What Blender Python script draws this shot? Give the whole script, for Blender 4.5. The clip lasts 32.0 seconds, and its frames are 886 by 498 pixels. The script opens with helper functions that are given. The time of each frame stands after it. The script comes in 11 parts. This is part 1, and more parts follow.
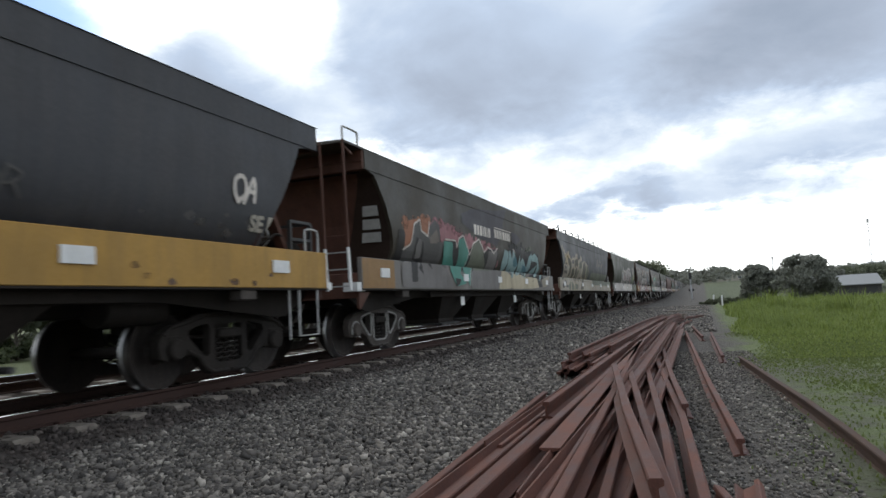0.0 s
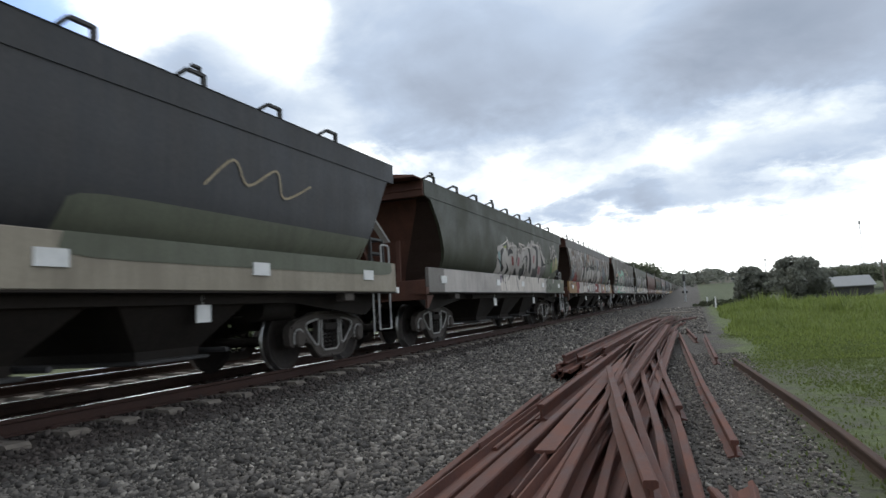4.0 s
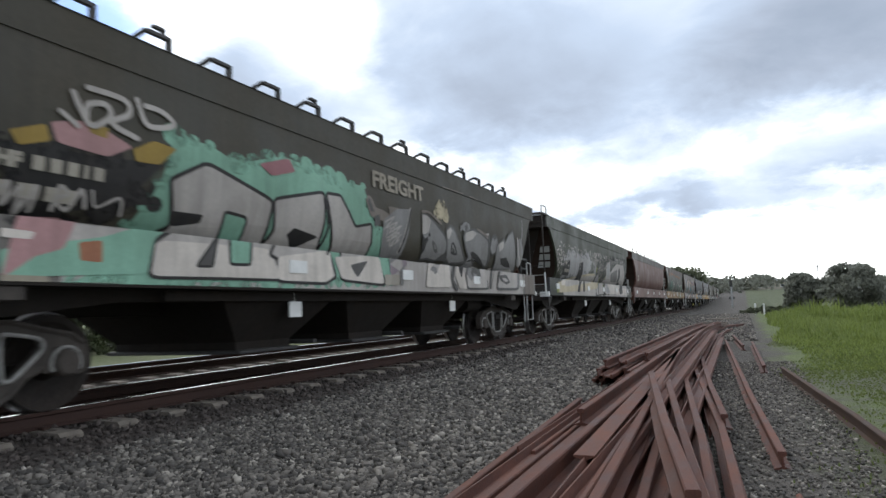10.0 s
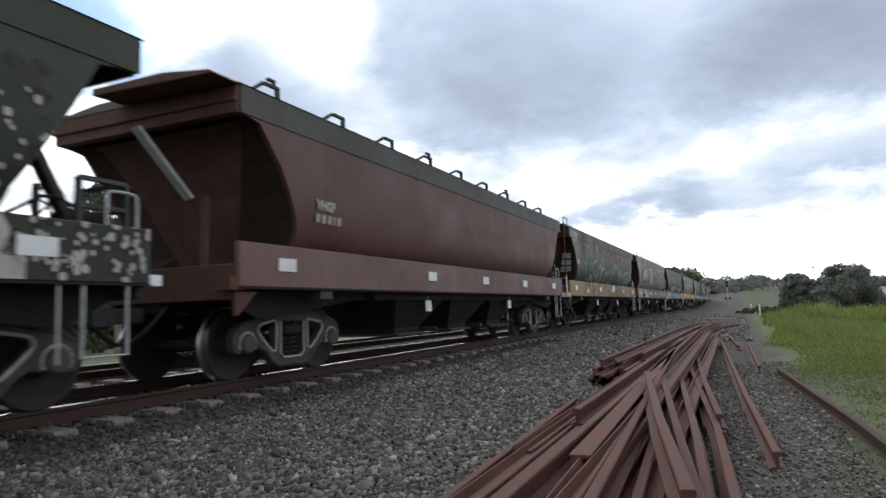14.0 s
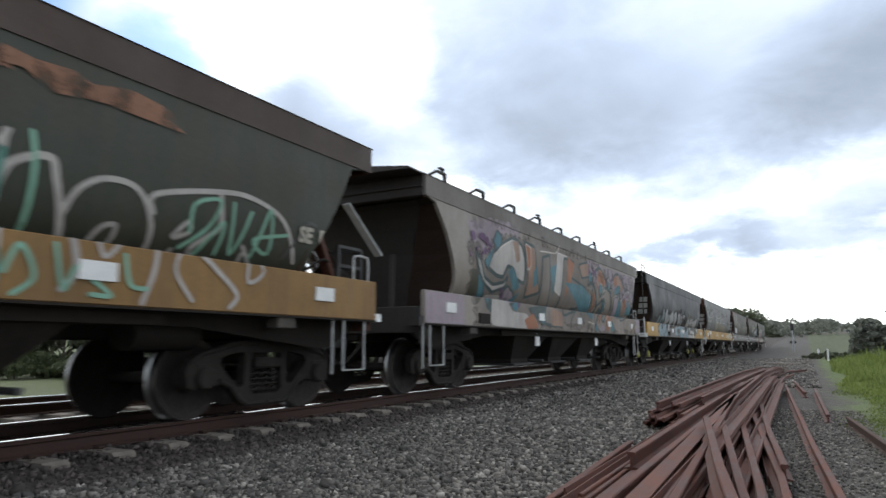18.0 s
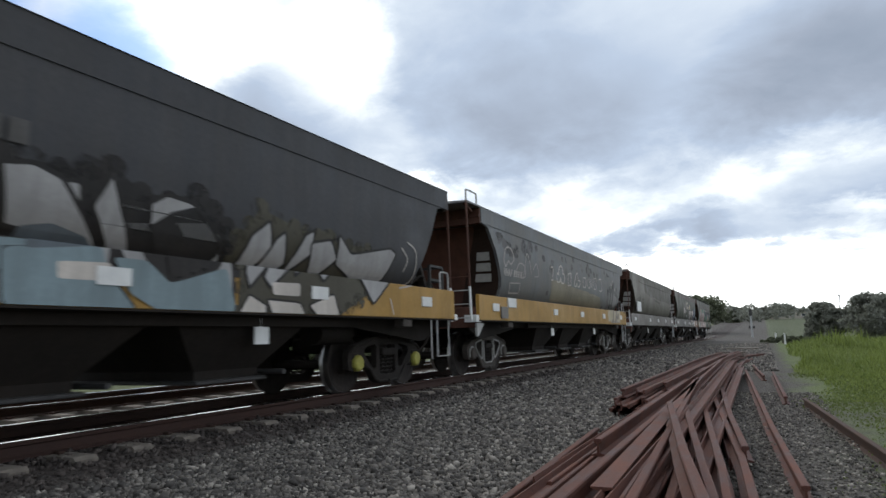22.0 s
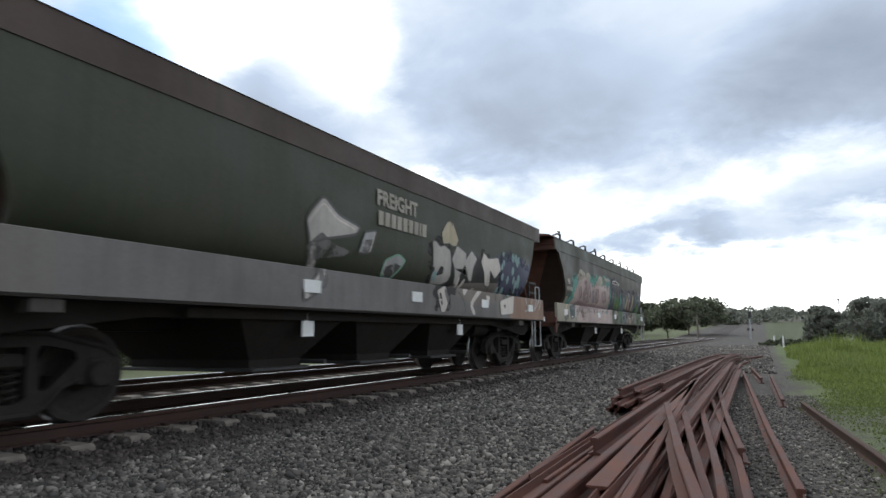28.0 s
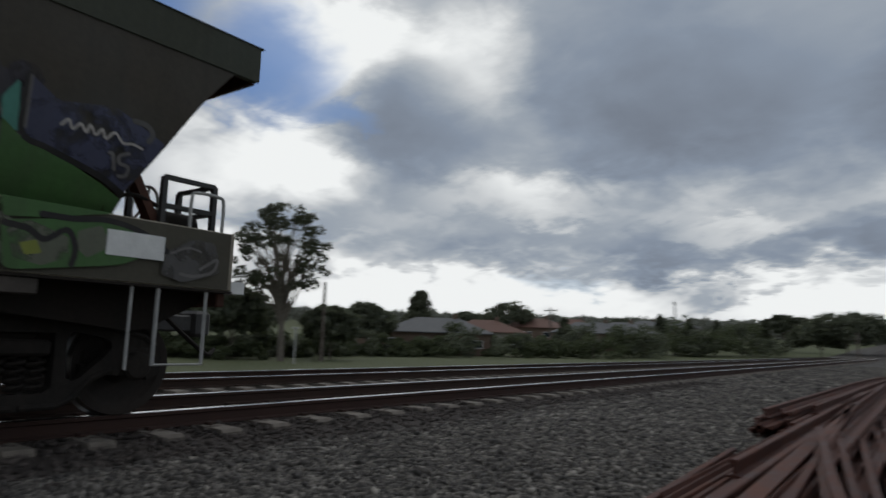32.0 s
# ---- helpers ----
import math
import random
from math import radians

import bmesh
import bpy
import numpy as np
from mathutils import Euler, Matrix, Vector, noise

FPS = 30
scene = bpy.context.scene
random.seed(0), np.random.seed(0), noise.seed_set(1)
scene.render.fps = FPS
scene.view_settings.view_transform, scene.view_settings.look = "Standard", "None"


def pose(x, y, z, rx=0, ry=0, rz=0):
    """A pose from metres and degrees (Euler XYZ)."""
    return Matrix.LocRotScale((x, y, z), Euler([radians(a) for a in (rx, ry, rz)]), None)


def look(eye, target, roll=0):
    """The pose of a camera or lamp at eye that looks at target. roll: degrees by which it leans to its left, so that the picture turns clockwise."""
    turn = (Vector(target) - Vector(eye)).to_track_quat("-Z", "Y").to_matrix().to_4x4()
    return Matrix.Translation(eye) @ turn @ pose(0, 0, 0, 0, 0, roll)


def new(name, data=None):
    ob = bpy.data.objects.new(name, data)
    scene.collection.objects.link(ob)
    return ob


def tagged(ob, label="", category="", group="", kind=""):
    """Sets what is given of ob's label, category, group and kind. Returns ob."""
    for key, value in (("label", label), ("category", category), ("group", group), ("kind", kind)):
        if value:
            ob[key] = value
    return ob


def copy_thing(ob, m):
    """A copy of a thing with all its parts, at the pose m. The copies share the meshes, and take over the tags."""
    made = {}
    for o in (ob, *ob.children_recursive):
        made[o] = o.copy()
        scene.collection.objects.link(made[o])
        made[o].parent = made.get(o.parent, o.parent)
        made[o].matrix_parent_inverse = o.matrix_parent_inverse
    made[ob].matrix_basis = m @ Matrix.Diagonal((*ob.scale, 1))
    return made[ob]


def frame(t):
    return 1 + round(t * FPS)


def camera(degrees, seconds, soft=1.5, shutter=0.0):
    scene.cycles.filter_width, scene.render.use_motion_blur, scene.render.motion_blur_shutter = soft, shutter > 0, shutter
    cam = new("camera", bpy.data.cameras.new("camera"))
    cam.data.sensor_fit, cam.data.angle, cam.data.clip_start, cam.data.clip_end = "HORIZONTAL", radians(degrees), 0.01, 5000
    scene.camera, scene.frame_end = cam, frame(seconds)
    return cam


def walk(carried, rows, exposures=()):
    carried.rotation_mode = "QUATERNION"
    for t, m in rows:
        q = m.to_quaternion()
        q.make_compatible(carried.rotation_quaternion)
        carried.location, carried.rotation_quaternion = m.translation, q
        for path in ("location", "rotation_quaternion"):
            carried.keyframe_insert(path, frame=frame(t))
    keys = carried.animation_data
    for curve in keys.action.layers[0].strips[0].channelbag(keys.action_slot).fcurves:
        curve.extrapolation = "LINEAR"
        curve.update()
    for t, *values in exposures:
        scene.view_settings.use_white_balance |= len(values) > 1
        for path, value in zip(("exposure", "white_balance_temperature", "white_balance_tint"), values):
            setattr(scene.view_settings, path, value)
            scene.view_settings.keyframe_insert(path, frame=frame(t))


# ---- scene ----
# ---- camera: held at one spot beside the yard, turning by hand ----
EYE = 1.175
SECONDS = 32.0
cam = camera(67.5, SECONDS, soft=1.5, shutter=0.25)
ROWS = [
    (0.0, 21.14, 4.93, -3.20),
    (0.5, 20.57, 4.93, -3.20),
    (1.0, 20.21, 4.97, -3.17),
    (1.5, 19.79, 4.96, -3.07),
    (2.0, 19.39, 5.01, -3.20),
    (2.5, 19.23, 5.06, -3.32),
    (3.0, 19.29, 5.05, -3.42),
    (3.5, 19.81, 5.10, -3.41),
    (5.5, 23.03, 5.09, -3.59),
    (6.0, 23.54, 5.08, -3.49),
    (6.5, 24.17, 5.12, -3.00),
    (7.0, 24.58, 5.11, -3.09),
    (7.5, 24.29, 5.13, -3.06),
    (8.0, 23.94, 5.21, -3.12),
    (8.5, 23.82, 5.37, -2.80),
    (9.0, 23.84, 5.39, -2.64),
    (9.5, 24.07, 5.37, -2.38),
    (10.0, 24.18, 5.39, -2.23),
    (10.5, 24.13, 5.37, -2.37),
    (11.0, 24.05, 5.41, -2.31),
    (11.5, 23.87, 5.45, -2.34),
    (12.0, 23.64, 5.48, -2.39),
    (12.5, 23.43, 5.48, -2.31),
    (13.0, 23.50, 5.47, -2.38),
    (13.5, 23.70, 5.40, -2.21),
    (14.0, 23.89, 5.33, -2.04),
    (14.5, 24.01, 5.34, -2.06),
    (16.5, 29.14, 6.50, -1.89),
    (17.0, 31.03, 6.92, -1.15),
    (17.5, 30.66, 7.58, -0.38),
    (18.0, 28.44, 8.36, -0.28),
    (18.5, 24.15, 8.67, -0.32),
    (19.0, 23.46, 9.01, -0.23),
    (19.5, 23.06, 9.10, -0.49),
    (20.0, 23.91, 8.94, -0.75),
    (20.5, 24.57, 8.67, -0.94),
    (21.0, 24.80, 8.38, -1.19),
    (21.5, 25.13, 8.04, -1.51),
    (22.0, 25.47, 7.73, -1.75),
    (22.5, 25.81, 7.45, -1.91),
    (23.0, 26.11, 7.26, -1.95),
    (23.5, 26.27, 7.17, -1.92),
    (24.0, 26.37, 7.14, -1.99),
    (24.5, 26.47, 7.17, -1.87),
    (25.0, 26.43, 7.20, -1.69),
    (25.5, 26.20, 7.29, -1.28),
    (26.0, 25.73, 7.40, -1.31),
    (26.5, 24.75, 7.55, -0.98),
    (28.5, 25.80, 7.35, -0.42),
    (29.0, 25.36, 7.06, 0.24),
    (29.5, 22.46, 7.69, 0.93),
    (30.0, 18.49, 9.96, 1.44),
    (30.5, 19.12, 9.98, 1.73),
    (31.0, 19.11, 9.37, 1.65),
    (31.5, 20.41, 8.99, 1.53),
    (31.8, 28.74, 8.39, 1.71),
    (32.0, 36.72, 7.66, 1.91),
]
EXPOSURES = [(0.0, 0.12), (2.0, 0.06), (3.0, 0.02), (6.0, 0.18), (7.0, 0.24), (10.0, 0.27), (13.0, 0.18), (14.0, 0.16), (17.0, 0.3), (18.0, 0.34), (19.0, 0.0), (20.0, -0.14), (21.0, -0.1), (22.0, 0.0), (23.0, 0.12), (26.0, 0.18), (29.0, 0.1), (29.5, -0.05), (30.0, -0.24), (31.0, -0.72), (31.5, -0.9), (32.0, -1.15)]
walk(cam, [(t, pose(0, 0, EYE, 90 + pitch, 0, yaw) @ pose(0, 0, 0, 0, 0, roll)) for t, yaw, pitch, roll in ROWS], EXPOSURES)

# the train's line: y is along the track, x to the right of it, z = 0 is the yard's gravel
TRACK_X, RAIL_Z = -7.146, 0.35
TRACK2_X = -11.15
SPEED, PITCH, FIRST, LONG = 7.866, 17.677, -7.923, 16.75
# how far each wagon stands behind its even place, and its length
SHIFT = (0.48, 0.43, -0.05, -0.10, -0.53, -0.32, 0.72, 0.60, 0.05, -0.12, -0.24, -0.26, 0.40, 0.15, 0.00)
LENGTH = (16.48, 15.76, 15.90, 15.85, 16.43, 17.10, 16.23, 15.95, 16.09, 16.04, 16.38, 16.91, 15.95, 16.14, 16.09)


# ---- mesh building ----
class Build:
    """Collects vertices and faces for one mesh."""

    def __init__(self):
        self.v, self.f = [], []

    def add(self, verts, faces):
        n = len(self.v)
        self.v += [tuple(p) for p in verts]
        self.f += [tuple(n + i for i in face) for face in faces]
        return self

    def box(self, x0, x1, y0, y1, z0, z1, c=0.0):
        """A box; c chamfers its upright and long edges a little."""
        if c <= 0:
            p = [(x, y, z) for x in (x0, x1) for y in (y0, y1) for z in (z0, z1)]
            return self.add(p, [(0, 1, 3, 2), (4, 6, 7, 5), (0, 4, 5, 1), (2, 3, 7, 6), (0, 2, 6, 4), (1, 5, 7, 3)])
        ring = lambda z, k: [(x0 + k + a, y0 + k + b, z) for a, b in ((c, 0), (x1 - x0 - 2 * k - c, 0), (x1 - x0 - 2 * k, c), (x1 - x0 - 2 * k, y1 - y0 - 2 * k - c),
                             (x1 - x0 - 2 * k - c, y1 - y0 - 2 * k), (c, y1 - y0 - 2 * k), (0, y1 - y0 - 2 * k - c), (0, c))]
        rows = [ring(z0, c), ring(z0 + c, 0), ring(z1 - c, 0), ring(z1, c)]
        faces = [tuple(range(7, -1, -1)), tuple(24 + i for i in range(8))]
        for r in range(3):
            faces += [(8 * r + i, 8 * r + (i + 1) % 8, 8 * r + 8 + (i + 1) % 8, 8 * r + 8 + i) for i in range(8)]
        return self.add([p for row in rows for p in row], faces)

    def beam(self, a, b, w, h=None, up=(0, 0, 1)):
        """A square bar from a to b."""
        a, b, h = Vector(a), Vector(b), h or w
        d = (b - a).normalized()
        up = Vector(up) if abs(d.dot(Vector(up))) < 0.95 else Vector((1, 0, 0))
        s = d.cross(up).normalized() * (w / 2)
        u = s.cross(d).normalized() * (h / 2)
        p = [q + i * s + j * u for q in (a, b) for i, j in ((-1, -1), (1, -1), (1, 1), (-1, 1))]
        return self.add(p, [(3, 2, 1, 0), (4, 5, 6, 7), (0, 1, 5, 4), (1, 2, 6, 5), (2, 3, 7, 6), (3, 0, 4, 7)])

    def tube(self, points, r, n=8, ends=None):
        """A round bar along points; ends: the radius at the last point."""
        pts, rows = [Vector(p) for p in points], []
        for i, p in enumerate(pts):
            d = (pts[min(i + 1, len(pts) - 1)] - pts[max(i - 1, 0)]).normalized()
            s = d.cross(Vector((0, 0, 1)) if abs(d.z) < 0.9 else Vector((1, 0, 0))).normalized()
            u = s.cross(d)
            k = r if ends is None else r + (ends - r) * i / (len(pts) - 1)
            rows += [p + k * (math.cos(2 * math.pi * j / n) * s + math.sin(2 * math.pi * j / n) * u) for j in range(n)]
        faces = [tuple(range(n - 1, -1, -1)), tuple(range(len(rows) - n, len(rows)))]
        for i in range(len(pts) - 1):
            faces += [(n * i + j, n * i + (j + 1) % n, n * i + n + (j + 1) % n, n * i + n + j) for j in range(n)]
        return self.add(rows, faces)

    def prism(self, outline, x0, x1):
        """An outline in y and z, drawn out from x0 to x1."""
        n = len(outline)
        tris = [tuple(t) for t in mathutils_tessellate(outline)]
        self.add([(x, y, z) for x in (x0, x1) for y, z in outline],
                 [t[::-1] for t in tris] + [tuple(n + i for i in t) for t in tris] + [(i, (i + 1) % n, n + (i + 1) % n, n + i) for i in range(n)])
        return self

    def along(self, outline, y0, y1):
        """An outline in x and z, drawn out from y0 to y1."""
        n = len(outline)
        tris = [tuple(t) for t in mathutils_tessellate(outline)]
        return self.add([(x, y, z) for y in (y0, y1) for x, z in outline],
                        tris + [tuple(n + i for i in t[::-1]) for t in tris] + [(i, n + i, n + (i + 1) % n, (i + 1) % n) for i in range(n)])

    def lathe(self, profile, n=28, cx=0.0, cy=0.0, cz=0.0):
        """A profile of (x, radius) turned about the x axis."""
        m = len(profile)
        v = [(cx + x, cy + r * math.cos(2 * math.pi * j / n), cz + r * math.sin(2 * math.pi * j / n)) for j in range(n) for x, r in profile]
        f = [(j * m + i, ((j + 1) % n) * m + i, ((j + 1) % n) * m + i + 1, j * m + i + 1) for j in range(n) for i in range(m - 1)]
        return self.add(v, f)

    def mesh(self, name, smooth=False):
        me = bpy.data.meshes.new(name)
        me.from_pydata(self.v, [], self.f)
        if smooth:
            me.polygons.foreach_set("use_smooth", [True] * len(me.polygons))
            me.set_sharp_from_angle(angle=radians(38))
        me.update()
        return me


def mathutils_tessellate(outline):
    from mathutils.geometry import tessellate_polygon
    return tessellate_polygon([[Vector((a, b, 0)) for a, b in outline]])


def part(name, build, material, parent, label="", smooth=False):
    """One mesh object under a thing or under a part."""
    me = build if isinstance(build, bpy.types.Mesh) else build.mesh(name, smooth)
    if not me.materials:
        me.materials.append(material)
    ob = new(name, me)
    ob.parent = parent
    return tagged(ob, label)


def thing(name, build, material, label, category, group="", kind="", smooth=False):
    """A top-level mesh, or an Empty where build is None."""
    ob = new(name, build.mesh(name, smooth) if build else None)
    if build:
        ob.data.materials.append(material)
    return tagged(ob, label, category, group, kind)


def soup(name, verts, tris, material, smooth=False):
    """A mesh from numpy arrays of vertices and triangles."""
    me = bpy.data.meshes.new(name)
    me.vertices.add(len(verts))
    me.vertices.foreach_set("co", np.asarray(verts, np.float32).ravel())
    me.loops.add(tris.size)
    me.loops.foreach_set("vertex_index", np.asarray(tris, np.int32).ravel())
    me.polygons.add(len(tris))
    me.polygons.foreach_set("loop_start", np.arange(len(tris), dtype=np.int32) * 3)
    me.polygons.foreach_set("loop_total", np.full(len(tris), 3, np.int32))
    if smooth:
        me.polygons.foreach_set("use_smooth", np.ones(len(tris), bool))
    me.update(calc_edges=True)
    me.validate()
    me.materials.append(material)
    return me


# ---- world and sun: a broken overcast with bright gaps, the sun behind it ----
SUN_AZ, SUN_EL = -38.0, 40.0


def way(az, el):
    """The direction at az degrees to the right of the track and el degrees up."""
    a, e = radians(az), radians(el)
    return Vector((math.sin(a) * math.cos(e), math.cos(a) * math.cos(e), math.sin(e)))


class Nodes:
    """Short hand for a node tree."""

    def __init__(self, tree):
        self.t = tree
        tree.nodes.clear()

    def node(self, kind, **sockets):
        n = self.t.nodes.new(kind)
        for key, value in sockets.items():
            s = n.inputs[key.replace("_", " ")]
            if isinstance(value, bpy.types.NodeSocket):
                self.t.links.new(value, s)
            else:
                s.default_value = value
        return n

    def put(self, a, b):
        self.t.links.new(a, b)

    def math(self, op, a, b=0.0, clamp=False):
        n = self.t.nodes.new("ShaderNodeMath")
        n.operation, n.use_clamp = op, clamp
        for i, value in enumerate((a, b)):
            if isinstance(value, bpy.types.NodeSocket):
                self.t.links.new(value, n.inputs[i])
            else:
                n.inputs[i].default_value = value
        return n.outputs[0]

    def step(self, x, lo, hi, a=0.0, b=1.0):
        n = self.t.nodes.new("ShaderNodeMapRange")
        n.interpolation_type = "SMOOTHSTEP"
        self.t.links.new(x, n.inputs[0])
        for i, value in enumerate((lo, hi, a, b)):
            n.inputs[i + 1].default_value = value
        return n.outputs[0]

    def mix(self, fac, a, b, mode="MIX"):
        n = self.t.nodes.new("ShaderNodeMix")
        n.data_type, n.blend_type = "RGBA", mode
        for i, value in ((0, fac), (6, a), (7, b)):
            if isinstance(value, bpy.types.NodeSocket):
                self.t.links.new(value, n.inputs[i])
            else:
                n.inputs[i].default_value = (*value, 1) if isinstance(value, tuple) and len(value) == 3 else value
        return n.outputs[2]

    def noise(self, vector, scale, detail=4.0, rough=0.55, warp=0.0):
        n = self.node("ShaderNodeTexNoise", Scale=scale, Detail=detail, Roughness=rough, Distortion=warp)
        if vector is not None:
            self.put(vector, n.inputs["Vector"])
        return n.outputs[0]


def make_world():
    world = bpy.data.worlds.new("sky")
    scene.world = world
    world.use_nodes = True
    g = Nodes(world.node_tree)
    sky = g.node("ShaderNodeTexSky")
    sky.sky_type, sky.sun_disc = "NISHITA", False
    sky.sun_elevation, sky.sun_rotation = radians(SUN_EL), radians(SUN_AZ)
    at = g.node("ShaderNodeTexCoord").outputs["Generated"]
    # clouds lie on a flat layer overhead: their pattern shrinks towards the horizon
    xyz = g.node("ShaderNodeSeparateXYZ", Vector=at)
    lift = g.math("ADD", g.math("MAXIMUM", xyz.outputs[2], 0.0), 0.32)
    flat = g.node("ShaderNodeCombineXYZ", X=g.math("DIVIDE", xyz.outputs[0], lift), Y=g.math("DIVIDE", xyz.outputs[1], lift), Z=0.35).outputs[0]
    big = g.noise(flat, 1.1, 3.0, 0.5, 0.2)
    mid = g.noise(flat, 2.4, 6.0, 0.55, 0.3)
    fine = g.noise(flat, 6.5, 7.0, 0.6, 0.25)
    az = g.math("MULTIPLY", g.math("ARCTAN2", xyz.outputs[0], xyz.outputs[1]), 57.2958)
    el = g.math("MULTIPLY", g.math("ARCSINE", xyz.outputs[2]), 57.2958)
    az = g.math("ADD", az, g.math("MULTIPLY", g.math("SUBTRACT", mid, 0.5), 14.0))
    el = g.math("ADD", el, g.math("MULTIPLY", g.math("SUBTRACT", fine, 0.5), 6.5))
    el = g.math("ADD", el, g.math("MULTIPLY", g.math("SUBTRACT", big, 0.5), 5.0))

    def patch(a, e, wide, tall, weight):
        """A cloud mass or a gap about one direction, ragged by the noise."""
        u = g.math("DIVIDE", g.math("SUBTRACT", az, a), wide)
        v = g.math("DIVIDE", g.math("SUBTRACT", el, e), tall)
        d = g.math("ADD", g.math("MULTIPLY", u, u), g.math("MULTIPLY", v, v))
        return g.step(d, 3.2, 0.0, 0.0, weight)

    dark = g.math("ADD", 0.33, g.math("MULTIPLY", g.math("SUBTRACT", big, 0.5), 0.6))
    # the cloud is thicker and greyer away from the sun
    facing = g.node("ShaderNodeVectorMath", Vector=at)
    facing.operation = "DOT_PRODUCT"
    facing.inputs[1].default_value = way(SUN_AZ, SUN_EL)
    dark = g.math("ADD", dark, g.step(facing.outputs["Value"], 0.55, -0.5, 0.0, 0.06))
    dark = g.math("ADD", dark, g.math("MULTIPLY", g.math("SUBTRACT", mid, 0.5), 0.55))
    dark = g.math("ADD", dark, g.math("MULTIPLY", g.math("SUBTRACT", fine, 0.5), 0.22))
    for row in DARK:
        dark = g.math("ADD", dark, patch(*row))
    for row in BRIGHT:
        dark = g.math("SUBTRACT", dark, patch(*row))
    ramp = g.node("ShaderNodeValToRGB", Fac=g.math("ADD", dark, 0.0, True))
    e = ramp.color_ramp
    e.elements[0].position, e.elements[0].color = 0.0, (2.1, 2.15, 2.15, 1)
    e.elements[1].position, e.elements[1].color = 1.0, (0.275, 0.34, 0.44, 1)
    for pos, colour in ((0.18, (1.35, 1.41, 1.46, 1)), (0.38, (0.84, 0.94, 1.06, 1)), (0.58, (0.57, 0.68, 0.85, 1)), (0.8, (0.43, 0.50, 0.62, 1))):
        e.elements.new(pos).color = colour
    # gaps where the blue sky itself shows
    blue = g.mix(1.0, sky.outputs[0], (0.045, 0.075, 0.125), "MULTIPLY")
    hole = None
    for row in GAPS:
        p = patch(*row)
        hole = p if hole is None else g.math("MAXIMUM", hole, p)
    colour = g.mix(hole, ramp.outputs[0], blue)
    ground = g.mix(g.step(xyz.outputs[2], -0.02, 0.0), (0.10, 0.10, 0.09), colour)
    bg = g.node("ShaderNodeBackground", Color=ground, Strength=SKY)
    g.put(bg.outputs[0], g.node("ShaderNodeOutputWorld").inputs[0])


# cloud masses and bright gaps: bearing, height, half width, half height, weight
SKY = 0.92
DARK = [(-19, 19, 9, 5, 0.22), (-4, 19, 14, 5, 0.20), (11, 18, 10, 6, 0.32), (-40, 18, 6, 4, 0.30), (-43, 9, 9, 3.5, 0.28), (1.8, 7.6, 4.0, 1.2, 0.14), (-8, 7.0, 7, 1.2, 0.14), (11, 10.0, 6, 1.3, 0.2), (-27, 8, 7, 1.5, 0.14), (-14, 8.0, 5, 1.4, 0.20), (-5, 8.4, 3, 1.3, 0.24), (-13.2, 4.6, 1.6, 0.6, 0.30), (-8.6, 4.9, 1.4, 0.5, 0.24), (-3.8, 4.6, 2.2, 0.6, 0.30), (4, 4.2, 3, 0.7, 0.18), (-15, 29, 12, 4, 0.08), (-24, 17, 5, 3, 0.10)]
BRIGHT = [(-34, 24, 4.2, 3.8, 0.32), (-47, 24, 6, 3, 0.36), (-53, 14, 7, 3.0, 0.36), (-30, 12.2, 7, 1.6, 0.22), (6, 12.2, 7, 1.8, 0.16), (-18, 3.0, 26, 2.2, 0.36), (8, 3.6, 14, 2.4, 0.20), (-13, 9, 3, 1.0, 0.26), (-6, 30, 4, 1.6, 0.26), (-55, 5, 12, 2.2, 0.24), (-40, 6, 8, 3.0, 0.20), (-44, 12, 6, 2.2, 0.16), (-22, 5.8, 8, 1.4, 0.14)]
GAPS = [(-53, 22, 4, 3.2, 0.9), (-63, 25, 4, 3, 0.9), (-47.5, 18.5, 4, 1.0, 0.6), (-26, 5.6, 3, 0.5, 0.35)]
make_world()
sun = new("sun", bpy.data.lights.new("sun", "SUN"))
sun.data.energy, sun.data.angle, sun.data.color = 0.7, radians(20), (1.0, 0.96, 0.9)
sun.matrix_world = look(way(SUN_AZ, SUN_EL) * 100, (0, 0, 0))


# ---- materials ----
def material(name, build):
    m = bpy.data.materials.new(name)
    m.use_nodes = True
    g = Nodes(m.node_tree)
    shader = g.node("ShaderNodeBsdfPrincipled")
    g.put(shader.outputs[0], g.node("ShaderNodeOutputMaterial").inputs[0])
    build(g, shader)
    return m


def relief(g, shader, height, strength, distance):
    bump = g.node("ShaderNodeBump", Strength=strength, Distance=distance, Height=height)
    g.put(bump.outputs[0], shader.inputs["Normal"])


def here(g, sx=1.0, sy=1.0, sz=1.0):
    """Places on the thing itself, in metres."""
    at = g.node("ShaderNodeTexCoord").outputs["Object"]
    if (sx, sy, sz) == (1.0, 1.0, 1.0):
        return at
    return g.node("ShaderNodeMapping", Vector=at, Scale=(sx, sy, sz)).outputs[0]


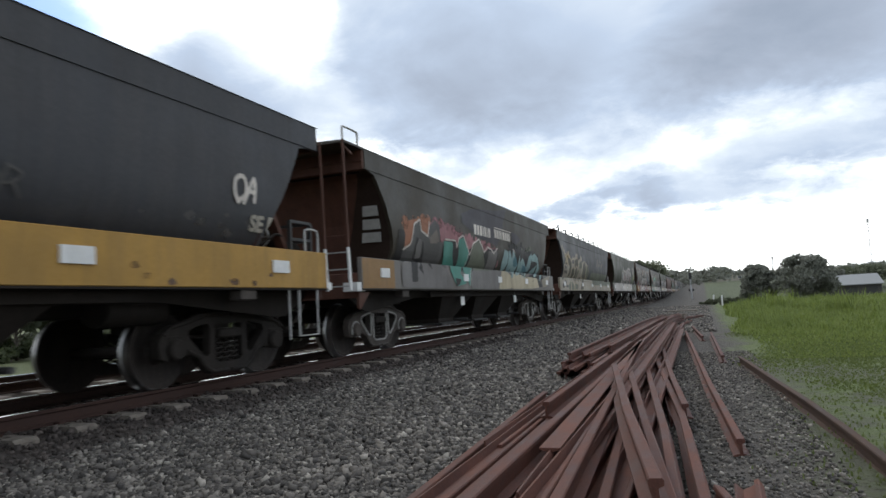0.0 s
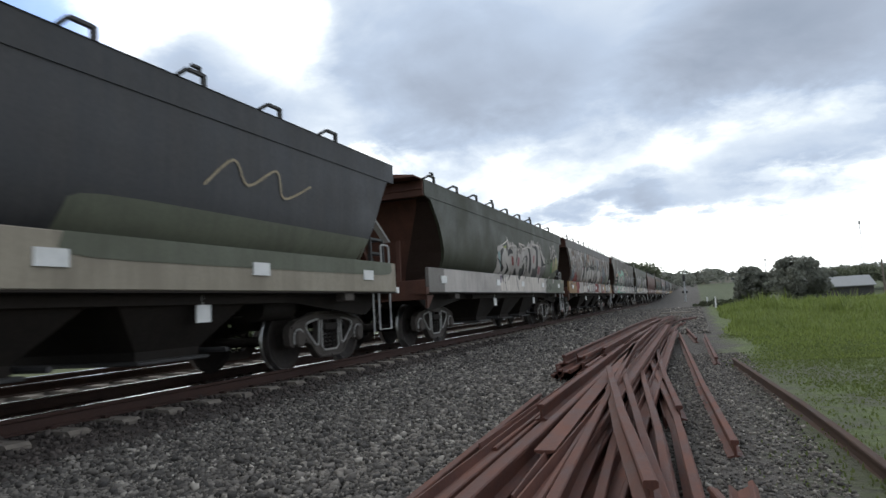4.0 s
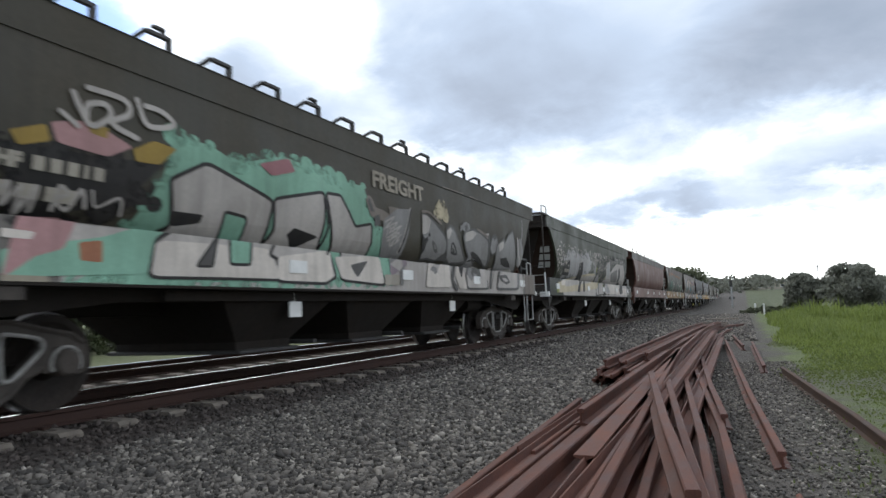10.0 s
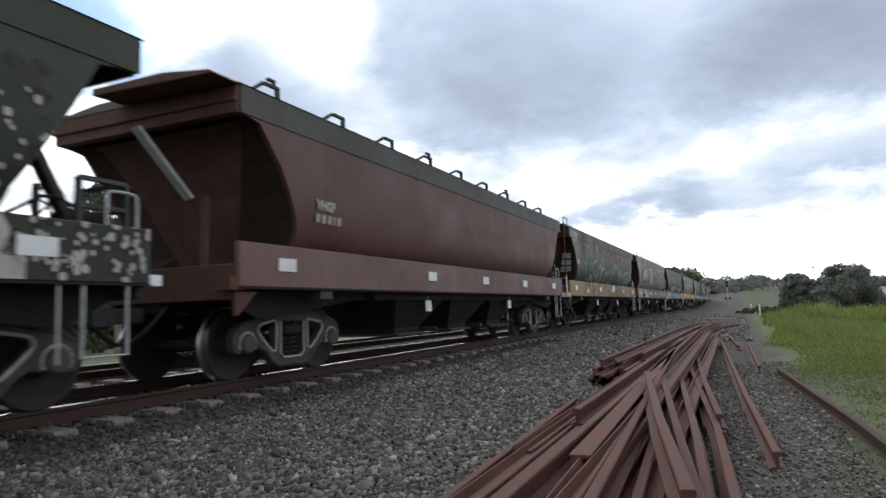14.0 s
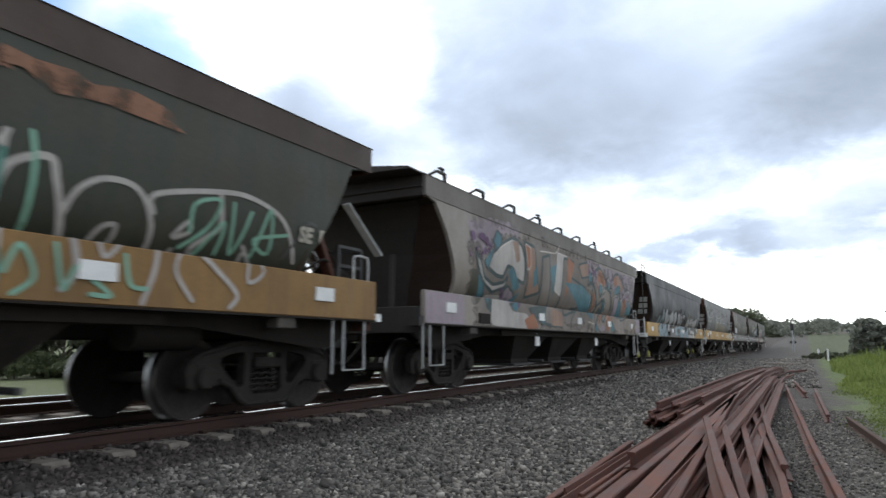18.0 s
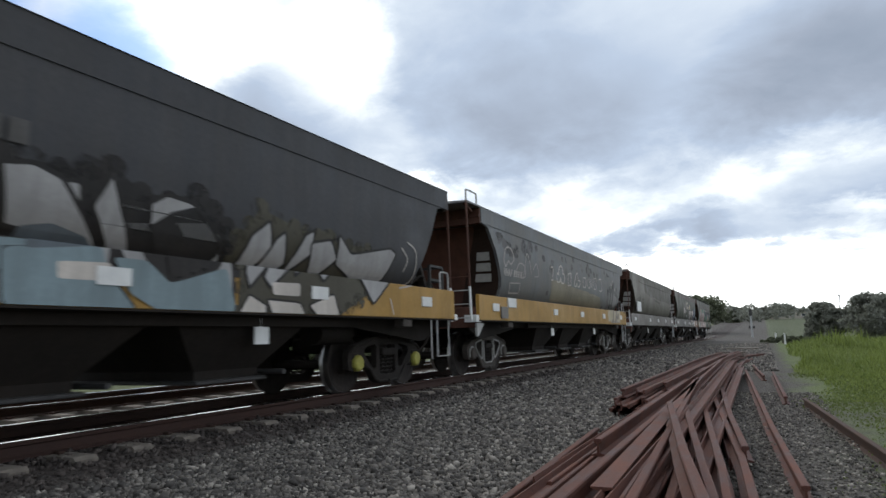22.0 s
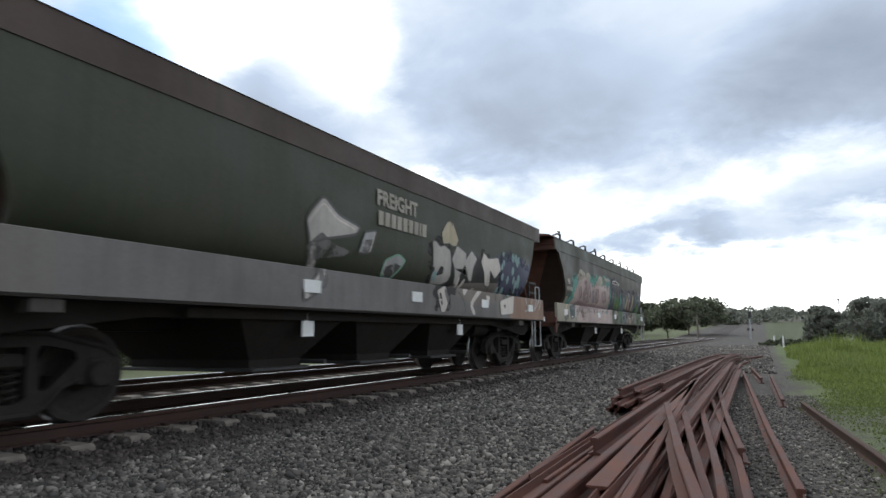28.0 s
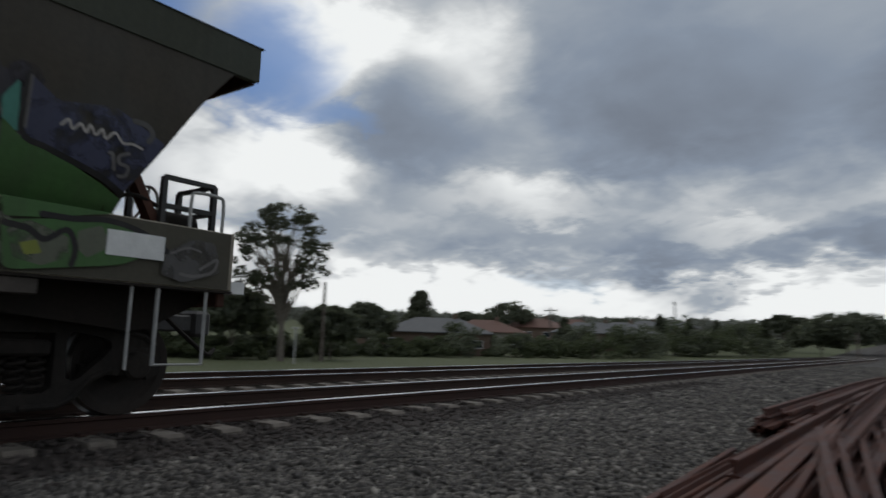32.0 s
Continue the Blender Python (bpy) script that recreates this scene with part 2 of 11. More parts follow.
def coat(name, base, dirt=(0.05, 0.045, 0.04), dirty=0.5, rust=0.0, rough=0.5, metal=0.0, streak=1.0, worn=False, gloss=0.35):
    """Old vehicle paint: dust, rain streaks down the sides, rust that breaks through."""
    # base and dirt are both shifted warmer: more red, less blue
    base, dirt = (tuple(c * k for c, k in zip(v, (1.10, 0.985, 0.91))) for v in (base, dirt))
    def build(g, s):
        cloud = g.noise(here(g), 0.9, 5.0, 0.6, 0.4)
        rain = g.noise(here(g, 7.0, 7.0, 0.45), 1.0, 4.0, 0.6)
        speck = g.noise(here(g), 22.0, 3.0, 0.7)
        fac = g.math("MULTIPLY", g.step(g.math("ADD", g.math("MULTIPLY", cloud, 0.6), g.math("MULTIPLY", rain, 0.4 * streak)), 0.36, 0.66), dirty)
        col = g.mix(fac, base, dirt)
        run = g.noise(here(g, 2.6, 2.6, 0.22), 1.0, 5.0, 0.65, 0.2)
        col = g.mix(g.step(run, 0.52, 0.72, 0.0, 0.45 * streak), col, tuple(0.45 * c + 0.4 * d for c, d in zip(base, (0.035, 0.026, 0.02))))
        col = g.mix(g.math("MULTIPLY", g.step(speck, 0.3, 0.75), 0.35), col, tuple(0.6 * c for c in base))
        if rust > 0:
            flake = g.math("ADD", g.math("MULTIPLY", g.noise(here(g, 1, 1, 1.6), 2.6, 7.0, 0.7, 0.6), 0.75), g.math("MULTIPLY", speck, 0.25))
            col = g.mix(g.step(flake, 0.70 - 0.25 * rust, 0.76 - 0.22 * rust), col, g.mix(speck, (0.10, 0.035, 0.015), (0.20, 0.085, 0.04)))
        g.put(col, s.inputs["Base Color"])
        g.put(g.step(g.math("ADD", cloud, g.math("MULTIPLY", speck, 0.3)), 0.3, 0.9, rough - 0.12, rough + 0.16), s.inputs["Roughness"])
        s.inputs["Metallic"].default_value = metal
        s.inputs["Specular IOR Level"].default_value = gloss
        relief(g, s, g.math("ADD", speck, g.math("MULTIPLY", cloud, 2.0)), 0.14, 0.01)
        if worn:
            # sprayed paint that thins out: the coat below shows through
            thin = g.math("ADD", g.math("MULTIPLY", g.noise(here(g), 3.2, 5.0, 0.65, 0.4), 0.8), g.math("MULTIPLY", rain, 0.2))
            g.put(g.step(thin, 0.36, 0.56), s.inputs["Alpha"])
    return material(name, build)


def patchwork(name, colours, rough=0.6):
    """Many old coats of paint running down into one another."""
    def build(g, s):
        a = g.noise(here(g, 1.0, 1.0, 0.38), 1.9, 6.0, 0.62, 0.5)
        speck = g.noise(here(g), 22.0, 3.0, 0.7)
        tone = g.node("ShaderNodeValToRGB", Fac=g.step(a, 0.26, 0.74))
        e = tone.color_ramp
        e.elements[0].color, e.elements[1].color = (*colours[0], 1), (*colours[-1], 1)
        for i, c in enumerate(colours[1:-1]):
            e.elements.new((i + 1) / (len(colours) - 1)).color = (*c, 1)
        g.put(g.mix(g.math("MULTIPLY", speck, 0.5), tone.outputs[0], (0.08, 0.075, 0.07)), s.inputs["Base Color"])
        s.inputs["Roughness"].default_value = rough
        relief(g, s, g.math("ADD", speck, a), 0.2, 0.008)
    return material(name, build)


def rusty(name, dark, light, rough=0.75):
    def build(g, s):
        a = g.noise(here(g, 1, 0.35, 1), 7.0, 5.0, 0.65)
        b = g.noise(here(g), 60.0, 3.0, 0.7)
        info = g.node("ShaderNodeObjectInfo").outputs["Random"]
        col = g.mix(g.step(g.math("ADD", g.math("MULTIPLY", a, 0.7), g.math("MULTIPLY", b, 0.3)), 0.3, 0.7), dark, light)
        col = g.mix(g.math("MULTIPLY", info, 0.4), col, (0.06, 0.028, 0.024))
        s.inputs["Specular IOR Level"].default_value = 0.28
        g.put(col, s.inputs["Base Color"])
        g.put(g.step(a, 0.2, 0.8, rough - 0.2, rough + 0.1), s.inputs["Roughness"])
        relief(g, s, b, 0.35, 0.004)
    return material(name, build)


def plain(name, colour, rough=0.6, metal=0.0, vary=0.3, scale=9.0, bump=0.1):
    def build(g, s):
        a = g.noise(here(g), scale, 5.0, 0.6)
        b = g.noise(here(g), scale * 9, 2.0, 0.6)
        f = g.math("ADD", g.math("MULTIPLY", a, 0.7), g.math("MULTIPLY", b, 0.3))
        g.put(g.mix(g.step(f, 0.25, 0.75), tuple(c * (1 - vary) for c in colour), tuple(min(1.0, c * (1 + vary)) for c in colour)), s.inputs["Base Color"])
        s.inputs["Roughness"].default_value, s.inputs["Metallic"].default_value = rough, metal
        relief(g, s, f, bump, 0.01)
    return material(name, build)


def leafy(name, dark, light):
    def build(g, s):
        rnd = g.node("ShaderNodeNewGeometry").outputs["Random Per Island"]
        big = g.noise(here(g), 0.7, 3.0)
        g.put(g.mix(g.math("ADD", g.math("MULTIPLY", rnd, 0.6), g.math("MULTIPLY", big, 0.4)), dark, light), s.inputs["Base Color"])
        s.inputs["Roughness"].default_value = 0.6
        # thin leaves let part of the light through
        thin = g.node("ShaderNodeBsdfTranslucent", Color=s.inputs["Base Color"].links[0].from_socket)
        both = g.node("ShaderNodeMixShader", Fac=0.45)
        g.put(s.outputs[0], both.inputs[1])
        g.put(thin.outputs[0], both.inputs[2])
        g.put(both.outputs[0], [n for n in g.t.nodes if n.type == "OUTPUT_MATERIAL"][0].inputs[0])
    return material(name, build)


def ground_look(g, s):
    at = here(g)
    xyz = g.node("ShaderNodeSeparateXYZ", Vector=at)
    x, y = xyz.outputs[0], xyz.outputs[1]
    wide = g.noise(at, 0.55, 6.0, 0.65, 0.3)
    patchy = g.noise(at, 2.2, 5.0, 0.65, 0.4)
    grit = g.noise(at, 34.0, 4.0, 0.7)
    cell = g.node("ShaderNodeTexVoronoi", Vector=at, Scale=19.0)
    gravel = g.mix(g.step(grit, 0.3, 0.7), (0.022, 0.0185, 0.0155), (0.105, 0.091, 0.078))
    gravel = g.mix(0.5, gravel, g.mix(g.node("ShaderNodeRGBToBW", Color=cell.outputs["Color"]).outputs[0], (0.017, 0.0145, 0.0125), (0.14, 0.122, 0.105)))
    # rust dust close to the running rails
    near = g.math("ABSOLUTE", g.math("SUBTRACT", x, TRACK_X))
    dusty = g.math("MULTIPLY", g.step(g.math("ADD", near, g.math("MULTIPLY", patchy, 0.5)), 2.2, 1.6), 0.8)
    gravel = g.mix(dusty, gravel, g.mix(grit, (0.02, 0.014, 0.0115), (0.058, 0.041, 0.034)))
    soil = g.mix(patchy, (0.05, 0.046, 0.036), (0.10, 0.094, 0.072))
    blade = g.noise(g.node("ShaderNodeMapping", Vector=at, Scale=(1, 1, 1)).outputs[0], 9.0, 6.0, 0.75)
    grass = g.mix(g.step(blade, 0.3, 0.7), (0.07, 0.095, 0.026), (0.125, 0.155, 0.048))
    grass = g.mix(g.step(wide, 0.5, 0.75, 0.0, 0.6), grass, (0.13, 0.15, 0.055))
    # the yard turns to grass on the right, raggedly; beyond the tracks it is grass too
    edge = g.math("ADD", x, g.math("MULTIPLY", g.math("SUBTRACT", patchy, 0.5), 1.6))
    edge = g.math("ADD", edge, g.math("MULTIPLY", g.math("SUBTRACT", wide, 0.5), 1.5))
    right = g.step(edge, 0.30, 1.05)
    left = g.step(g.math("ADD", x, g.math("MULTIPLY", patchy, 1.5)), -12.6, -13.6)
    bare = g.math("MULTIPLY", g.step(g.math("ADD", g.math("MULTIPLY", wide, 0.6), g.math("MULTIPLY", patchy, 0.4)), 0.42, 0.56), g.math("MULTIPLY", g.step(edge, 4.5, 1.2, 0.12, 0.8), g.step(y, 15.0, 11.0)))
    col = g.mix(right, gravel, g.mix(bare, grass, soil))
    col = g.mix(left, col, g.mix(0.55, grass, (0.085, 0.085, 0.042)))
    col = g.mix(g.math("MULTIPLY", g.step(y, 55.0, 80.0), right), col, g.mix(wide, (0.055, 0.066, 0.03), (0.09, 0.104, 0.046)))
    g.put(col, s.inputs["Base Color"])
    s.inputs["Roughness"].default_value = 0.9
    relief(g, s, g.math("ADD", g.math("MULTIPLY", cell.outputs["Distance"], -0.8), grit), 0.8, 0.04)


def oily_stone_look(g, s):
    """Stones browned by rust dust and brake dirt."""
    rnd = g.node("ShaderNodeNewGeometry").outputs["Random Per Island"]
    grain = g.noise(here(g), 90.0, 3.0, 0.7)
    g.put(g.mix(g.math("MULTIPLY", grain, rnd), (0.026, 0.02, 0.017), (0.17, 0.138, 0.12)), s.inputs["Base Color"])
    s.inputs["Roughness"].default_value = 0.85
    relief(g, s, grain, 0.4, 0.004)


def stone_look(g, s):
    rnd = g.node("ShaderNodeNewGeometry").outputs["Random Per Island"]
    grain = g.noise(here(g), 90.0, 3.0, 0.7)
    tone = g.node("ShaderNodeValToRGB", Fac=rnd)
    e = tone.color_ramp
    e.elements[0].position, e.elements[0].color = 0.0, (0.028, 0.024, 0.0205, 1)
    e.elements[1].position, e.elements[1].color = 1.0, (0.46, 0.42, 0.36, 1)
    for pos, colour in ((0.35, (0.08, 0.07, 0.06, 1)), (0.7, (0.165, 0.145, 0.125, 1)), (0.93, (0.27, 0.24, 0.205, 1))):
        e.elements.new(pos).color = colour
    g.put(g.mix(g.math("MULTIPLY", grain, 0.5), tone.outputs[0], (0.06, 0.055, 0.052)), s.inputs["Base Color"])
    s.inputs["Roughness"].default_value = 0.8
    relief(g, s, grain, 0.4, 0.004)


GROUND = material("ground", ground_look)
STONE = material("crushed stone", stone_look)
OILY_STONE = material("dirty brown stone", oily_stone_look)
RAIL_RUST = rusty("rusty rail", (0.052, 0.018, 0.0125), (0.155, 0.062, 0.042))
RUST_BROWN = rusty("rail web rust", (0.025, 0.015, 0.011), (0.06, 0.036, 0.027), 0.9)
RAIL_HEAD = plain("polished rail head", (0.78, 0.78, 0.79), 0.14, 1.0, 0.1, 3.0, 0.02)
CONCRETE = plain("concrete sleeper", (0.17, 0.145, 0.12), 0.9, 0.0, 0.3, 6.0, 0.3)
BLACK = coat("sooty underframe", (0.018, 0.0165, 0.015), (0.034, 0.029, 0.025), 0.6, 0.0, 0.8, gloss=0.2)
BOGIE = coat("greasy cast steel", (0.02, 0.019, 0.018), (0.045, 0.041, 0.037), 0.7, 0.0, 0.75, gloss=0.2)
DUSTY_BOGIE = coat("dust grey cast steel", (0.05, 0.047, 0.044), (0.105, 0.098, 0.09), 0.8, 0.0, 0.75)
FRAME_RIM = plain("pale casting edge", (0.36, 0.345, 0.32), 0.8, 0.0, 0.3, 14.0)
TREAD = plain("bright wheel tread", (0.32, 0.31, 0.30), 0.35, 1.0, 0.2, 20.0)
WHEEL = coat("wheel plate", (0.022, 0.02, 0.019), (0.05, 0.043, 0.038), 0.7, 0.0, 0.7, gloss=0.25)
RUST_END = coat("red oxide end sheet", (0.098, 0.045, 0.032), (0.05, 0.028, 0.022), 0.7, 0.25, 0.7)
# the shade under the eave is put into this dark brown
CHEEK = coat("brown cheek plate with eave shade in it", (0.034, 0.024, 0.02), (0.045, 0.033, 0.028), 0.6, 0.0, 0.8, gloss=0.15)
DARK_END = coat("dark end sheet", (0.03, 0.03, 0.03), (0.05, 0.04, 0.035), 0.6, 0.1, 0.7)
WHITE = plain("white plate", (0.72, 0.71, 0.69), 0.5, 0.0, 0.12, 5.0)
PALE_STEEL = plain("pale painted steel", (0.42, 0.41, 0.39), 0.55, 0.0, 0.2, 8.0)
GALV = plain("galvanised steel", (0.45, 0.46, 0.47), 0.45, 0.7, 0.2, 6.0)
DARK_STEEL = plain("dark steel", (0.045, 0.043, 0.042), 0.6, 0.2, 0.3, 6.0)
GREASE_YELLOW = plain("yellow axle cap", (0.36, 0.33, 0.06), 0.6, 0.0, 0.3, 8.0)
BARK = plain("bark", (0.16, 0.135, 0.11), 0.9, 0.0, 0.35, 5.0, 0.5)
LEAF_DARK = leafy("dark foliage", (0.07, 0.08, 0.055), (0.18, 0.195, 0.12))
LEAF_GUM = leafy("gum foliage", (0.042, 0.05, 0.03), (0.115, 0.125, 0.075))
LEAF_BUSH = leafy("bush foliage", (0.05, 0.064, 0.032), (0.14, 0.16, 0.075))
BLADE = leafy("tall grass blades", (0.10, 0.142, 0.036), (0.26, 0.31, 0.075))
SHORT_BLADE = leafy("short grass blades", (0.085, 0.115, 0.03), (0.165, 0.195, 0.056))
# distance haze is mixed into these leaf colours, paler and greyer
LEAF_FAR = leafy("far foliage, haze in its colour", (0.13, 0.137, 0.115), (0.27, 0.275, 0.225))
TIMBER = plain("grey timber", (0.15, 0.12, 0.10), 0.9, 0.0, 0.3, 6.0, 0.3)


# ---- ground ----
def lay(x, y):
    """The ground's height."""
    x, y = np.asarray(x, float), np.asarray(y, float)
    bed = np.interp(x, [-15.5, -13.6, -12.7, -9.6, -9.15, -8.7, -6.1, -5.75, -5.2, -4.6], [-0.75, -0.25, 0.13, 0.13, 0.08, 0.155, 0.155, 0.10, 0.02, 0.0])
    far = np.hypot(x, y)
    left = np.clip((-15.5 - x) / 25, 0, 1)
    hill = np.clip((far - 85) / 320, 0, 1.4) * (7.0 + 4.0 * np.clip((-x - 10) / 60, 0, 1))
    drop = np.clip((x - 9 - 0.05 * y) / 14, 0, 1) ** 1.3 * np.clip((y - 14) / 30, 0, 1) * -2.4 - np.clip((y - 62) / 40, 0, 1) * np.clip((x - 1.5) / 4, 0, 1) * 1.6
    swell = 0.05 * np.sin(x * 0.7 + 1) * np.sin(y * 0.43) * np.clip((x - 0.5) / 2, 0, 1)
    return bed - 0.35 * left + hill * np.clip((far - 85) / 60, 0, 1) + drop * np.clip(1 - (far - 160) / 120, 0, 1) + swell


def make_ground():
    def steps(*spans):
        out = [spans[0][0]]
        for a, b, n in spans:
            out += list(np.linspace(a, b, n + 1)[1:])
        return np.array(out)
    xs = steps((-2600, -400, 12), (-400, -60, 24), (-60, -16, 22), (-16, -13.6, 4), (-13.6, -12.7, 4), (-12.7, -9.6, 6), (-9.6, -8.7, 6), (-8.7, -5.95, 6), (-5.95, -4.4, 10), (-4.4, 0.5, 14), (0.5, 30, 50), (30, 120, 30), (120, 400, 20), (400, 2600, 12))
    ys = steps((-900, -60, 10), (-60, 0, 15), (0, 30, 45), (30, 130, 50), (130, 500, 40), (500, 3200, 16))
    gx, gy = np.meshgrid(xs, ys)
    v = np.stack([gx, gy, lay(gx, gy)], -1).reshape(-1, 3)
    n, m = len(xs), len(ys)
    i = (np.arange(m - 1)[:, None] * n + np.arange(n - 1)).ravel()
    t = np.concatenate([np.stack([i, i + 1, i + n + 1], 1), np.stack([i, i + n + 1, i + n], 1)])
    ob = new("ground", soup("ground", v, t, GROUND, True))
    tagged(ob, "grey gravel yard merging into green grass beside the railway", "ground", kind="structure")


def stones(name, n, xr, yr, size, seed, label, dense=1.0, flat=0.72, m=STONE):
    """Loose crushed stones strewn on the ground, as one mesh."""
    rng = np.random.default_rng(seed)
    # a broken block: eight corners pulled about, so that its faces stay flat and its edges sharp
    block = np.array([(a, b, c) for a in (-1, 1) for b in (-1, 1) for c in (-1, 1)]) * 0.62
    tri = np.array([(0, 1, 3), (0, 3, 2), (4, 6, 7), (4, 7, 5), (0, 4, 5), (0, 5, 1), (2, 3, 7), (2, 7, 6), (0, 2, 6), (0, 6, 4), (1, 5, 7), (1, 7, 3)])
    x = rng.uniform(*xr, n)
    y = yr[0] + (yr[1] - yr[0]) * rng.uniform(0, 1, n) ** dense
    r = size * rng.uniform(0.45, 1.15, n) * (1 + 0.5 * (rng.uniform(0, 1, n) > 0.93))
    shape = block[None] * rng.uniform(0.45, 1.35, (n, 8, 3)) * np.stack([rng.uniform(0.7, 1.3, n), rng.uniform(0.7, 1.3, n), rng.uniform(0.5, 1.0, n)], 1)[:, None]
    a, b = rng.uniform(0, 2 * np.pi, n), rng.normal(0, 0.8, n)
    ca, sa, cb, sb = np.cos(a), np.sin(a), np.cos(b), np.sin(b)
    turn = np.stack([np.stack([ca, -sa * cb, sa * sb], -1), np.stack([sa, ca * cb, -ca * sb], -1), np.stack([0 * a, sb, cb], -1)], 1)
    v = np.einsum("nij,nkj->nki", turn, shape) * r[:, None, None]
    v += np.stack([x, y, lay(x, y) + r * rng.uniform(0.05, flat, n)], 1)[:, None]
    t = tri[None] + 8 * np.arange(n)[:, None, None]
    ob = new(name, soup(name, v.reshape(-1, 3), t.reshape(-1, 3), m))
    return tagged(ob, label, "gravel", kind="stuff")


def grass(name, n, centre, spread, height, seed, label, material=None, keep=None, rise=-20.0):
    """Blades of grass, three triangles each, as one mesh."""
    rng = np.random.default_rng(seed)
    x = rng.uniform(centre[0] - spread[0], centre[0] + spread[0], n)
    y = centre[1] - spread[1] + 2 * spread[1] * rng.uniform(0, 1, n) ** 1.5
    clump = 0.5 + 0.5 * np.sin(x * 1.9 + 2 * np.sin(y * 0.7)) * np.sin(y * 1.3 + x * 0.4)
    if keep is not None:
        ok = keep(x, y, clump, rng)
        x, y, clump = x[ok], y[ok], clump[ok]
    n = len(x)
    clump = clump * (0.45 + 0.55 * np.sin(x * 0.61 + 1.3 * np.sin(y * 0.23 + 1.0)) ** 2)
    h = height * rng.uniform(0.35, 1.0, n) * (0.3 + 1.0 * clump) * (1 + np.clip(y / 45, 0, 0.8)) * np.clip((y - rise) / 14 + 0.15, 0.15, 1.0)
    w = (0.005 + 0.0006 * y) * rng.uniform(0.7, 1.4, n)
    a = rng.uniform(0, 2 * np.pi, n)
    lean = h * rng.uniform(0.1, 0.7, n)
    c, s = np.cos(a), np.sin(a)
    z = lay(x, y)
    base = np.stack([x, y, z], 1)
    side = np.stack([-s, c, 0 * a], 1) * w[:, None]
    fwd = np.stack([c, s, 0 * a], 1)
    up = np.array([0, 0, 1.0])
    mid = base + fwd * (lean * 0.3)[:, None] + up * (h * 0.6)[:, None]
    tip = base + fwd * lean[:, None] + up * h[:, None]
    v = np.stack([base - side, base + side, mid - side * 0.7, mid + side * 0.7, tip], 1).reshape(-1, 3)
    t = (np.array([(0, 1, 3), (0, 3, 2), (2, 3, 4)])[None] + 5 * np.arange(n)[:, None, None]).reshape(-1, 3)
    return tagged(new(name, soup(name, v, t, material or BLADE)), label, "grass", kind="stuff")


# ---- railway ----
RAIL = ((-0.07, 0), (0.07, 0), (0.07, 0.012), (0.012, 0.03), (0.009, 0.115), (0.034, 0.128), (0.035, 0.155), (0.027, 0.163), (-0.027, 0.163), (-0.035, 0.155), (-0.034, 0.128), (-0.009, 0.115), (-0.012, 0.03), (-0.07, 0.012))


def make_track(name, cx, label):
    track = thing(name, None, None, label, "railway track", kind="structure")
    track.location = (cx, 0, 0)
    for side in (-1, 1):
        rail = part("rail", Build().along([(side * 0.7525 + x, RAIL_Z - 0.168 + z) for x, z in RAIL], -60, 900), RUST_BROWN, track, "rusty running rail with a polished head")
        top = RAIL_Z - 0.005
        part("rail_head", Build().along([(side * 0.7525 + a, top + b) for a, b in ((-0.030, 0), (0.030, 0), (0.026, 0.006), (-0.026, 0.006))], -60, 900), RAIL_HEAD, rail, "polished steel running surface")
    sleeper = Build().along([(-1.27, -0.02), (1.27, -0.02), (1.27, 0.15), (1.23, 0.182), (-1.23, 0.182), (-1.27, 0.15)], -0.12, 0.12).mesh("sleeper")
    clip = Build()
    for side in (-1, 1):
        for k in (-0.11, 0.11):
            clip.box(side * 0.7525 + k - 0.045, side * 0.7525 + k + 0.045, -0.035, 0.035, 0.182, 0.215, 0.008)
    clip = clip.mesh("rail_clip")
    for i in range(150):
        s = part("sleeper", sleeper, CONCRETE, track)
        s.location = (random.uniform(-0.02, 0.02), 0.4 + 0.66 * i, 0)
        if i < 45:
            c = part("rail_clip", clip, RUST_BROWN, s)
    return track


SCRAP = [(0.82 * x, 0.78 * z) for x, z in RAIL]
OLD_RUST = rusty("old brown rail rust", (0.04, 0.027, 0.02), (0.10, 0.065, 0.045), 0.9)


def loose_rail(points, turn=0.0, label="long rusty second-hand rail lying in the pile", skin=None):
    """A scrap rail along points, lying on its foot or rolled by turn degrees."""
    pts = [Vector(p) for p in points]
    c, s = math.cos(radians(turn)), math.sin(radians(turn))
    low = min(-s * x + c * (z - 0.08) for x, z in SCRAP)
    prof = [(c * x + s * (z - 0.08), -s * x + c * (z - 0.08) - low) for x, z in SCRAP]
    n, v, f = len(prof), [], []
    for i, p in enumerate(pts):
        d = (pts[min(i + 1, len(pts) - 1)] - pts[max(i - 1, 0)]).normalized()
        right = Vector((d.y, -d.x, 0)).normalized()
        v += [p + right * x + Vector((0, 0, z)) for x, z in prof]
    for i in range(len(pts) - 1):
        f += [(n * i + j, n * i + (j + 1) % n, n * i + n + (j + 1) % n, n * i + n + j) for j in range(n)]
    caps = [tuple(t) for t in mathutils_tessellate(prof)]
    f += [t[::-1] for t in caps] + [tuple(n * (len(pts) - 1) + k for k in t) for t in caps]
    b = Build().add([p - pts[0] for p in v], f)
    ob = thing("scrap_rail", b, skin or RAIL_RUST, label, "rail", group="pile of scrap rails")
    ob.location = pts[0]
    return ob


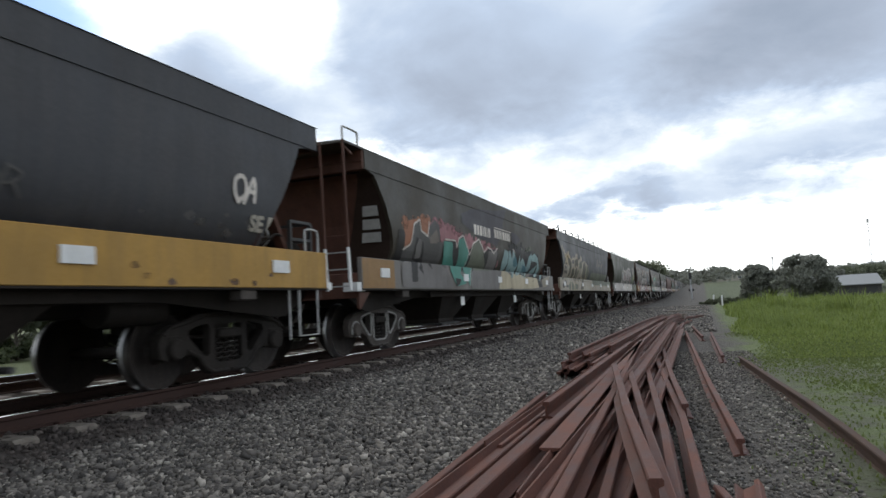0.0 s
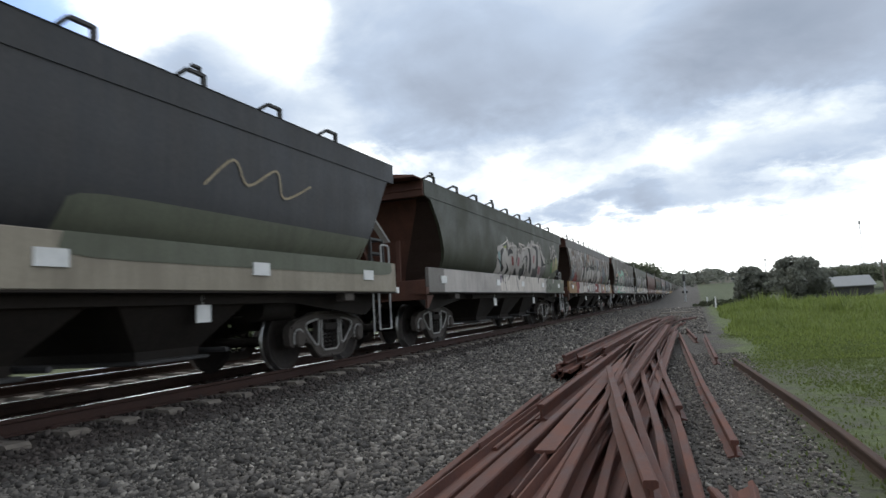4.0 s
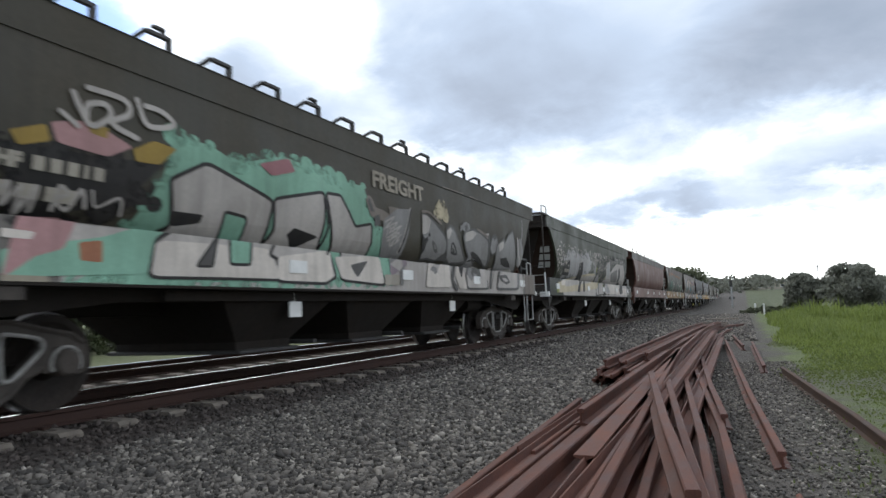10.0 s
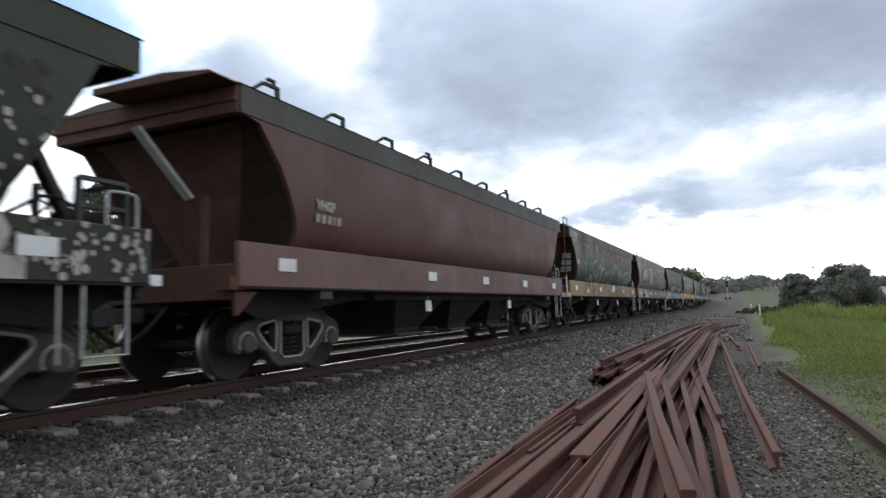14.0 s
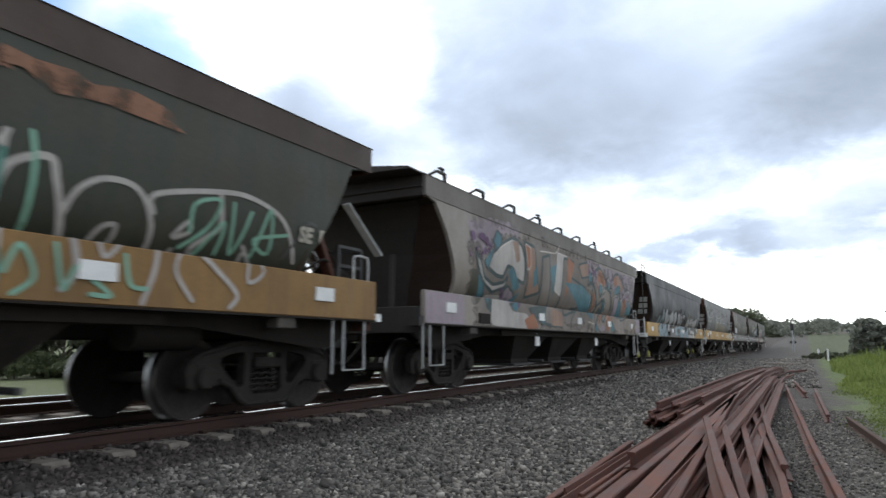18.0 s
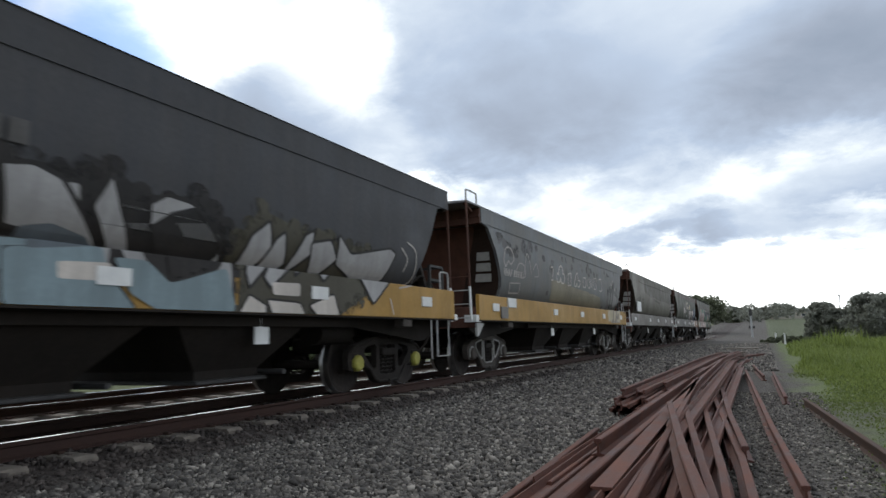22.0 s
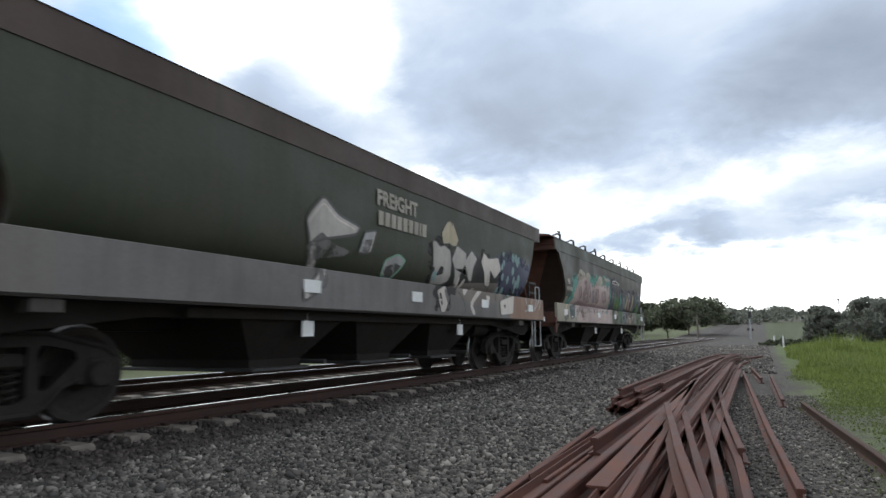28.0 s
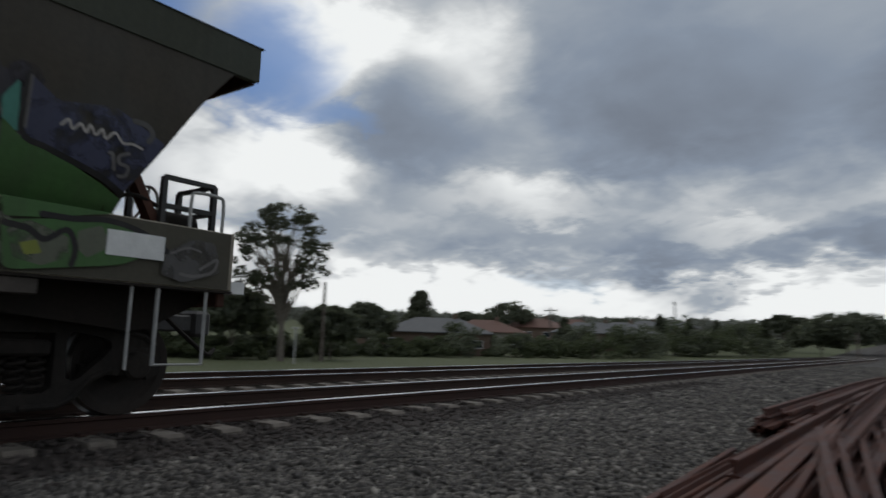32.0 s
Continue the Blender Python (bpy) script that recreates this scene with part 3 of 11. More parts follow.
def make_pile():
    rng = random.Random(4)

    def run(x, y0, y1, z, bend=0.0, turn=0.0, drift=0.0, n=14):
        pts = []
        for i in range(n):
            y = y0 + (y1 - y0) * i / (n - 1)
            k = max(0.0, (y - 20) / 10)
            pts.append((x + drift * (y - y0) + bend * k * k, y, z + lay(x, y) * 0))
        return loose_rail(pts, turn)

    # long rails side by side, the lower course on the gravel
    for i in range(9):
        run(-2.06 + 0.116 * i, 9.7 + rng.uniform(-0.1, 0.35), rng.uniform(25, 30), 0.0, 0.35 + 0.03 * i, 0, rng.uniform(-0.003, 0.003))
    for i in range(8):
        run(-2.02 + 0.118 * i, 9.5 + rng.uniform(-0.1, 0.6), rng.uniform(24, 29), 0.128, 0.4, rng.choice((0, 0, 88)), rng.uniform(-0.003, 0.003))
    run(-1.50, 1.2, 7.7, 0.0, 0, 0, -0.047)
    course = ((-1.36, 0.0, 0), (-1.24, 0.0, 0), (-1.29, 0.128, 88), (-1.12, 0.0, 0), (-1.14, 0.128, 0), (-1.0, 0.0, 0), (-1.01, 0.128, 90), (-0.88, 0.0, 0), (-0.87, 0.128, 0), (-0.97, 0.256, 0), (-0.76, 0.0, 0), (-0.75, 0.128, 88), (-0.64, 0.0, 0), (-0.63, 0.128, 0), (-0.52, 0.0, 0), (-0.69, 0.256, 90), (-0.44, 0.13, 90))
    for i, (x, z, turn) in enumerate(course):
        run(x, 0.9 + 0.06 * i + rng.uniform(0, 0.3), rng.uniform(19, 27), z, 0.3, turn, -0.012 + rng.uniform(-0.004, 0.004))
    # a third course: single rails that stray over the others
    for x, y0, y1, z, turn, drift in ((-1.40, 4.4, 17.0, 0.13, 88, -0.004), (-1.22, 5.2, 16.0, 0.256, 0, -0.004), (-0.84, 3.6, 12.0, 0.256, 180, -0.028), (-0.73, 2.8, 10.5, 0.256, 88, -0.040),
                                      (-0.58, 1.9, 12.5, 0.256, 0, -0.050), (-0.40, 1.4, 14.0, 0.128, 0, -0.060), (-0.34, 2.0, 9.6, 0.0, 88, -0.052), (-0.26, 1.6, 11.4, 0.0, 0, -0.048)):
        run(x, y0, y1, z, 0.3, turn, drift)
    for x, y0, y1, z, turn, drift in ((-1.92, 9.9, 27.0, 0.256, 0, 0.010), (-1.70, 10.2, 26.0, 0.256, 88, 0.016), (-1.50, 11.2, 28.0, 0.256, 0, 0.012), (-1.25, 12.0, 27.0, 0.256, 0, 0.010)):
        run(x, y0, y1, z, 0.5, turn, drift)
    # shorter lengths thrown across the top, fanned towards the yard
    loose_rail([(-0.22, 2.62, 0.37), (-0.50, 4.3, 0.36), (-0.92, 7.1, 0.36)], 0)
    loose_rail([(-0.12, 2.4, 0.20), (-0.45, 4.8, 0.21), (-1.05, 9.4, 0.24)], 0)
    loose_rail([(-0.05, 1.6, 0.10), (-0.34, 5.0, 0.13), (-0.93, 10.6, 0.17)], 0)
    loose_rail([(0.06, 1.7, 0.02), (-0.24, 5.8, 0.07), (-1.0, 13.0, 0.12)], 0)
    loose_rail([(0.10, 3.3, 0.0), (-0.02, 3.9, 0.0)], 20, "short rusty rail offcut lying on the gravel")
    loose_rail([(0.16, 3.6, 0.0), (0.17, 4.1, 0.0)], 60, "short rusty rail offcut lying on the gravel")
    loose_rail([(-0.22, 6.0, 0.12), (-0.43, 8.3, 0.12), (-1.02, 16.1, 0.06)], 0, "rusty rail lying loose beside the pile")
    loose_rail([(-0.28, 6.2, 0.0), (-0.5, 8.6, 0.0), (-0.8, 13.0, 0.0)], 90, "rusty rail lying loose beside the pile")
    loose_rail([(0.16, 5.2, 0.0), (-0.02, 8.4, 0.0), (-0.54, 19.6, 0.0)], 0, "single rusty rail lying at the edge of the yard")
    loose_rail([(-0.10, 17.1, 0.0), (-0.40, 22.4, 0.0)], 0, "short rusty rail lying in the yard")
    loose_rail([(0.21, 11.8, 0.0), (0.10, 18.7, 0.0)], 0, "rusty rail half hidden at the grass edge")
    loose_rail([(0.46, 11.7, -0.01), (0.70, 8.6, -0.01), (0.83, 7.0, -0.01), (0.91, 5.6, -0.01), (1.02, 3.0, -0.01)], 0, "dull brown rail lying in the grass", OLD_RUST)
    loose_rail([(-0.71, 16.2, 0.0), (-0.84, 19.0, 0.0), (-0.84, 22.0, 0.0), (-0.74, 25.0, 0.0), (-0.5, 27.5, 0.0)], 0, "bent rusty rail lying in the yard")
    for i in range(5):
        run(-1.9 + 0.17 * i, 26 + 0.6 * i, 31 + 0.5 * i, 0.0, 0.2, 0, 0.1 + 0.02 * i, 6)
    # baulks on which the far ends rest
    for i, (y, z) in enumerate(((27.5, 0.19), (29.5, 0.19))):
        b = Build().box(-0.6, 0.6, -0.1, 0.1, 0, 0.13, 0.01)
        ob = thing("timber_baulk", b, TIMBER, "weathered timber baulk lying across the far rails", "timber", group="baulks on the rail pile")
        ob.matrix_world = pose(-1.3, y, z, 0, 0, -18)


make_ground()
make_track("railway_track", TRACK_X, "main line track with concrete sleepers and shiny rails")
make_track("railway_track", TRACK2_X, "second track with rusty rails beside the main line")
make_pile()


# ---- hopper wagons ----
SOLE_LO, SOLE_HI, EAVE_LO, EAVE = 1.22, 1.80, 3.48, 3.86
SIDE = ((SOLE_HI, 1.25), (1.9, 1.31), (2.05, 1.365), (2.25, 1.405), (2.5, 1.432), (2.9, 1.445), (EAVE_LO, 1.43))
FRONT_A = ((0.36, EAVE_LO), (0.70, 3.455), (1.14, 2.92), (1.40, 2.50), (1.60, 2.13), (1.66, SOLE_HI))
BACK_EDGE = ((16.42, EAVE_LO), (16.12, 3.42), (15.72, 2.69), (15.31, 2.03), (15.28, SOLE_HI))


def side_x(z):
    """How far the near side stands out from the wagon's middle at height z."""
    if z < SOLE_HI:
        return 1.452
    if z > EAVE_LO:
        return 1.436
    return float(np.interp(z, [a for a, _ in SIDE], [b for _, b in SIDE]))


FRONT_B = tuple((y - 0.28, z) for y, z in FRONT_A)
BACK_LONG = ((16.64, EAVE_LO), (16.56, 3.41), (16.26, 3.04), (15.62, 2.03), (15.58, SOLE_HI))


def edge_y(edge, z):
    pairs = sorted((b, a) for a, b in edge)
    return float(np.interp(z, [p[0] for p in pairs], [p[1] for p in pairs]))


def hopper_body(back_edge, FRONT_EDGE):
    """The hopper: curved sides whose ends slope in, and the sloping end sheets set back between them."""
    b = Build()
    zs = [SOLE_HI, 1.9, 2.05, 2.25, 2.5, 2.72, 2.9, 3.1, 3.25, 3.42, EAVE_LO]
    for side in (1, -1):
        rows = []
        for z in zs:
            x = side_x(min(z + 1e-6, EAVE_LO)) if z < EAVE_LO else SIDE[-1][1]
            y0, y1 = edge_y(FRONT_EDGE, z), edge_y(back_edge, z)
            for k in (0.0, 0.06):
                rows.append([(side * (x - k), y0, z), (side * (x - k), y1, z)])
        v = [p for row in rows for p in row]
        f = []
        for i in range(len(zs) - 1):
            a, c = 4 * i, 4 * i + 4
            f += [(a, a + 1, c + 1, c), (a + 3, a + 2, c + 2, c + 3), (a + 2, a, c, c + 2), (a + 1, a + 3, c + 3, c + 1)]
        if side < 0:
            f = [q[::-1] for q in f]
        b.add(v, f)
    return b


def end_slope(edge):
    """The trailing end sheet, sloping in under the eave."""
    zs = [SOLE_HI - 0.3, SOLE_HI, 2.05, 2.4, 2.7, 3.0, 3.3, EAVE_LO]
    v = []
    for z in zs:
        y = edge_y(edge, z) - 0.12
        v += [(-1.30 if z < 2 else -1.38, y, z), (1.30 if z < 2 else 1.38, y, z)]
    return Build().add(v, [(2 * i, 2 * i + 2, 2 * i + 3, 2 * i + 1) for i in range(len(zs) - 1)])


# the leading end sheet: height, distance back and half width
SHEET_A = ((1.50, 1.66, 0.44), (2.0, 1.46, 0.58), (2.36, 1.32, 0.71), (2.57, 1.25, 0.78), (2.78, 1.15, 0.835), (2.985, 1.05, 0.935), (3.19, 0.93, 1.025), (3.40, 0.80, 1.10), (EAVE_LO, 0.66, 1.14))
SHEET_B = tuple((z, y - 0.28, x) for z, y, x in SHEET_A)


def end_sheet(END_SHEET):
    """The leading end: a smooth sheet that slopes back and narrows downwards."""
    b = Build()
    v = []
    for k in (0.0, 0.05):
        for z, y, half in END_SHEET:
            v += [(-half, y + k, z), (half, y + k, z)]
    n = len(END_SHEET)
    f = [(2 * i, 2 * i + 1, 2 * i + 3, 2 * i + 2) for i in range(n - 1)]
    f += [tuple(2 * n + j for j in q[::-1]) for q in f]
    f += [(0, 2 * n, 2 * n + 1, 1), (2 * n - 2, 2 * n - 1, 4 * n - 1, 4 * n - 2)]
    return b.add(v, f)


def end_cheek(side, END_SHEET, FRONT_EDGE):
    """The slanting cheek between the leading end's middle and the hopper's side."""
    zs = [SOLE_HI - 0.3, SOLE_HI, 1.92, 2.25, 2.55, 2.97, 3.2, 3.40, EAVE_LO]
    v = []
    for z in zs:
        x = side_x(min(max(z, SOLE_HI + 1e-4), EAVE_LO - 1e-4)) - 0.03
        y0 = float(np.interp(z, [p[0] for p in END_SHEET], [p[1] for p in END_SHEET]))
        half = float(np.interp(z, [p[0] for p in END_SHEET], [p[2] for p in END_SHEET]))
        v += [(side * half, y0, z), (side * x, edge_y(FRONT_EDGE, max(z, SOLE_HI)) + 0.02, z)]
    f = [(2 * i, 2 * i + 1, 2 * i + 3, 2 * i + 2) for i in range(len(zs) - 1)]
    return Build().add(v, f if side > 0 else [q[::-1] for q in f])


def wheel_set_mesh():
    """Two wheels on an axle, as one mesh: plate, bright tread and axle."""
    b, marks = Build(), []
    for side in (-1, 1):
        o = side * 0.70
        rim = [(o - side * 0.03, 0.40), (o - side * 0.035, 0.505), (o - side * 0.002, 0.512), (o + side * 0.012, 0.485), (o + side * 0.11, 0.475), (o + side * 0.112, 0.455), (o + side * 0.10, 0.40)]
        n = len(b.f)
        b.lathe(rim if side > 0 else rim[::-1], 36)
        marks.append((n, len(b.f)))
        disc = [(o + side * 0.095, 0.41), (o + side * 0.045, 0.34), (o + side * 0.04, 0.18), (o + side * 0.10, 0.13), (o + side * 0.115, 0.07), (o - side * 0.04, 0.07), (o - side * 0.01, 0.2), (o + side * 0.0, 0.34), (o - side * 0.03, 0.41)]
        b.lathe(disc if side > 0 else disc[::-1], 36)
    b.tube([(-1.05, 0, 0), (1.05, 0, 0)], 0.07, 12)
    me = b.mesh("wheelset", True)
    me.materials.append(WHEEL)
    me.materials.append(TREAD)
    for lo, hi in marks:
        for i in range(lo, hi):
            if (i - lo) % 6 in (1, 2, 3):
                me.polygons[i].material_index = 1
    return me


# one cast truss frame: its outline and the upper openings, in distance from the middle and height
FRAME_HALF = ((0.0, 0.905), (0.46, 0.90), (0.80, 0.815), (1.06, 0.765), (1.21, 0.68), (1.26, 0.55), (1.23, 0.38), (1.12, 0.34), (1.10, 0.46), (0.88, 0.46), (0.84, 0.38), (0.76, 0.40), (0.60, 0.34), (0.44, 0.17), (0.32, 0.11), (0.0, 0.105))
FRAME_HOLE = ((0.41, 0.775), (0.66, 0.735), (0.75, 0.70), (0.765, 0.63), (0.70, 0.55), (0.50, 0.37), (0.435, 0.345), (0.385, 0.375), (0.365, 0.72))
SPRING_HOLE = ((-0.27, 0.76), (0.27, 0.76), (0.275, 0.30), (0.20, 0.25), (-0.20, 0.25), (-0.275, 0.30))


def side_frame():
    """A cast truss frame with two rounded triangular openings and a spring nest between."""
    from mathutils.geometry import tessellate_polygon
    x0, x1 = 0.935, 1.055
    outer = list(FRAME_HALF) + [(-y, z) for y, z in FRAME_HALF[-2:0:-1]]
    rings = [outer, list(FRAME_HOLE), [(-y, z) for y, z in FRAME_HOLE], list(SPRING_HOLE)]
    flat_pts = [p for r in rings for p in r]
    tris = [tuple(t) for t in tessellate_polygon([[Vector((a, b, 0)) for a, b in r] for r in rings])]
    n = len(flat_pts)
    b = Build().add([(x, y, z) for x in (x0, x1) for y, z in flat_pts], tris + [tuple(n + k for k in t[::-1]) for t in tris])
    at = 0
    for r in rings:
        m = len(r)
        b.add([(x, y, z) for x in (x0, x1) for y, z in r], [(k, (k + 1) % m, m + (k + 1) % m, m + k) for k in range(m)])
        at += m
    # flanges that stand proud along the top and the bottom chord
    for k in (-1, 1):
        b.tube([(x1, k * 0.05, 0.885), (x1, k * 0.46, 0.88), (x1, k * 0.80, 0.797), (x1, k * 1.06, 0.745), (x1, k * 1.19, 0.66)], 0.028, 6)
        b.tube([(x1, k * 0.03, 0.135), (x1, k * 0.32, 0.14), (x1, k * 0.45, 0.205), (x1, k * 0.60, 0.365), (x1, k * 0.78, 0.44)], 0.03, 6)
    return b


def spring():
    pts = [(0.045 * math.cos(a), 0.07 * math.sin(a), 0.33 * a / (10 * math.pi)) for a in np.linspace(0, 10 * math.pi, 34)]
    return Build().tube(pts, 0.017, 5)


WHEELSET = wheel_set_mesh()
BOGIES = {}


def make_bogie(dusty=False, cap=None):
    look_ = DUSTY_BOGIE if dusty else BOGIE
    bogie = new("bogie", Build().box(-0.95, 0.95, -0.18, 0.18, 0.62, 0.92, 0.04).mesh("bogie"))
    bogie.data.materials.append(BLACK)
    tagged(bogie, "two-axle cast steel bogie")
    frame_mesh, spring_mesh = side_frame().mesh("side_frame"), spring().mesh("spring")
    for side in (1, -1):
        s = part("side_frame", frame_mesh, look_, bogie, "cast steel bogie side frame")
        if side < 0:
            s.matrix_basis = pose(0, 0, 0, 0, 0, 180)
        # pale tubes outline the frame openings and the axle boxes
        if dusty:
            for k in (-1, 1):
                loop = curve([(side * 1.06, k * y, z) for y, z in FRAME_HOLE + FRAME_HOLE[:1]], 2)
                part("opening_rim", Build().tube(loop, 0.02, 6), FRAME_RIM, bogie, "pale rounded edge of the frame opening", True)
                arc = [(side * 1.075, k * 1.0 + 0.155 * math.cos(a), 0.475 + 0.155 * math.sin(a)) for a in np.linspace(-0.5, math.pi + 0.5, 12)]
                part("box_rim", Build().tube(arc, 0.016, 6), FRAME_RIM, bogie, "pale edge of the axle box", True)
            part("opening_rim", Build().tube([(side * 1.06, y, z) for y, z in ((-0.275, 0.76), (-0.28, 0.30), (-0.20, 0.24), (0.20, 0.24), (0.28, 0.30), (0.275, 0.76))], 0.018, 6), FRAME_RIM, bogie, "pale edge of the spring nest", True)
        for y in (-0.16, 0.0, 0.16):
            part("spring", spring_mesh, BOGIE, bogie, "coil spring").location = (side * 0.99, y, 0.24)
        part("bolster_end", Build().box(min(side * 0.88, side * 1.10), max(side * 0.88, side * 1.10), -0.23, 0.23, 0.57, 0.70, 0.02), BOGIE, bogie)
    for y in (-1.0, 1.0):
        for side in (1, -1):
            b = Build().box(side * 0.98 - 0.09, side * 0.98 + 0.09, y - 0.13, y + 0.13, 0.36, 0.66, 0.03)
            part("axle_box", b, look_, bogie)
            prof = [(0.0, 0.0001), (0.0, 0.11), (-0.03, 0.135), (-0.12, 0.135)]
            c = Build().lathe([(side * (1.13 + a), r) for a, r in (prof if side < 0 else prof[::-1])], 16, 0, y, 0.475)
            part("axle_cap", c, cap or look_, bogie, "round axle end cap", True)
    for y in (-0.62, 0.62):
        b = Build()
        b.beam((-0.9, y, 0.42), (0.9, y, 0.42), 0.09, 0.12)
        for side in (-1, 1):
            b.box(side * 0.73 - 0.05, side * 0.73 + 0.05, y - 0.05, y + 0.05, 0.3, 0.62, 0.015)
        part("brake_beam", b, BLACK, bogie)
    for k in (-1.0, 1.0):
        part("wheelset", WHEELSET, WHEEL, bogie, "worn steel wheels on an axle").location = (0, k, 0.475)
    return bogie


# proportions of the wagons' bodies: breadth, height and lift over the rail
BROAD, TALL, SET = 1.155, 0.9607, 0.0324
STRETCH = [1.0]
LAYER = [0]
EDGES = [FRONT_A, BACK_EDGE]


def board(w, name, y0, y1, z0, z1, m, label):
    """A flat board fixed to the near side."""
    s = STRETCH[0]
    x = 1.452 * BROAD + 0.001
    part(name, Build().box(x, x + 0.036, y0 * s, y1 * s, z0 * TALL + SET, z1 * TALL + SET), m, w, label)



def patched(name, polygons, material, parent, label, out=0.004):
    """Paint on the near side: polygons in y and z, laid on the curve of the body and the sole."""
    cuts = [-9, SOLE_HI, 1.9, 2.05, 2.25, 2.5, 2.9, EAVE_LO, 9]
    upper, foot, b = Build(), Build(), None
    seen = {}
    for poly in polygons:
        poly = clip_band(clip_band(poly, SOLE_LO + 0.006, 1), EAVE - 0.01, -1)
        for lo, hi in zip(cuts, cuts[1:]):
            if len(poly) < 3:
                break
            q = clip_band(clip_band(poly, lo, 1), hi, -1)
            if len(q) < 3:
                continue
            b = foot if hi == SOLE_HI else upper
            v = []
            for y, z in q:
                zz = min(max(z, lo + 1e-5), hi - 1e-5)
                # paint ends where the plate ends
                if lo >= SOLE_HI and hi <= EAVE_LO:
                    y = min(max(y, edge_y(EDGES[0], zz) + 0.02), edge_y(EDGES[1], zz) - 0.02)
                else:
                    y = min(max(y, 0.03), LONG - 0.03)
                v.append((side_x(zz) * BROAD + out, y * STRETCH[0], z * TALL + SET))
            # points that two bands share are one
            ids = []
            for p in v:
                key = (b is foot, len(polygons) > 1 and id(poly), round(p[0], 3), round(p[1], 4), round(p[2], 4))
                if key not in seen:
                    seen[key] = len(b.v)
                    b.v.append(p)
                if seen[key] not in ids:
                    ids.append(seen[key])
            if len(ids) > 2:
                b.f.append(tuple(ids))
    # what runs on down over the sole bar is a piece of its own
    main = None
    for b in (upper, foot):
        if b.f:
            ob = part(name, b, material, parent, label, True)
            main = main or ob
            tagged(ob, label, kind="stuff" if len(polygons) > 1 else "")
    return main


def clip_band(poly, at, keep):
    out = []
    for i, (y, z) in enumerate(poly):
        y2, z2 = poly[(i + 1) % len(poly)]
        a, c = (z - at) * keep, (z2 - at) * keep
        if a >= 0:
            out.append((y, z))
        if a * c < 0:
            k = a / (a - c)
            out.append((y + k * (y2 - y), z + k * (z2 - z)))
    return out


def ribbon(points, width, taper=1.0, cap=5):
    """A brush stroke: quads along the points, with round ends and joints."""
    out = []
    n = len(points)
    for i in range(n - 1):
        (y, z), (y2, z2) = points[i], points[i + 1]
        d = math.hypot(y2 - y, z2 - z) or 1e-6
        w0, w1 = width * (1 + (taper - 1) * i / (n - 1)) / 2, width * (1 + (taper - 1) * (i + 1) / (n - 1)) / 2
        ny, nz = -(z2 - z) / d, (y2 - y) / d
        out.append([(y + ny * w0, z + nz * w0), (y - ny * w0, z - nz * w0), (y2 - ny * w1, z2 - nz * w1), (y2 + ny * w1, z2 + nz * w1)])
    for i, (y, z) in enumerate(points):
        r = width * (1 + (taper - 1) * i / max(1, n - 1)) / 2
        m = 8 if cap else 4
        out.append([(y + r * math.cos(2 * math.pi * k / m), z + r * math.sin(2 * math.pi * k / m)) for k in range(m)])
    return out


def curve(points, per=4):
    """A smooth line through points."""
    p = [points[0]] + list(points) + [points[-1]]
    out = []
    for i in range(1, len(p) - 2):
        for k in range(per):
            t = k / per
            out.append(tuple(0.5 * (2 * b + (c - a) * t + (2 * a - 5 * b + 4 * c - d) * t * t + (3 * b - a - 3 * c + d) * t ** 3) for a, b, c, d in zip(p[i - 1], p[i], p[i + 1], p[i + 2])))
    return out + [points[-1]]


# letter-like forms of street painting, each in a unit square
FORMS = (
    ((( .1, 0), (.12, .95)), ((.12, .95), (.75, .85), (.55, .52), (.15, .5)), ((.15, .5), (.85, .4), (.75, .05), (.1, 0))),
    (((.85, .85), (.4, 1), (.12, .75), (.5, .5), (.85, .3), (.55, 0), (.1, .12)),),
    (((.05, 0), (.45, 1), (.9, 0)), ((.22, .35), (.72, .38))),
    (((.5, 0), (.08, .3), (.12, .8), (.5, 1), (.9, .75), (.9, .25), (.5, 0)),),
    (((.1, 0), (.1, 1), (.8, .9)), ((.1, .55), (.7, .5)), ((.1, 0), (.85, .08))),
    (((.1, 0), (.12, 1)), ((.12, 1), (.8, .8), (.5, .5), (.12, .48)), ((.4, .5), (.9, 0))),
    (((.1, 0), (.15, 1), (.8, .05), (.88, 1)),),
    (((.1, 1), (.2, .1), (.75, .0), (.9, .95)),),
    (((.1, 0), (.12, 1)), ((.85, 1), (.15, .5), (.9, 0))),
    (((.1, .95), (.9, .95)), ((.5, .95), (.45, 0))),
    (((.1, 0), (.1, 1)), ((.85, 0), (.88, 1)), ((.1, .5), (.86, .52))),
    (((.1, 1), (.45, 0), (.9, 1)),),
)


WORN = {}


def splash(wagon, seed, y0, y1, z0, z1, n, size, m, label="sprayed patches of old paint", out=0.0025):
    """Uneven patches of paint over an area."""
    rng = random.Random(seed)
    polys = []
    for _ in range(n):
        y, z, r = rng.uniform(y0, y1), rng.uniform(z0, z1), size * rng.uniform(0.5, 1.3)
        k = 13
        ring = [rng.uniform(0.65, 1.1) for _ in range(k)]
        p = [(y + 1.5 * r * ring[i] * math.cos(2 * math.pi * i / k), max(SOLE_LO + 0.01, z + r * ring[i] * math.sin(2 * math.pi * i / k))) for i in range(k)]
        polys += [[(y, z), p[i], p[(i + 1) % k]] for i in range(k)]
    tagged(patched("paint_patch", polys, WORN.get(m.name, m), wagon, label, out), kind="stuff")


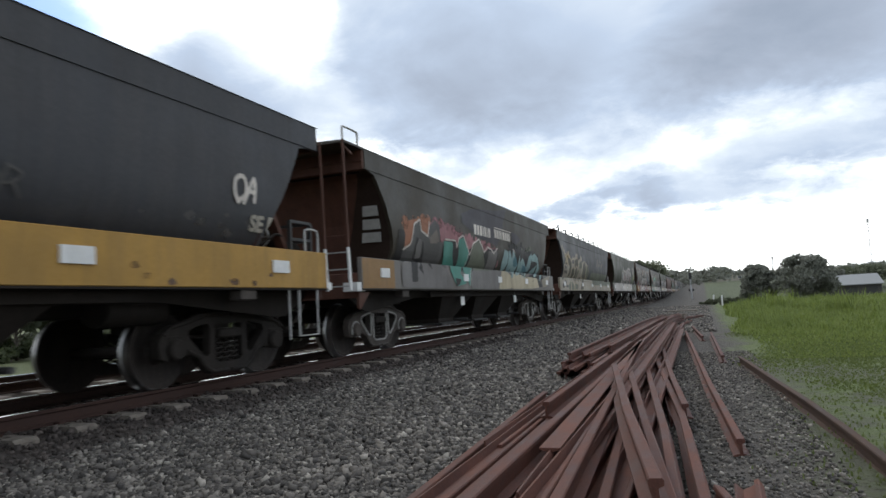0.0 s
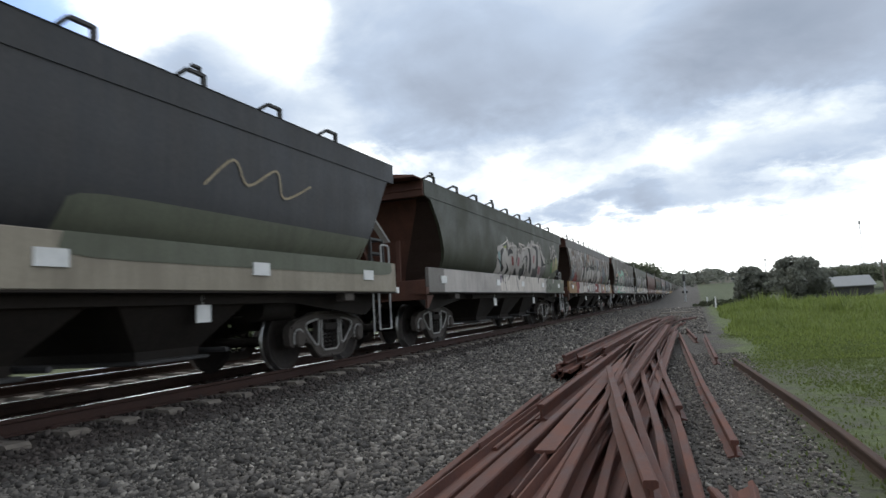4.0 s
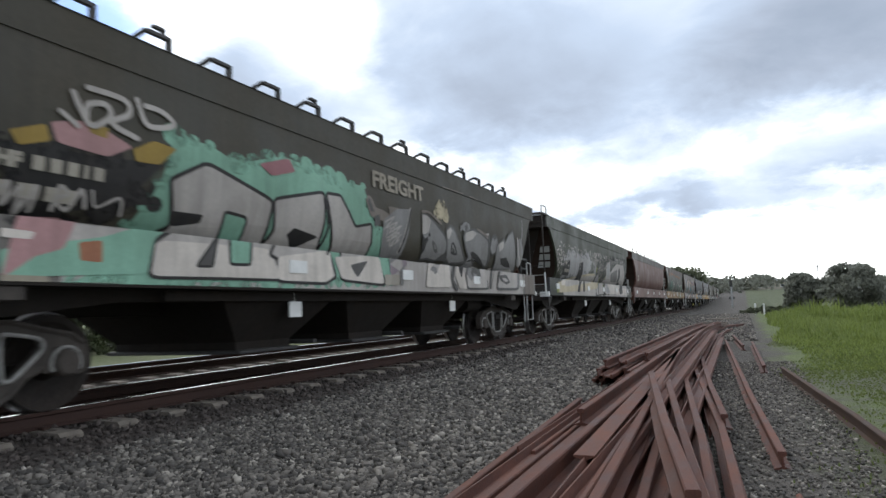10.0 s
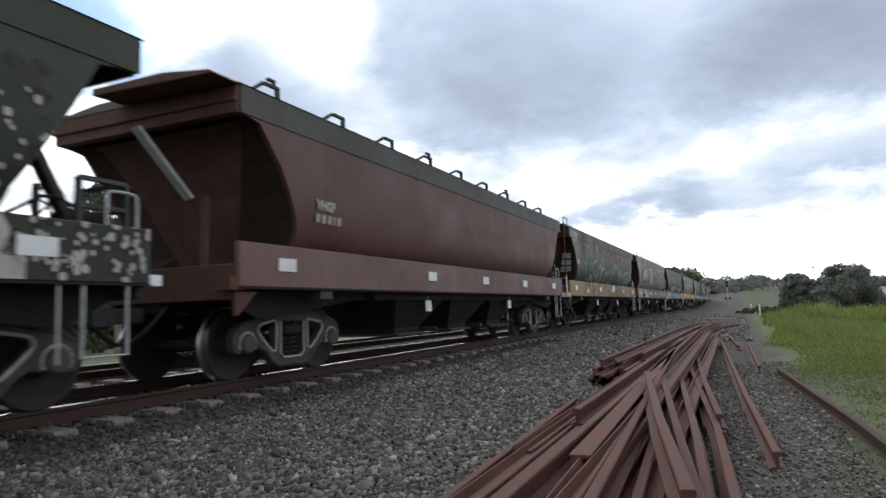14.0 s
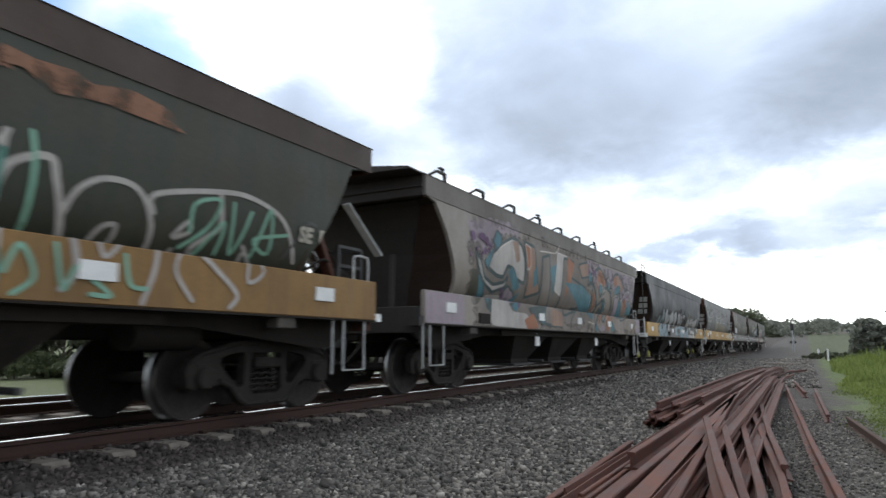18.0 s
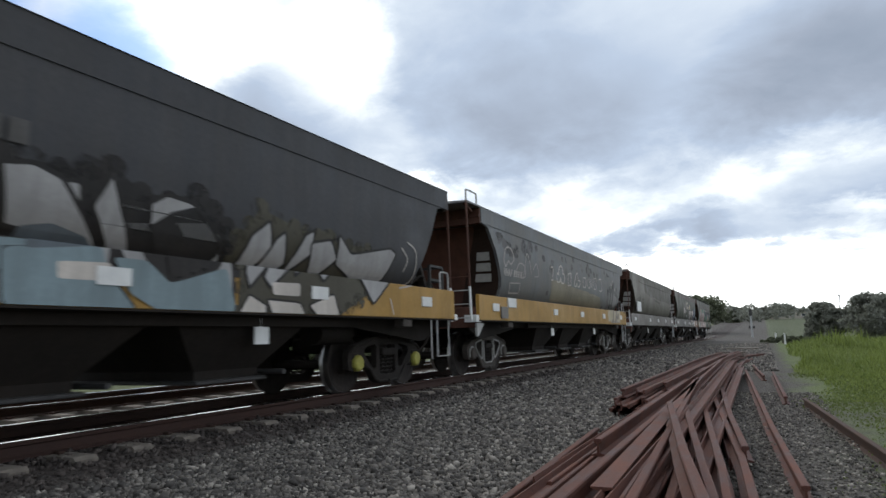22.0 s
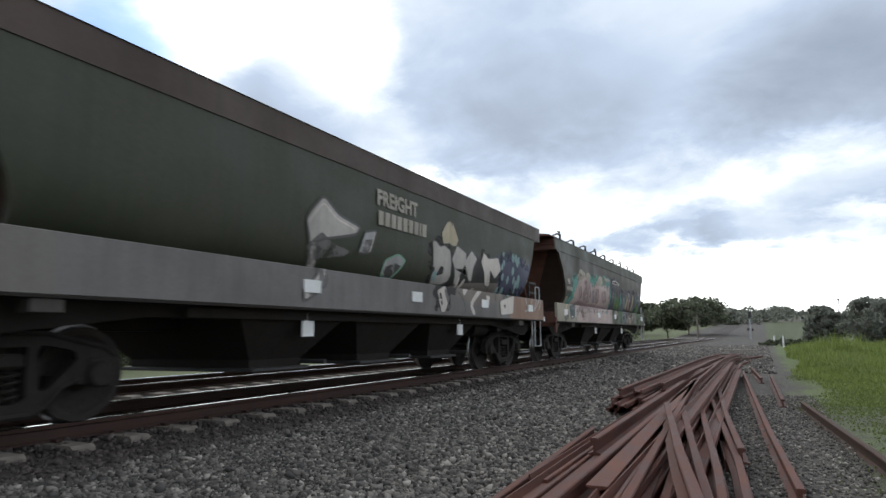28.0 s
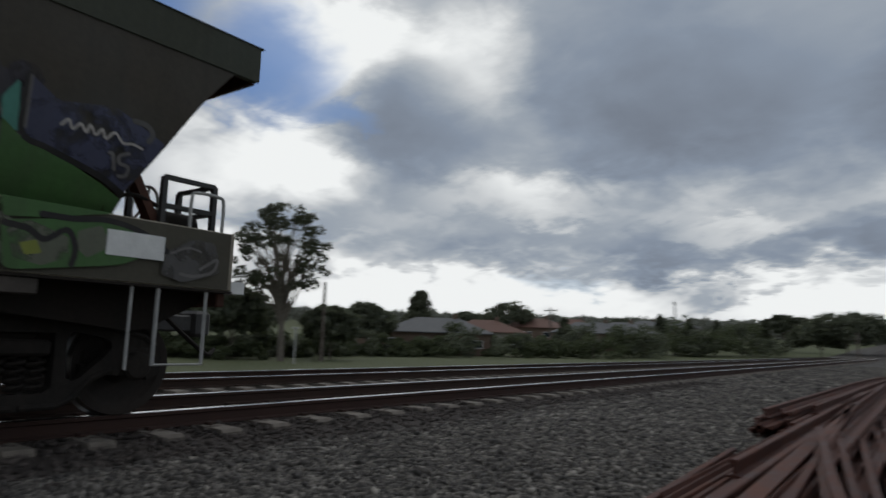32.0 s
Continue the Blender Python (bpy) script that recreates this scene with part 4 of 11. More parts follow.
def scrawl(wagon, seed, y0, z0, high, n, m, wide=0.035, label="thin sprayed tag"):
    """A quick hand-drawn tag of n loops."""
    rng = random.Random(seed)
    polys = []
    for i in range(n):
        form = FORMS[rng.randrange(len(FORMS))]
        for stroke in form:
            pts = curve([(y0 + high * (0.75 * i + 0.8 * u + 0.15 * v) + rng.uniform(-0.03, 0.03), z0 + high * v + rng.uniform(-0.03, 0.03)) for u, v in stroke])
            polys += ribbon(pts, wide)
    tagged(patched("paint_tag", polys, m, wagon, label, 0.0225), kind="stuff")


def bars(wagon, y, z, heights, widths, m, label, gap=0.05, out=0.0245):
    """Stencilled characters as plain bars."""
    polys = []
    for w in widths:
        polys.append([(y, z), (y + w, z), (y + w, z + heights), (y, z + heights)])
        y += w + gap
    tagged(patched("stencil_number", polys, m, wagon, label, out), kind="stuff")


def word(wagon, text, y, z, size, m, label, span=0.0):
    """Stencilled capitals on the near side, spread over a given span if one is named."""
    cu = bpy.data.curves.new("word", "FONT")
    cu.body, cu.size, cu.resolution_u, cu.offset = text, size * 1.38, 3, 0.012
    ob = new("word", cu)
    me = bpy.data.meshes.new_from_object(ob)
    bpy.data.objects.remove(ob)
    wide = span / max(v.co.x for v in me.vertices) if span else 1.0
    polys = [[(y + me.vertices[i].co.x * wide, z + me.vertices[i].co.y) for i in p.vertices] for p in me.polygons]
    patched("stencil_word", polys, m, wagon, label, 0.0245)


WAGONS = []


def make_wagon(number, kind, label, body, sole, end, roof, dusty=False, cap=None, hoops=9, chutes=(5.75, 8.4, 11.05)):
    """One bogie hopper wagon; y runs from its leading to its trailing end, z from the rail's top."""
    w = thing("hopper_wagon", None, None, label, "hopper wagon", group="wagons of the grain train")
    back, eave_end = (BACK_EDGE, 16.62) if kind == "A" else (BACK_LONG, 16.92)
    front, sheet, dy = (FRONT_A, SHEET_A, 0.0) if kind == "A" and number != 6 else (FRONT_B, SHEET_B, -0.28)
    part("hopper_body", hopper_body(back, front), body, w, "curved hopper side plates", True)
    part("end_slope", end_slope(back), end, w, "sloping hopper end sheet")
    part("end_sheet", end_sheet(sheet), end, w, "smooth leading end sheet sloping back")
    for side in (1, -1):
        part("end_cheek", end_cheek(side, sheet, front), CHEEK, w, "slanting cheek plate, eave shade put into its brown")
    # eave band, its ends boxed out past the hopper, and the cambered roof
    for side in (1, -1):
        part("eave_band", Build().box(min(side * 1.36, side * 1.436), max(side * 1.36, side * 1.436), 0.34 + dy, eave_end, EAVE_LO, EAVE, 0.006), roof, w)
        part("eave_rib", Build().box(min(side * 1.425, side * 1.443), max(side * 1.425, side * 1.443), 0.36 + dy, eave_end - 0.02, EAVE_LO - 0.008, EAVE_LO + 0.012), roof, w)
    for y in (0.345 + dy, eave_end - 0.06):
        part("end_band", Build().box(-1.37, 1.37, y, y + 0.06, EAVE_LO - 0.02, EAVE, 0.01), end, w)
    roof_line = [(-1.45, EAVE), (1.45, EAVE), (1.40, EAVE + 0.025), (0.75, EAVE + 0.13), (-0.75, EAVE + 0.13), (-1.40, EAVE + 0.03)]
    part("roof", Build().along(roof_line, 0.30 + dy, eave_end + 0.04), roof, w)
    part("hatch_trough", Build().along([(-0.42, EAVE + 0.12), (0.42, EAVE + 0.12), (0.38, EAVE + 0.21), (-0.38, EAVE + 0.21)], 1.1, 15.7), roof, w)
    # over the leading end: a solid canopy plate on the ladder wagons, a short roof lip on the others
    if number in (6, 12):
        b = Build()
        for x in (-1.44, -0.72, 0.0, 0.72, 1.42):
            b.beam((x, -0.46, EAVE), (x, 0.32, EAVE), 0.05, 0.06)
        for y in (-0.46, 0.30):
            b.beam((-1.44, y, EAVE), (1.42, y, EAVE), 0.05, 0.06)
        walkway = part("roof_walkway", b, end, w, "open steel walkway over the leading end")
        grid = Build()
        for k in range(9):
            grid.beam((-1.42, -0.38 + 0.08 * k, EAVE + 0.01), (1.40, -0.38 + 0.08 * k, EAVE + 0.01), 0.016, 0.03)
        for k in range(24):
            grid.beam((-1.40 + 0.12 * k, -0.44, EAVE + 0.008), (-1.40 + 0.12 * k, 0.30, EAVE + 0.008), 0.008, 0.02)
        part("grating", grid, GALV, walkway, "pale open grating")
    elif kind == "A":
        part("end_canopy", Build().along([(-1.46, EAVE - 0.03), (1.44, EAVE - 0.03), (1.44, EAVE + 0.01), (0.7, EAVE + 0.05), (-0.7, EAVE + 0.05), (-1.46, EAVE + 0.01)], -0.46, 0.32), roof, w, "flat plate over the leading end")
        for side in (-1, 1):
            part("canopy_bracket", Build().beam((side * 1.36, -0.40, EAVE - 0.03), (side * 1.36, 0.0, EAVE_LO + 0.22), 0.04), end, w)
    else:
        part("roof_lip", Build().along([(-0.30, EAVE + 0.03), (1.44, EAVE - 0.02), (1.40, EAVE + 0.025), (0.75, EAVE + 0.12), (-0.30, EAVE + 0.12)], -0.47, 0.015), end, w, "roof edge over the leading end")
    # the eave box goes on round the leading end, stepped in under the roof
    part("end_box", Build().along([(-1.43, EAVE_LO - 0.01), (1.42, EAVE_LO - 0.01), (1.42, EAVE - 0.032), (-1.43, EAVE - 0.032)], 0.27 + dy, 0.338 + dy), end, w, "boxed eave across the leading end")
    part("end_box_lip", Build().box(-1.44, 1.43, 0.23 + dy, 0.27 + dy, EAVE_LO + 0.14, EAVE_LO + 0.19), end, w)
    # sole bars and end platforms
    for side in (1, -1):
        s = part("sole_bar", Build().box(min(side * 1.38, side * 1.45), max(side * 1.38, side * 1.45), 0, LONG, SOLE_LO, SOLE_HI, 0.01), sole, w, "deep pressed steel sole bar")
        part("sole_flange", Build().box(min(side * 1.25, side * 1.46), max(side * 1.25, side * 1.46), 0.0, LONG, SOLE_LO - 0.025, SOLE_LO - 0.001), BLACK, s)
    for y0, y1 in ((0.02, 1.7), (15.2, LONG - 0.02)):
        part("end_platform", Build().box(-1.37, 1.37, y0, y1, SOLE_LO + 0.24, SOLE_LO + 0.30), end, w)
    for y in (0.0, LONG - 0.10):
        part("headstock", Build().box(-1.37, 1.37, y, y + 0.10, SOLE_LO - 0.16, SOLE_LO + 0.30, 0.012), end, w)
    for side in (1, -1):
        x = side * 1.12
        part("side_skirt", Build().prism([(0.06, SOLE_LO), (0.06, SOLE_LO - 0.10), (0.75, SOLE_LO - 0.40), (1.0, SOLE_LO - 0.42), (3.3, SOLE_LO - 0.16), (13.6, SOLE_LO - 0.16), (15.9, SOLE_LO - 0.42), (16.1, SOLE_LO - 0.40), (LONG - 0.06, SOLE_LO - 0.10), (LONG - 0.06, SOLE_LO)], x - 0.02, x + 0.02), BLACK, w, "sooty underframe side plate")
    part("centre_sill", Build().box(-0.28, 0.28, 0.05, LONG - 0.05, 0.92, SOLE_LO + 0.02, 0.02), BLACK, w)
    # stanchions that carry the slopes over the bogies
    for y, z, y2, z2 in ((16.2, SOLE_LO + 0.3, 15.6, 2.6),):
        for side in (-1, 1):
            part("stanchion", Build().beam((side * 1.18, y, z), (side * 1.18, y2, z2), 0.12, 0.08), end, w)
    # discharge hoppers
    for y in chutes:
        b = Build()
        top, low = [(-1.34, y - 1.3), (1.34, y - 1.3), (1.34, y + 1.3), (-1.34, y + 1.3)], [(-0.95, y - 0.55), (0.95, y - 0.55), (0.95, y + 0.55), (-0.95, y + 0.55)]
        v = [(a, c, SOLE_LO + 0.02) for a, c in top] + [(a, c, 0.52) for a, c in low] + [(a, c, 0.40) for a, c in low]
        f = [(3, 2, 1, 0), (8, 9, 10, 11)] + [(4 * r + i, 4 * r + (i + 1) % 4, 4 * r + 4 + (i + 1) % 4, 4 * r + 4 + i) for r in (0, 1) for i in range(4)]
        c = part("discharge_hopper", b.add(v, f), BLACK, w, "black sloping discharge hopper")
        part("gate_slide", Build().box(-1.05, 1.05, y - 0.62, y + 0.62, 0.36, 0.41, 0.01), DARK_STEEL, c)
        part("gate_shaft", Build().tube([(-1.25, y + 0.68, 0.46), (1.25, y + 0.68, 0.46)], 0.035, 8), DARK_STEEL, c)
    part("brake_pipe", Build().tube([(1.05, 0.4, 1.08), (1.05, 16.3, 1.08)], 0.03, 6), BLACK, w)
    part("brake_reservoir", Build().tube([(0.75, 13.1, 0.98), (0.75, 14.0, 0.98)], 0.19, 12), BLACK, w, "", True)
    part("tie_rod", Build().beam((1.28, 3.7, 1.12), (1.28, 13.1, 1.12), 0.05, 0.12), BLACK, w)
    # couplers with hoses
    for y, d in ((0.0, -1), (LONG, 1)):
        part("coupler", Build().box(-0.1, 0.1, min(y, y + d * 0.72), max(y, y + d * 0.72), 0.80, 1.0, 0.02).box(-0.16, 0.14, min(y + d * 0.62, y + d * 0.88), max(y + d * 0.62, y + d * 0.88), 0.74, 1.06, 0.04), DARK_STEEL, w)
        pts = curve([(0.42, y, 1.0), (0.44, y + d * 0.3, 0.75), (0.4, y + d * 0.62, 0.55), (0.3, y + d * 0.8, 0.6)], 5)
        part("brake_hose", Build().tube(pts, 0.025, 6), BLACK, w)
    # steps, grab rails and lamp-iron corners
    for y0, y1 in ((0.22, 0.72), (15.98, 16.48))[0 if number == 9 else 1:]:
        b = Build()
        b.tube([(1.43, y0, SOLE_LO), (1.43, y0, 0.50), (1.43, y1, 0.50), (1.43, y1, SOLE_LO)], 0.019, 6).tube([(1.43, y0 - 0.25, 0.46), (1.43, y0 - 0.25, SOLE_LO)], 0.014, 6)
        part("step_iron", b, PALE_STEEL, w, "pale painted step iron")
    for y0, y1 in ((16.28, 16.64),):
        pts = curve([(1.38, y0, SOLE_HI), (1.38, y0, SOLE_HI + 0.30), (1.38, y0 + 0.06, SOLE_HI + 0.36), (1.38, y1 - 0.06, SOLE_HI + 0.36), (1.38, y1, SOLE_HI + 0.30), (1.38, y1, SOLE_HI)], 3)
        part("grab_rail", Build().tube(pts, 0.017, 6), PALE_STEEL, w, "bent tube grab rail")
    part("corner_plate", Build().prism([(-0.16, 1.18), (0.14, 1.18), (0.14, 1.34), (-0.16, 1.34)], 1.20, 1.44), WHITE if kind == "A" else end, w, "white corner step" if kind == "A" else "")
    part("corner_gusset", Build().prism([(-0.02, 1.16), (0.40, 1.16), (0.04, 0.86), (-0.02, 0.86)], 1.36, 1.40), PALE_STEEL if number in (5, 11) else end, w, "triangular gusset")
    part("rear_corner_plate", Build().prism([(LONG - 0.05, 1.2), (LONG + 0.16, 1.2), (LONG + 0.16, 1.32), (LONG - 0.05, 1.32)], 1.2, 1.44), WHITE, w, "white corner step")
    # plates
    for y in (0.95, 5.75, 8.9, 12.2, 15.5):
        part("reflector_plate", Build().box(1.452, 1.473, y - 0.19, y + 0.19, 1.44, 1.62), WHITE, w, "white reflective plate")
    for y in (5.9, 11.2):
        b = Build().box(1.30, 1.32, y - 0.13, y + 0.13, 0.83, 1.05).beam((1.29, y, 1.04), (1.29, y, SOLE_LO), 0.03)
        part("hanging_plate", b, WHITE, w, "white hanging lever plate")
    part("jacking_pad", Build().box(1.28, 1.44, 1.95 - 0.16, 1.95 + 0.16, SOLE_LO - 0.16, SOLE_LO - 0.026, 0.01), DUSTY_BOGIE, w)
    part("jacking_pad", Build().box(1.28, 1.44, 14.8 - 0.16, 14.8 + 0.16, SOLE_LO - 0.16, SOLE_LO - 0.026, 0.01), DUSTY_BOGIE, w)
    if kind == "A":
        # leading-end ladder from the platform to the roof walkway
        for k in (1.03, 1.42):
            part("ladder_stile", Build().beam((k, -0.36, SOLE_LO - 0.02), (k, -0.40, 1.95), 0.06, 0.03), WHITE, w, "white ladder stile")
            part("ladder_stile", Build().beam((k, -0.40, 1.96), (k, -0.44, EAVE + 0.02), 0.042, 0.03), end, w)
        for i in range(4):
            z = SOLE_LO + 0.05 + 0.30 * i
            part("ladder_rung", Build().tube([(1.04, -0.38, z), (1.41, -0.38, z)], 0.012, 6), PALE_STEEL if i < 3 else end, w)
        pts = curve([(1.42, -0.44, EAVE), (1.42, -0.44, EAVE + 0.22), (1.42, -0.38, EAVE + 0.26), (1.42, 0.05, EAVE + 0.26), (1.42, 0.12, EAVE + 0.22), (1.42, 0.12, EAVE)], 3)
        part("roof_grab_rail", Build().tube(pts, 0.018, 6), PALE_STEEL, w)
        for i in range(3):
            z = 2.2 + 0.25 * i
            ring = []
            for zz in (z, z + 0.19):
                y0 = float(np.interp(zz, [p[0] for p in sheet], [p[1] for p in sheet]))
                half = float(np.interp(zz, [p[0] for p in sheet], [p[2] for p in sheet]))
                for m in (0.30, 0.74):
                    ring.append((half + m * (side_x(zz) - half), y0 + m * (edge_y(front, zz) - y0) - 0.03, zz))
            ring += [(a, b - 0.02, c) for a, b, c in ring]
            part("end_step", Build().add(ring, [(4, 5, 7, 6), (1, 0, 2, 3), (0, 1, 5, 4), (3, 2, 6, 7), (2, 0, 4, 6), (1, 3, 7, 5)]), PALE_STEEL, w, "pale step plate")
    else:
        part("slanting_brace", Build().beam((0.22, -0.30, 3.40), (0.46, 0.36, 2.50), 0.16, 0.05), PALE_STEEL, w, "pale slanting chute plate")
        part("brace_post", Build().beam((0.72, 0.3, SOLE_LO + 0.25), (0.72, 0.34, 2.5), 0.07), end, w)
    if hoops:
        for i in range(hoops):
            y = 0.90 + (1.72 if hoops < 12 else 0.92) * i
            b = Build().beam((1.38, y, EAVE), (1.38, y, EAVE + 0.195), 0.05).beam((1.38, y - 0.02, EAVE + 0.18), (1.38, y - 0.30, EAVE + 0.18), 0.05, 0.04).beam((1.38, y - 0.30, EAVE + 0.185), (1.1, y - 0.34, EAVE + 0.05), 0.04)
            if i % 3 == 0:
                b.beam((1.38, y - 0.08, EAVE + 0.19), (1.38, y - 0.08, EAVE + 0.255), 0.04).beam((1.38, y - 0.06, EAVE + 0.26), (1.38, y - 0.22, EAVE + 0.26), 0.05, 0.03)
            part("roof_hoop", b, DARK_STEEL, w, "dark hatch lever hoop")
    # trailing-end brake stand with its hand wheel
    for k in (0.75, 1.28):
        for y in (16.05, 16.6):
            part("stand_post", Build().beam((k, y, SOLE_LO + 0.3), (k, y, 2.28), 0.05), DARK_STEEL, w, "dark steel brake stand post")
    for z in (2.0, 2.28):
        part("stand_bar", Build().beam((0.75, 16.6, z), (1.28, 16.6, z), 0.045), DARK_STEEL, w)
        part("stand_bar", Build().beam((1.28, 16.05, z), (1.28, 16.6, z), 0.045), DARK_STEEL, w)
    part("brake_hose_loop", Build().tube(curve([(1.2, 16.05, 2.0), (1.25, 15.75, 2.05), (1.2, 15.5, 1.9), (1.1, 15.4, 1.82)], 5), 0.02, 6), BLACK, w)
    part("brake_cylinder", Build().tube([(1.0, 16.1, 1.86), (1.0, 16.55, 1.86)], 0.15, 12).box(0.80, 1.2, 16.2, 16.45, 1.55, 1.75, 0.02), BLACK, w, "", True)
    ring = [(0.55 + 0.22 * math.cos(a), 16.35, 2.12 + 0.22 * math.sin(a)) for a in np.linspace(0, 2 * math.pi, 21)]
    b = Build().tube(ring, 0.016, 6)
    for a in range(5):
        b.beam((0.55, 16.35, 2.12), (0.55 + 0.21 * math.cos(1.257 * a), 16.35, 2.12 + 0.21 * math.sin(1.257 * a)), 0.02)
    part("hand_wheel", b, PALE_STEEL, w, "spoked hand brake wheel")
    LAYER[0] = 0
    EDGES[:] = [front, back]
    stretch = STRETCH[0] = LENGTH[number] / LONG
    for o in w.children:
        o.data.transform(Matrix.Translation((0, 0, SET)) @ Matrix.Diagonal((BROAD, stretch, TALL, 1)))
        for q in o.children:
            q.data.transform(Matrix.Translation((0, 0, SET)) @ Matrix.Diagonal((BROAD, stretch, TALL, 1)))
    # bogies
    for y in (1.92, LONG - 1.62):
        key = (dusty, cap.name if cap else "")
        if key not in BOGIES:
            BOGIES[key] = bogie = make_bogie(dusty, cap)
        else:
            bogie = copy_thing(BOGIES[key], Matrix())
        bogie.parent, bogie.location = w, (0, y * stretch, 0)
    w.location = (TRACK_X, FIRST + SHIFT[number] + PITCH * number, RAIL_Z)
    WAGONS.append((number, w))
    return w


# ---- the train, wagon by wagon ----
def coats(*rgb, dirty=0.35, rough=0.55):
    m = coat("paint", tuple(rgb), (0.06, 0.055, 0.05), dirty, rough=rough)
    WORN[m.name] = coat("sprayed paint", tuple(rgb), (0.06, 0.055, 0.05), dirty, rough=rough, worn=True)
    return m


NAVY = coat("navy grey paint", (0.038, 0.043, 0.054), (0.068, 0.07, 0.074), 0.6, 0.04)
OLIVE_BLACK = coat("dark olive paint", (0.036, 0.034, 0.025), (0.06, 0.05, 0.038), 0.6, 0.05)
SLATE = coat("slate green paint", (0.038, 0.043, 0.052), (0.068, 0.07, 0.072), 0.6, 0.05)
BOTTLE = coat("bottle green paint", (0.032, 0.041, 0.026), (0.056, 0.06, 0.043), 0.6, 0.05)
FREIGHT_GREEN = coat("freight green paint", (0.043, 0.042, 0.031), (0.07, 0.063, 0.048), 0.6, 0.05)
MAROON = coat("faded maroon paint", (0.10, 0.043, 0.036), (0.115, 0.07, 0.06), 0.6, 0.05)
RUSTY_GREEN = coat("rust-streaked green paint", (0.036, 0.046, 0.036), (0.07, 0.06, 0.045), 0.6, 0.3)
PALE_GREY = coat("pale grey paint", (0.27, 0.26, 0.24), (0.18, 0.17, 0.16), 0.5, 0.03)
BLUE_GREY = coat("weathered blue grey paint", (0.12, 0.14, 0.16), (0.20, 0.20, 0.19), 0.7, 0.05)
OLIVE_GREY = coat("olive grey paint", (0.10, 0.102, 0.085), (0.13, 0.127, 0.11), 0.6, 0.05)
PATCHY = patchwork("patchwork of grey and brown paint", ((0.07, 0.05, 0.04), (0.15, 0.09, 0.06), (0.28, 0.27, 0.26), (0.17, 0.105, 0.07), (0.36, 0.35, 0.34), (0.21, 0.235, 0.255)))
PATCHY_ROOF = patchwork("patched roof paint", ((0.07, 0.06, 0.055), (0.15, 0.14, 0.135), (0.10, 0.085, 0.075), (0.19, 0.185, 0.18)))
YELLOW = coat("ochre yellow paint", (0.42, 0.26, 0.055), (0.20, 0.14, 0.06), 0.55, 0.06)
OCHRE = coat("dull ochre paint", (0.26, 0.155, 0.05), (0.12, 0.085, 0.05), 0.6, 0.1)
MID_GREY = coat("mid grey paint", (0.16, 0.16, 0.155), (0.10, 0.095, 0.09), 0.5, 0.04)
MAROON_SOLE = coat("pinkish maroon paint", (0.16, 0.095, 0.085), (0.10, 0.07, 0.06), 0.5, 0.05)
DARK_ROOF = coat("dark roof paint", (0.05, 0.05, 0.046), (0.08, 0.075, 0.068), 0.6, 0.05)
BROWN_ROOF = coat("brown roof paint", (0.065, 0.045, 0.036), (0.04, 0.035, 0.03), 0.6, 0.15)
YELLOWED = coat("yellowed grey paint", (0.24, 0.23, 0.17), (0.14, 0.14, 0.13), 0.7)
TAUPE = coat("taupe roof paint", (0.15, 0.14, 0.13), (0.09, 0.085, 0.08), 0.5, 0.03)
CAP_PINK = plain("dusty pink axle cap", (0.30, 0.2, 0.18), 0.75, 0.0, 0.3, 12.0)
P = {
    "white": coats(0.66, 0.66, 0.64), "silver": coats(0.46, 0.465, 0.465), "grey": coats(0.16, 0.165, 0.17), "black": coats(0.014, 0.014, 0.016),
    "mint": coats(0.24, 0.50, 0.40), "teal": coats(0.08, 0.30, 0.26), "blue": coats(0.07, 0.20, 0.26), "sky": coats(0.25, 0.41, 0.44),
    "orange": coats(0.36, 0.16, 0.09), "pink": coats(0.44, 0.27, 0.29), "rose": coats(0.34, 0.16, 0.19), "lilac": coats(0.31, 0.275, 0.335),
    "violet": coats(0.13, 0.07, 0.17), "green": coats(0.06, 0.16, 0.05), "lime": coats(0.24, 0.30, 0.06), "red": coats(0.24, 0.035, 0.03),
    "cream": coats(0.52, 0.49, 0.36), "sand": coats(0.40, 0.36, 0.25), "brown": coats(0.13, 0.08, 0.05), "stencil": coats(0.42, 0.42, 0.38),
    "drab": coats(0.33, 0.32, 0.265), "olive": coats(0.07, 0.07, 0.052), "moss": coats(0.13, 0.155, 0.12), "steel": coats(0.13, 0.17, 0.21),
    "clay": coats(0.30, 0.20, 0.15), "taupe": coats(0.20, 0.185, 0.17), "deep": coats(0.05, 0.085, 0.095),
    "gold": coats(0.33, 0.24, 0.05), "smoke": coats(0.09, 0.095, 0.10), "indigo": coats(0.05, 0.06, 0.12),
    "pine": coats(0.024, 0.03, 0.022), "ice": coats(0.40, 0.43, 0.46), "haze": coats(0.24, 0.35, 0.41), "pear": coats(0.28, 0.29, 0.13), "navy": coats(0.045, 0.045, 0.062), "stone": coats(0.36, 0.35, 0.30), "rust": coats(0.25, 0.125, 0.075), "petal": coats(0.50, 0.42, 0.42), "mauve": coats(0.34, 0.26, 0.275), "sandy": coats(0.27, 0.245, 0.22), "cloudy": coats(0.235, 0.25, 0.265),
}


def sole_paint(w, m, y0, y1, label="overpainted stretch of the sole bar"):
    n = max(2, int((y1 - y0) / 0.6))
    ys = [y0 + (y1 - y0) * i / n for i in range(n + 1)]
    patched("paint_band", [[(a, SOLE_LO + 0.012), (b, SOLE_LO + 0.012), (b, SOLE_HI - 0.012), (a, SOLE_HI - 0.012)] for a, b in zip(ys, ys[1:])], m, w, label, 0.0015)


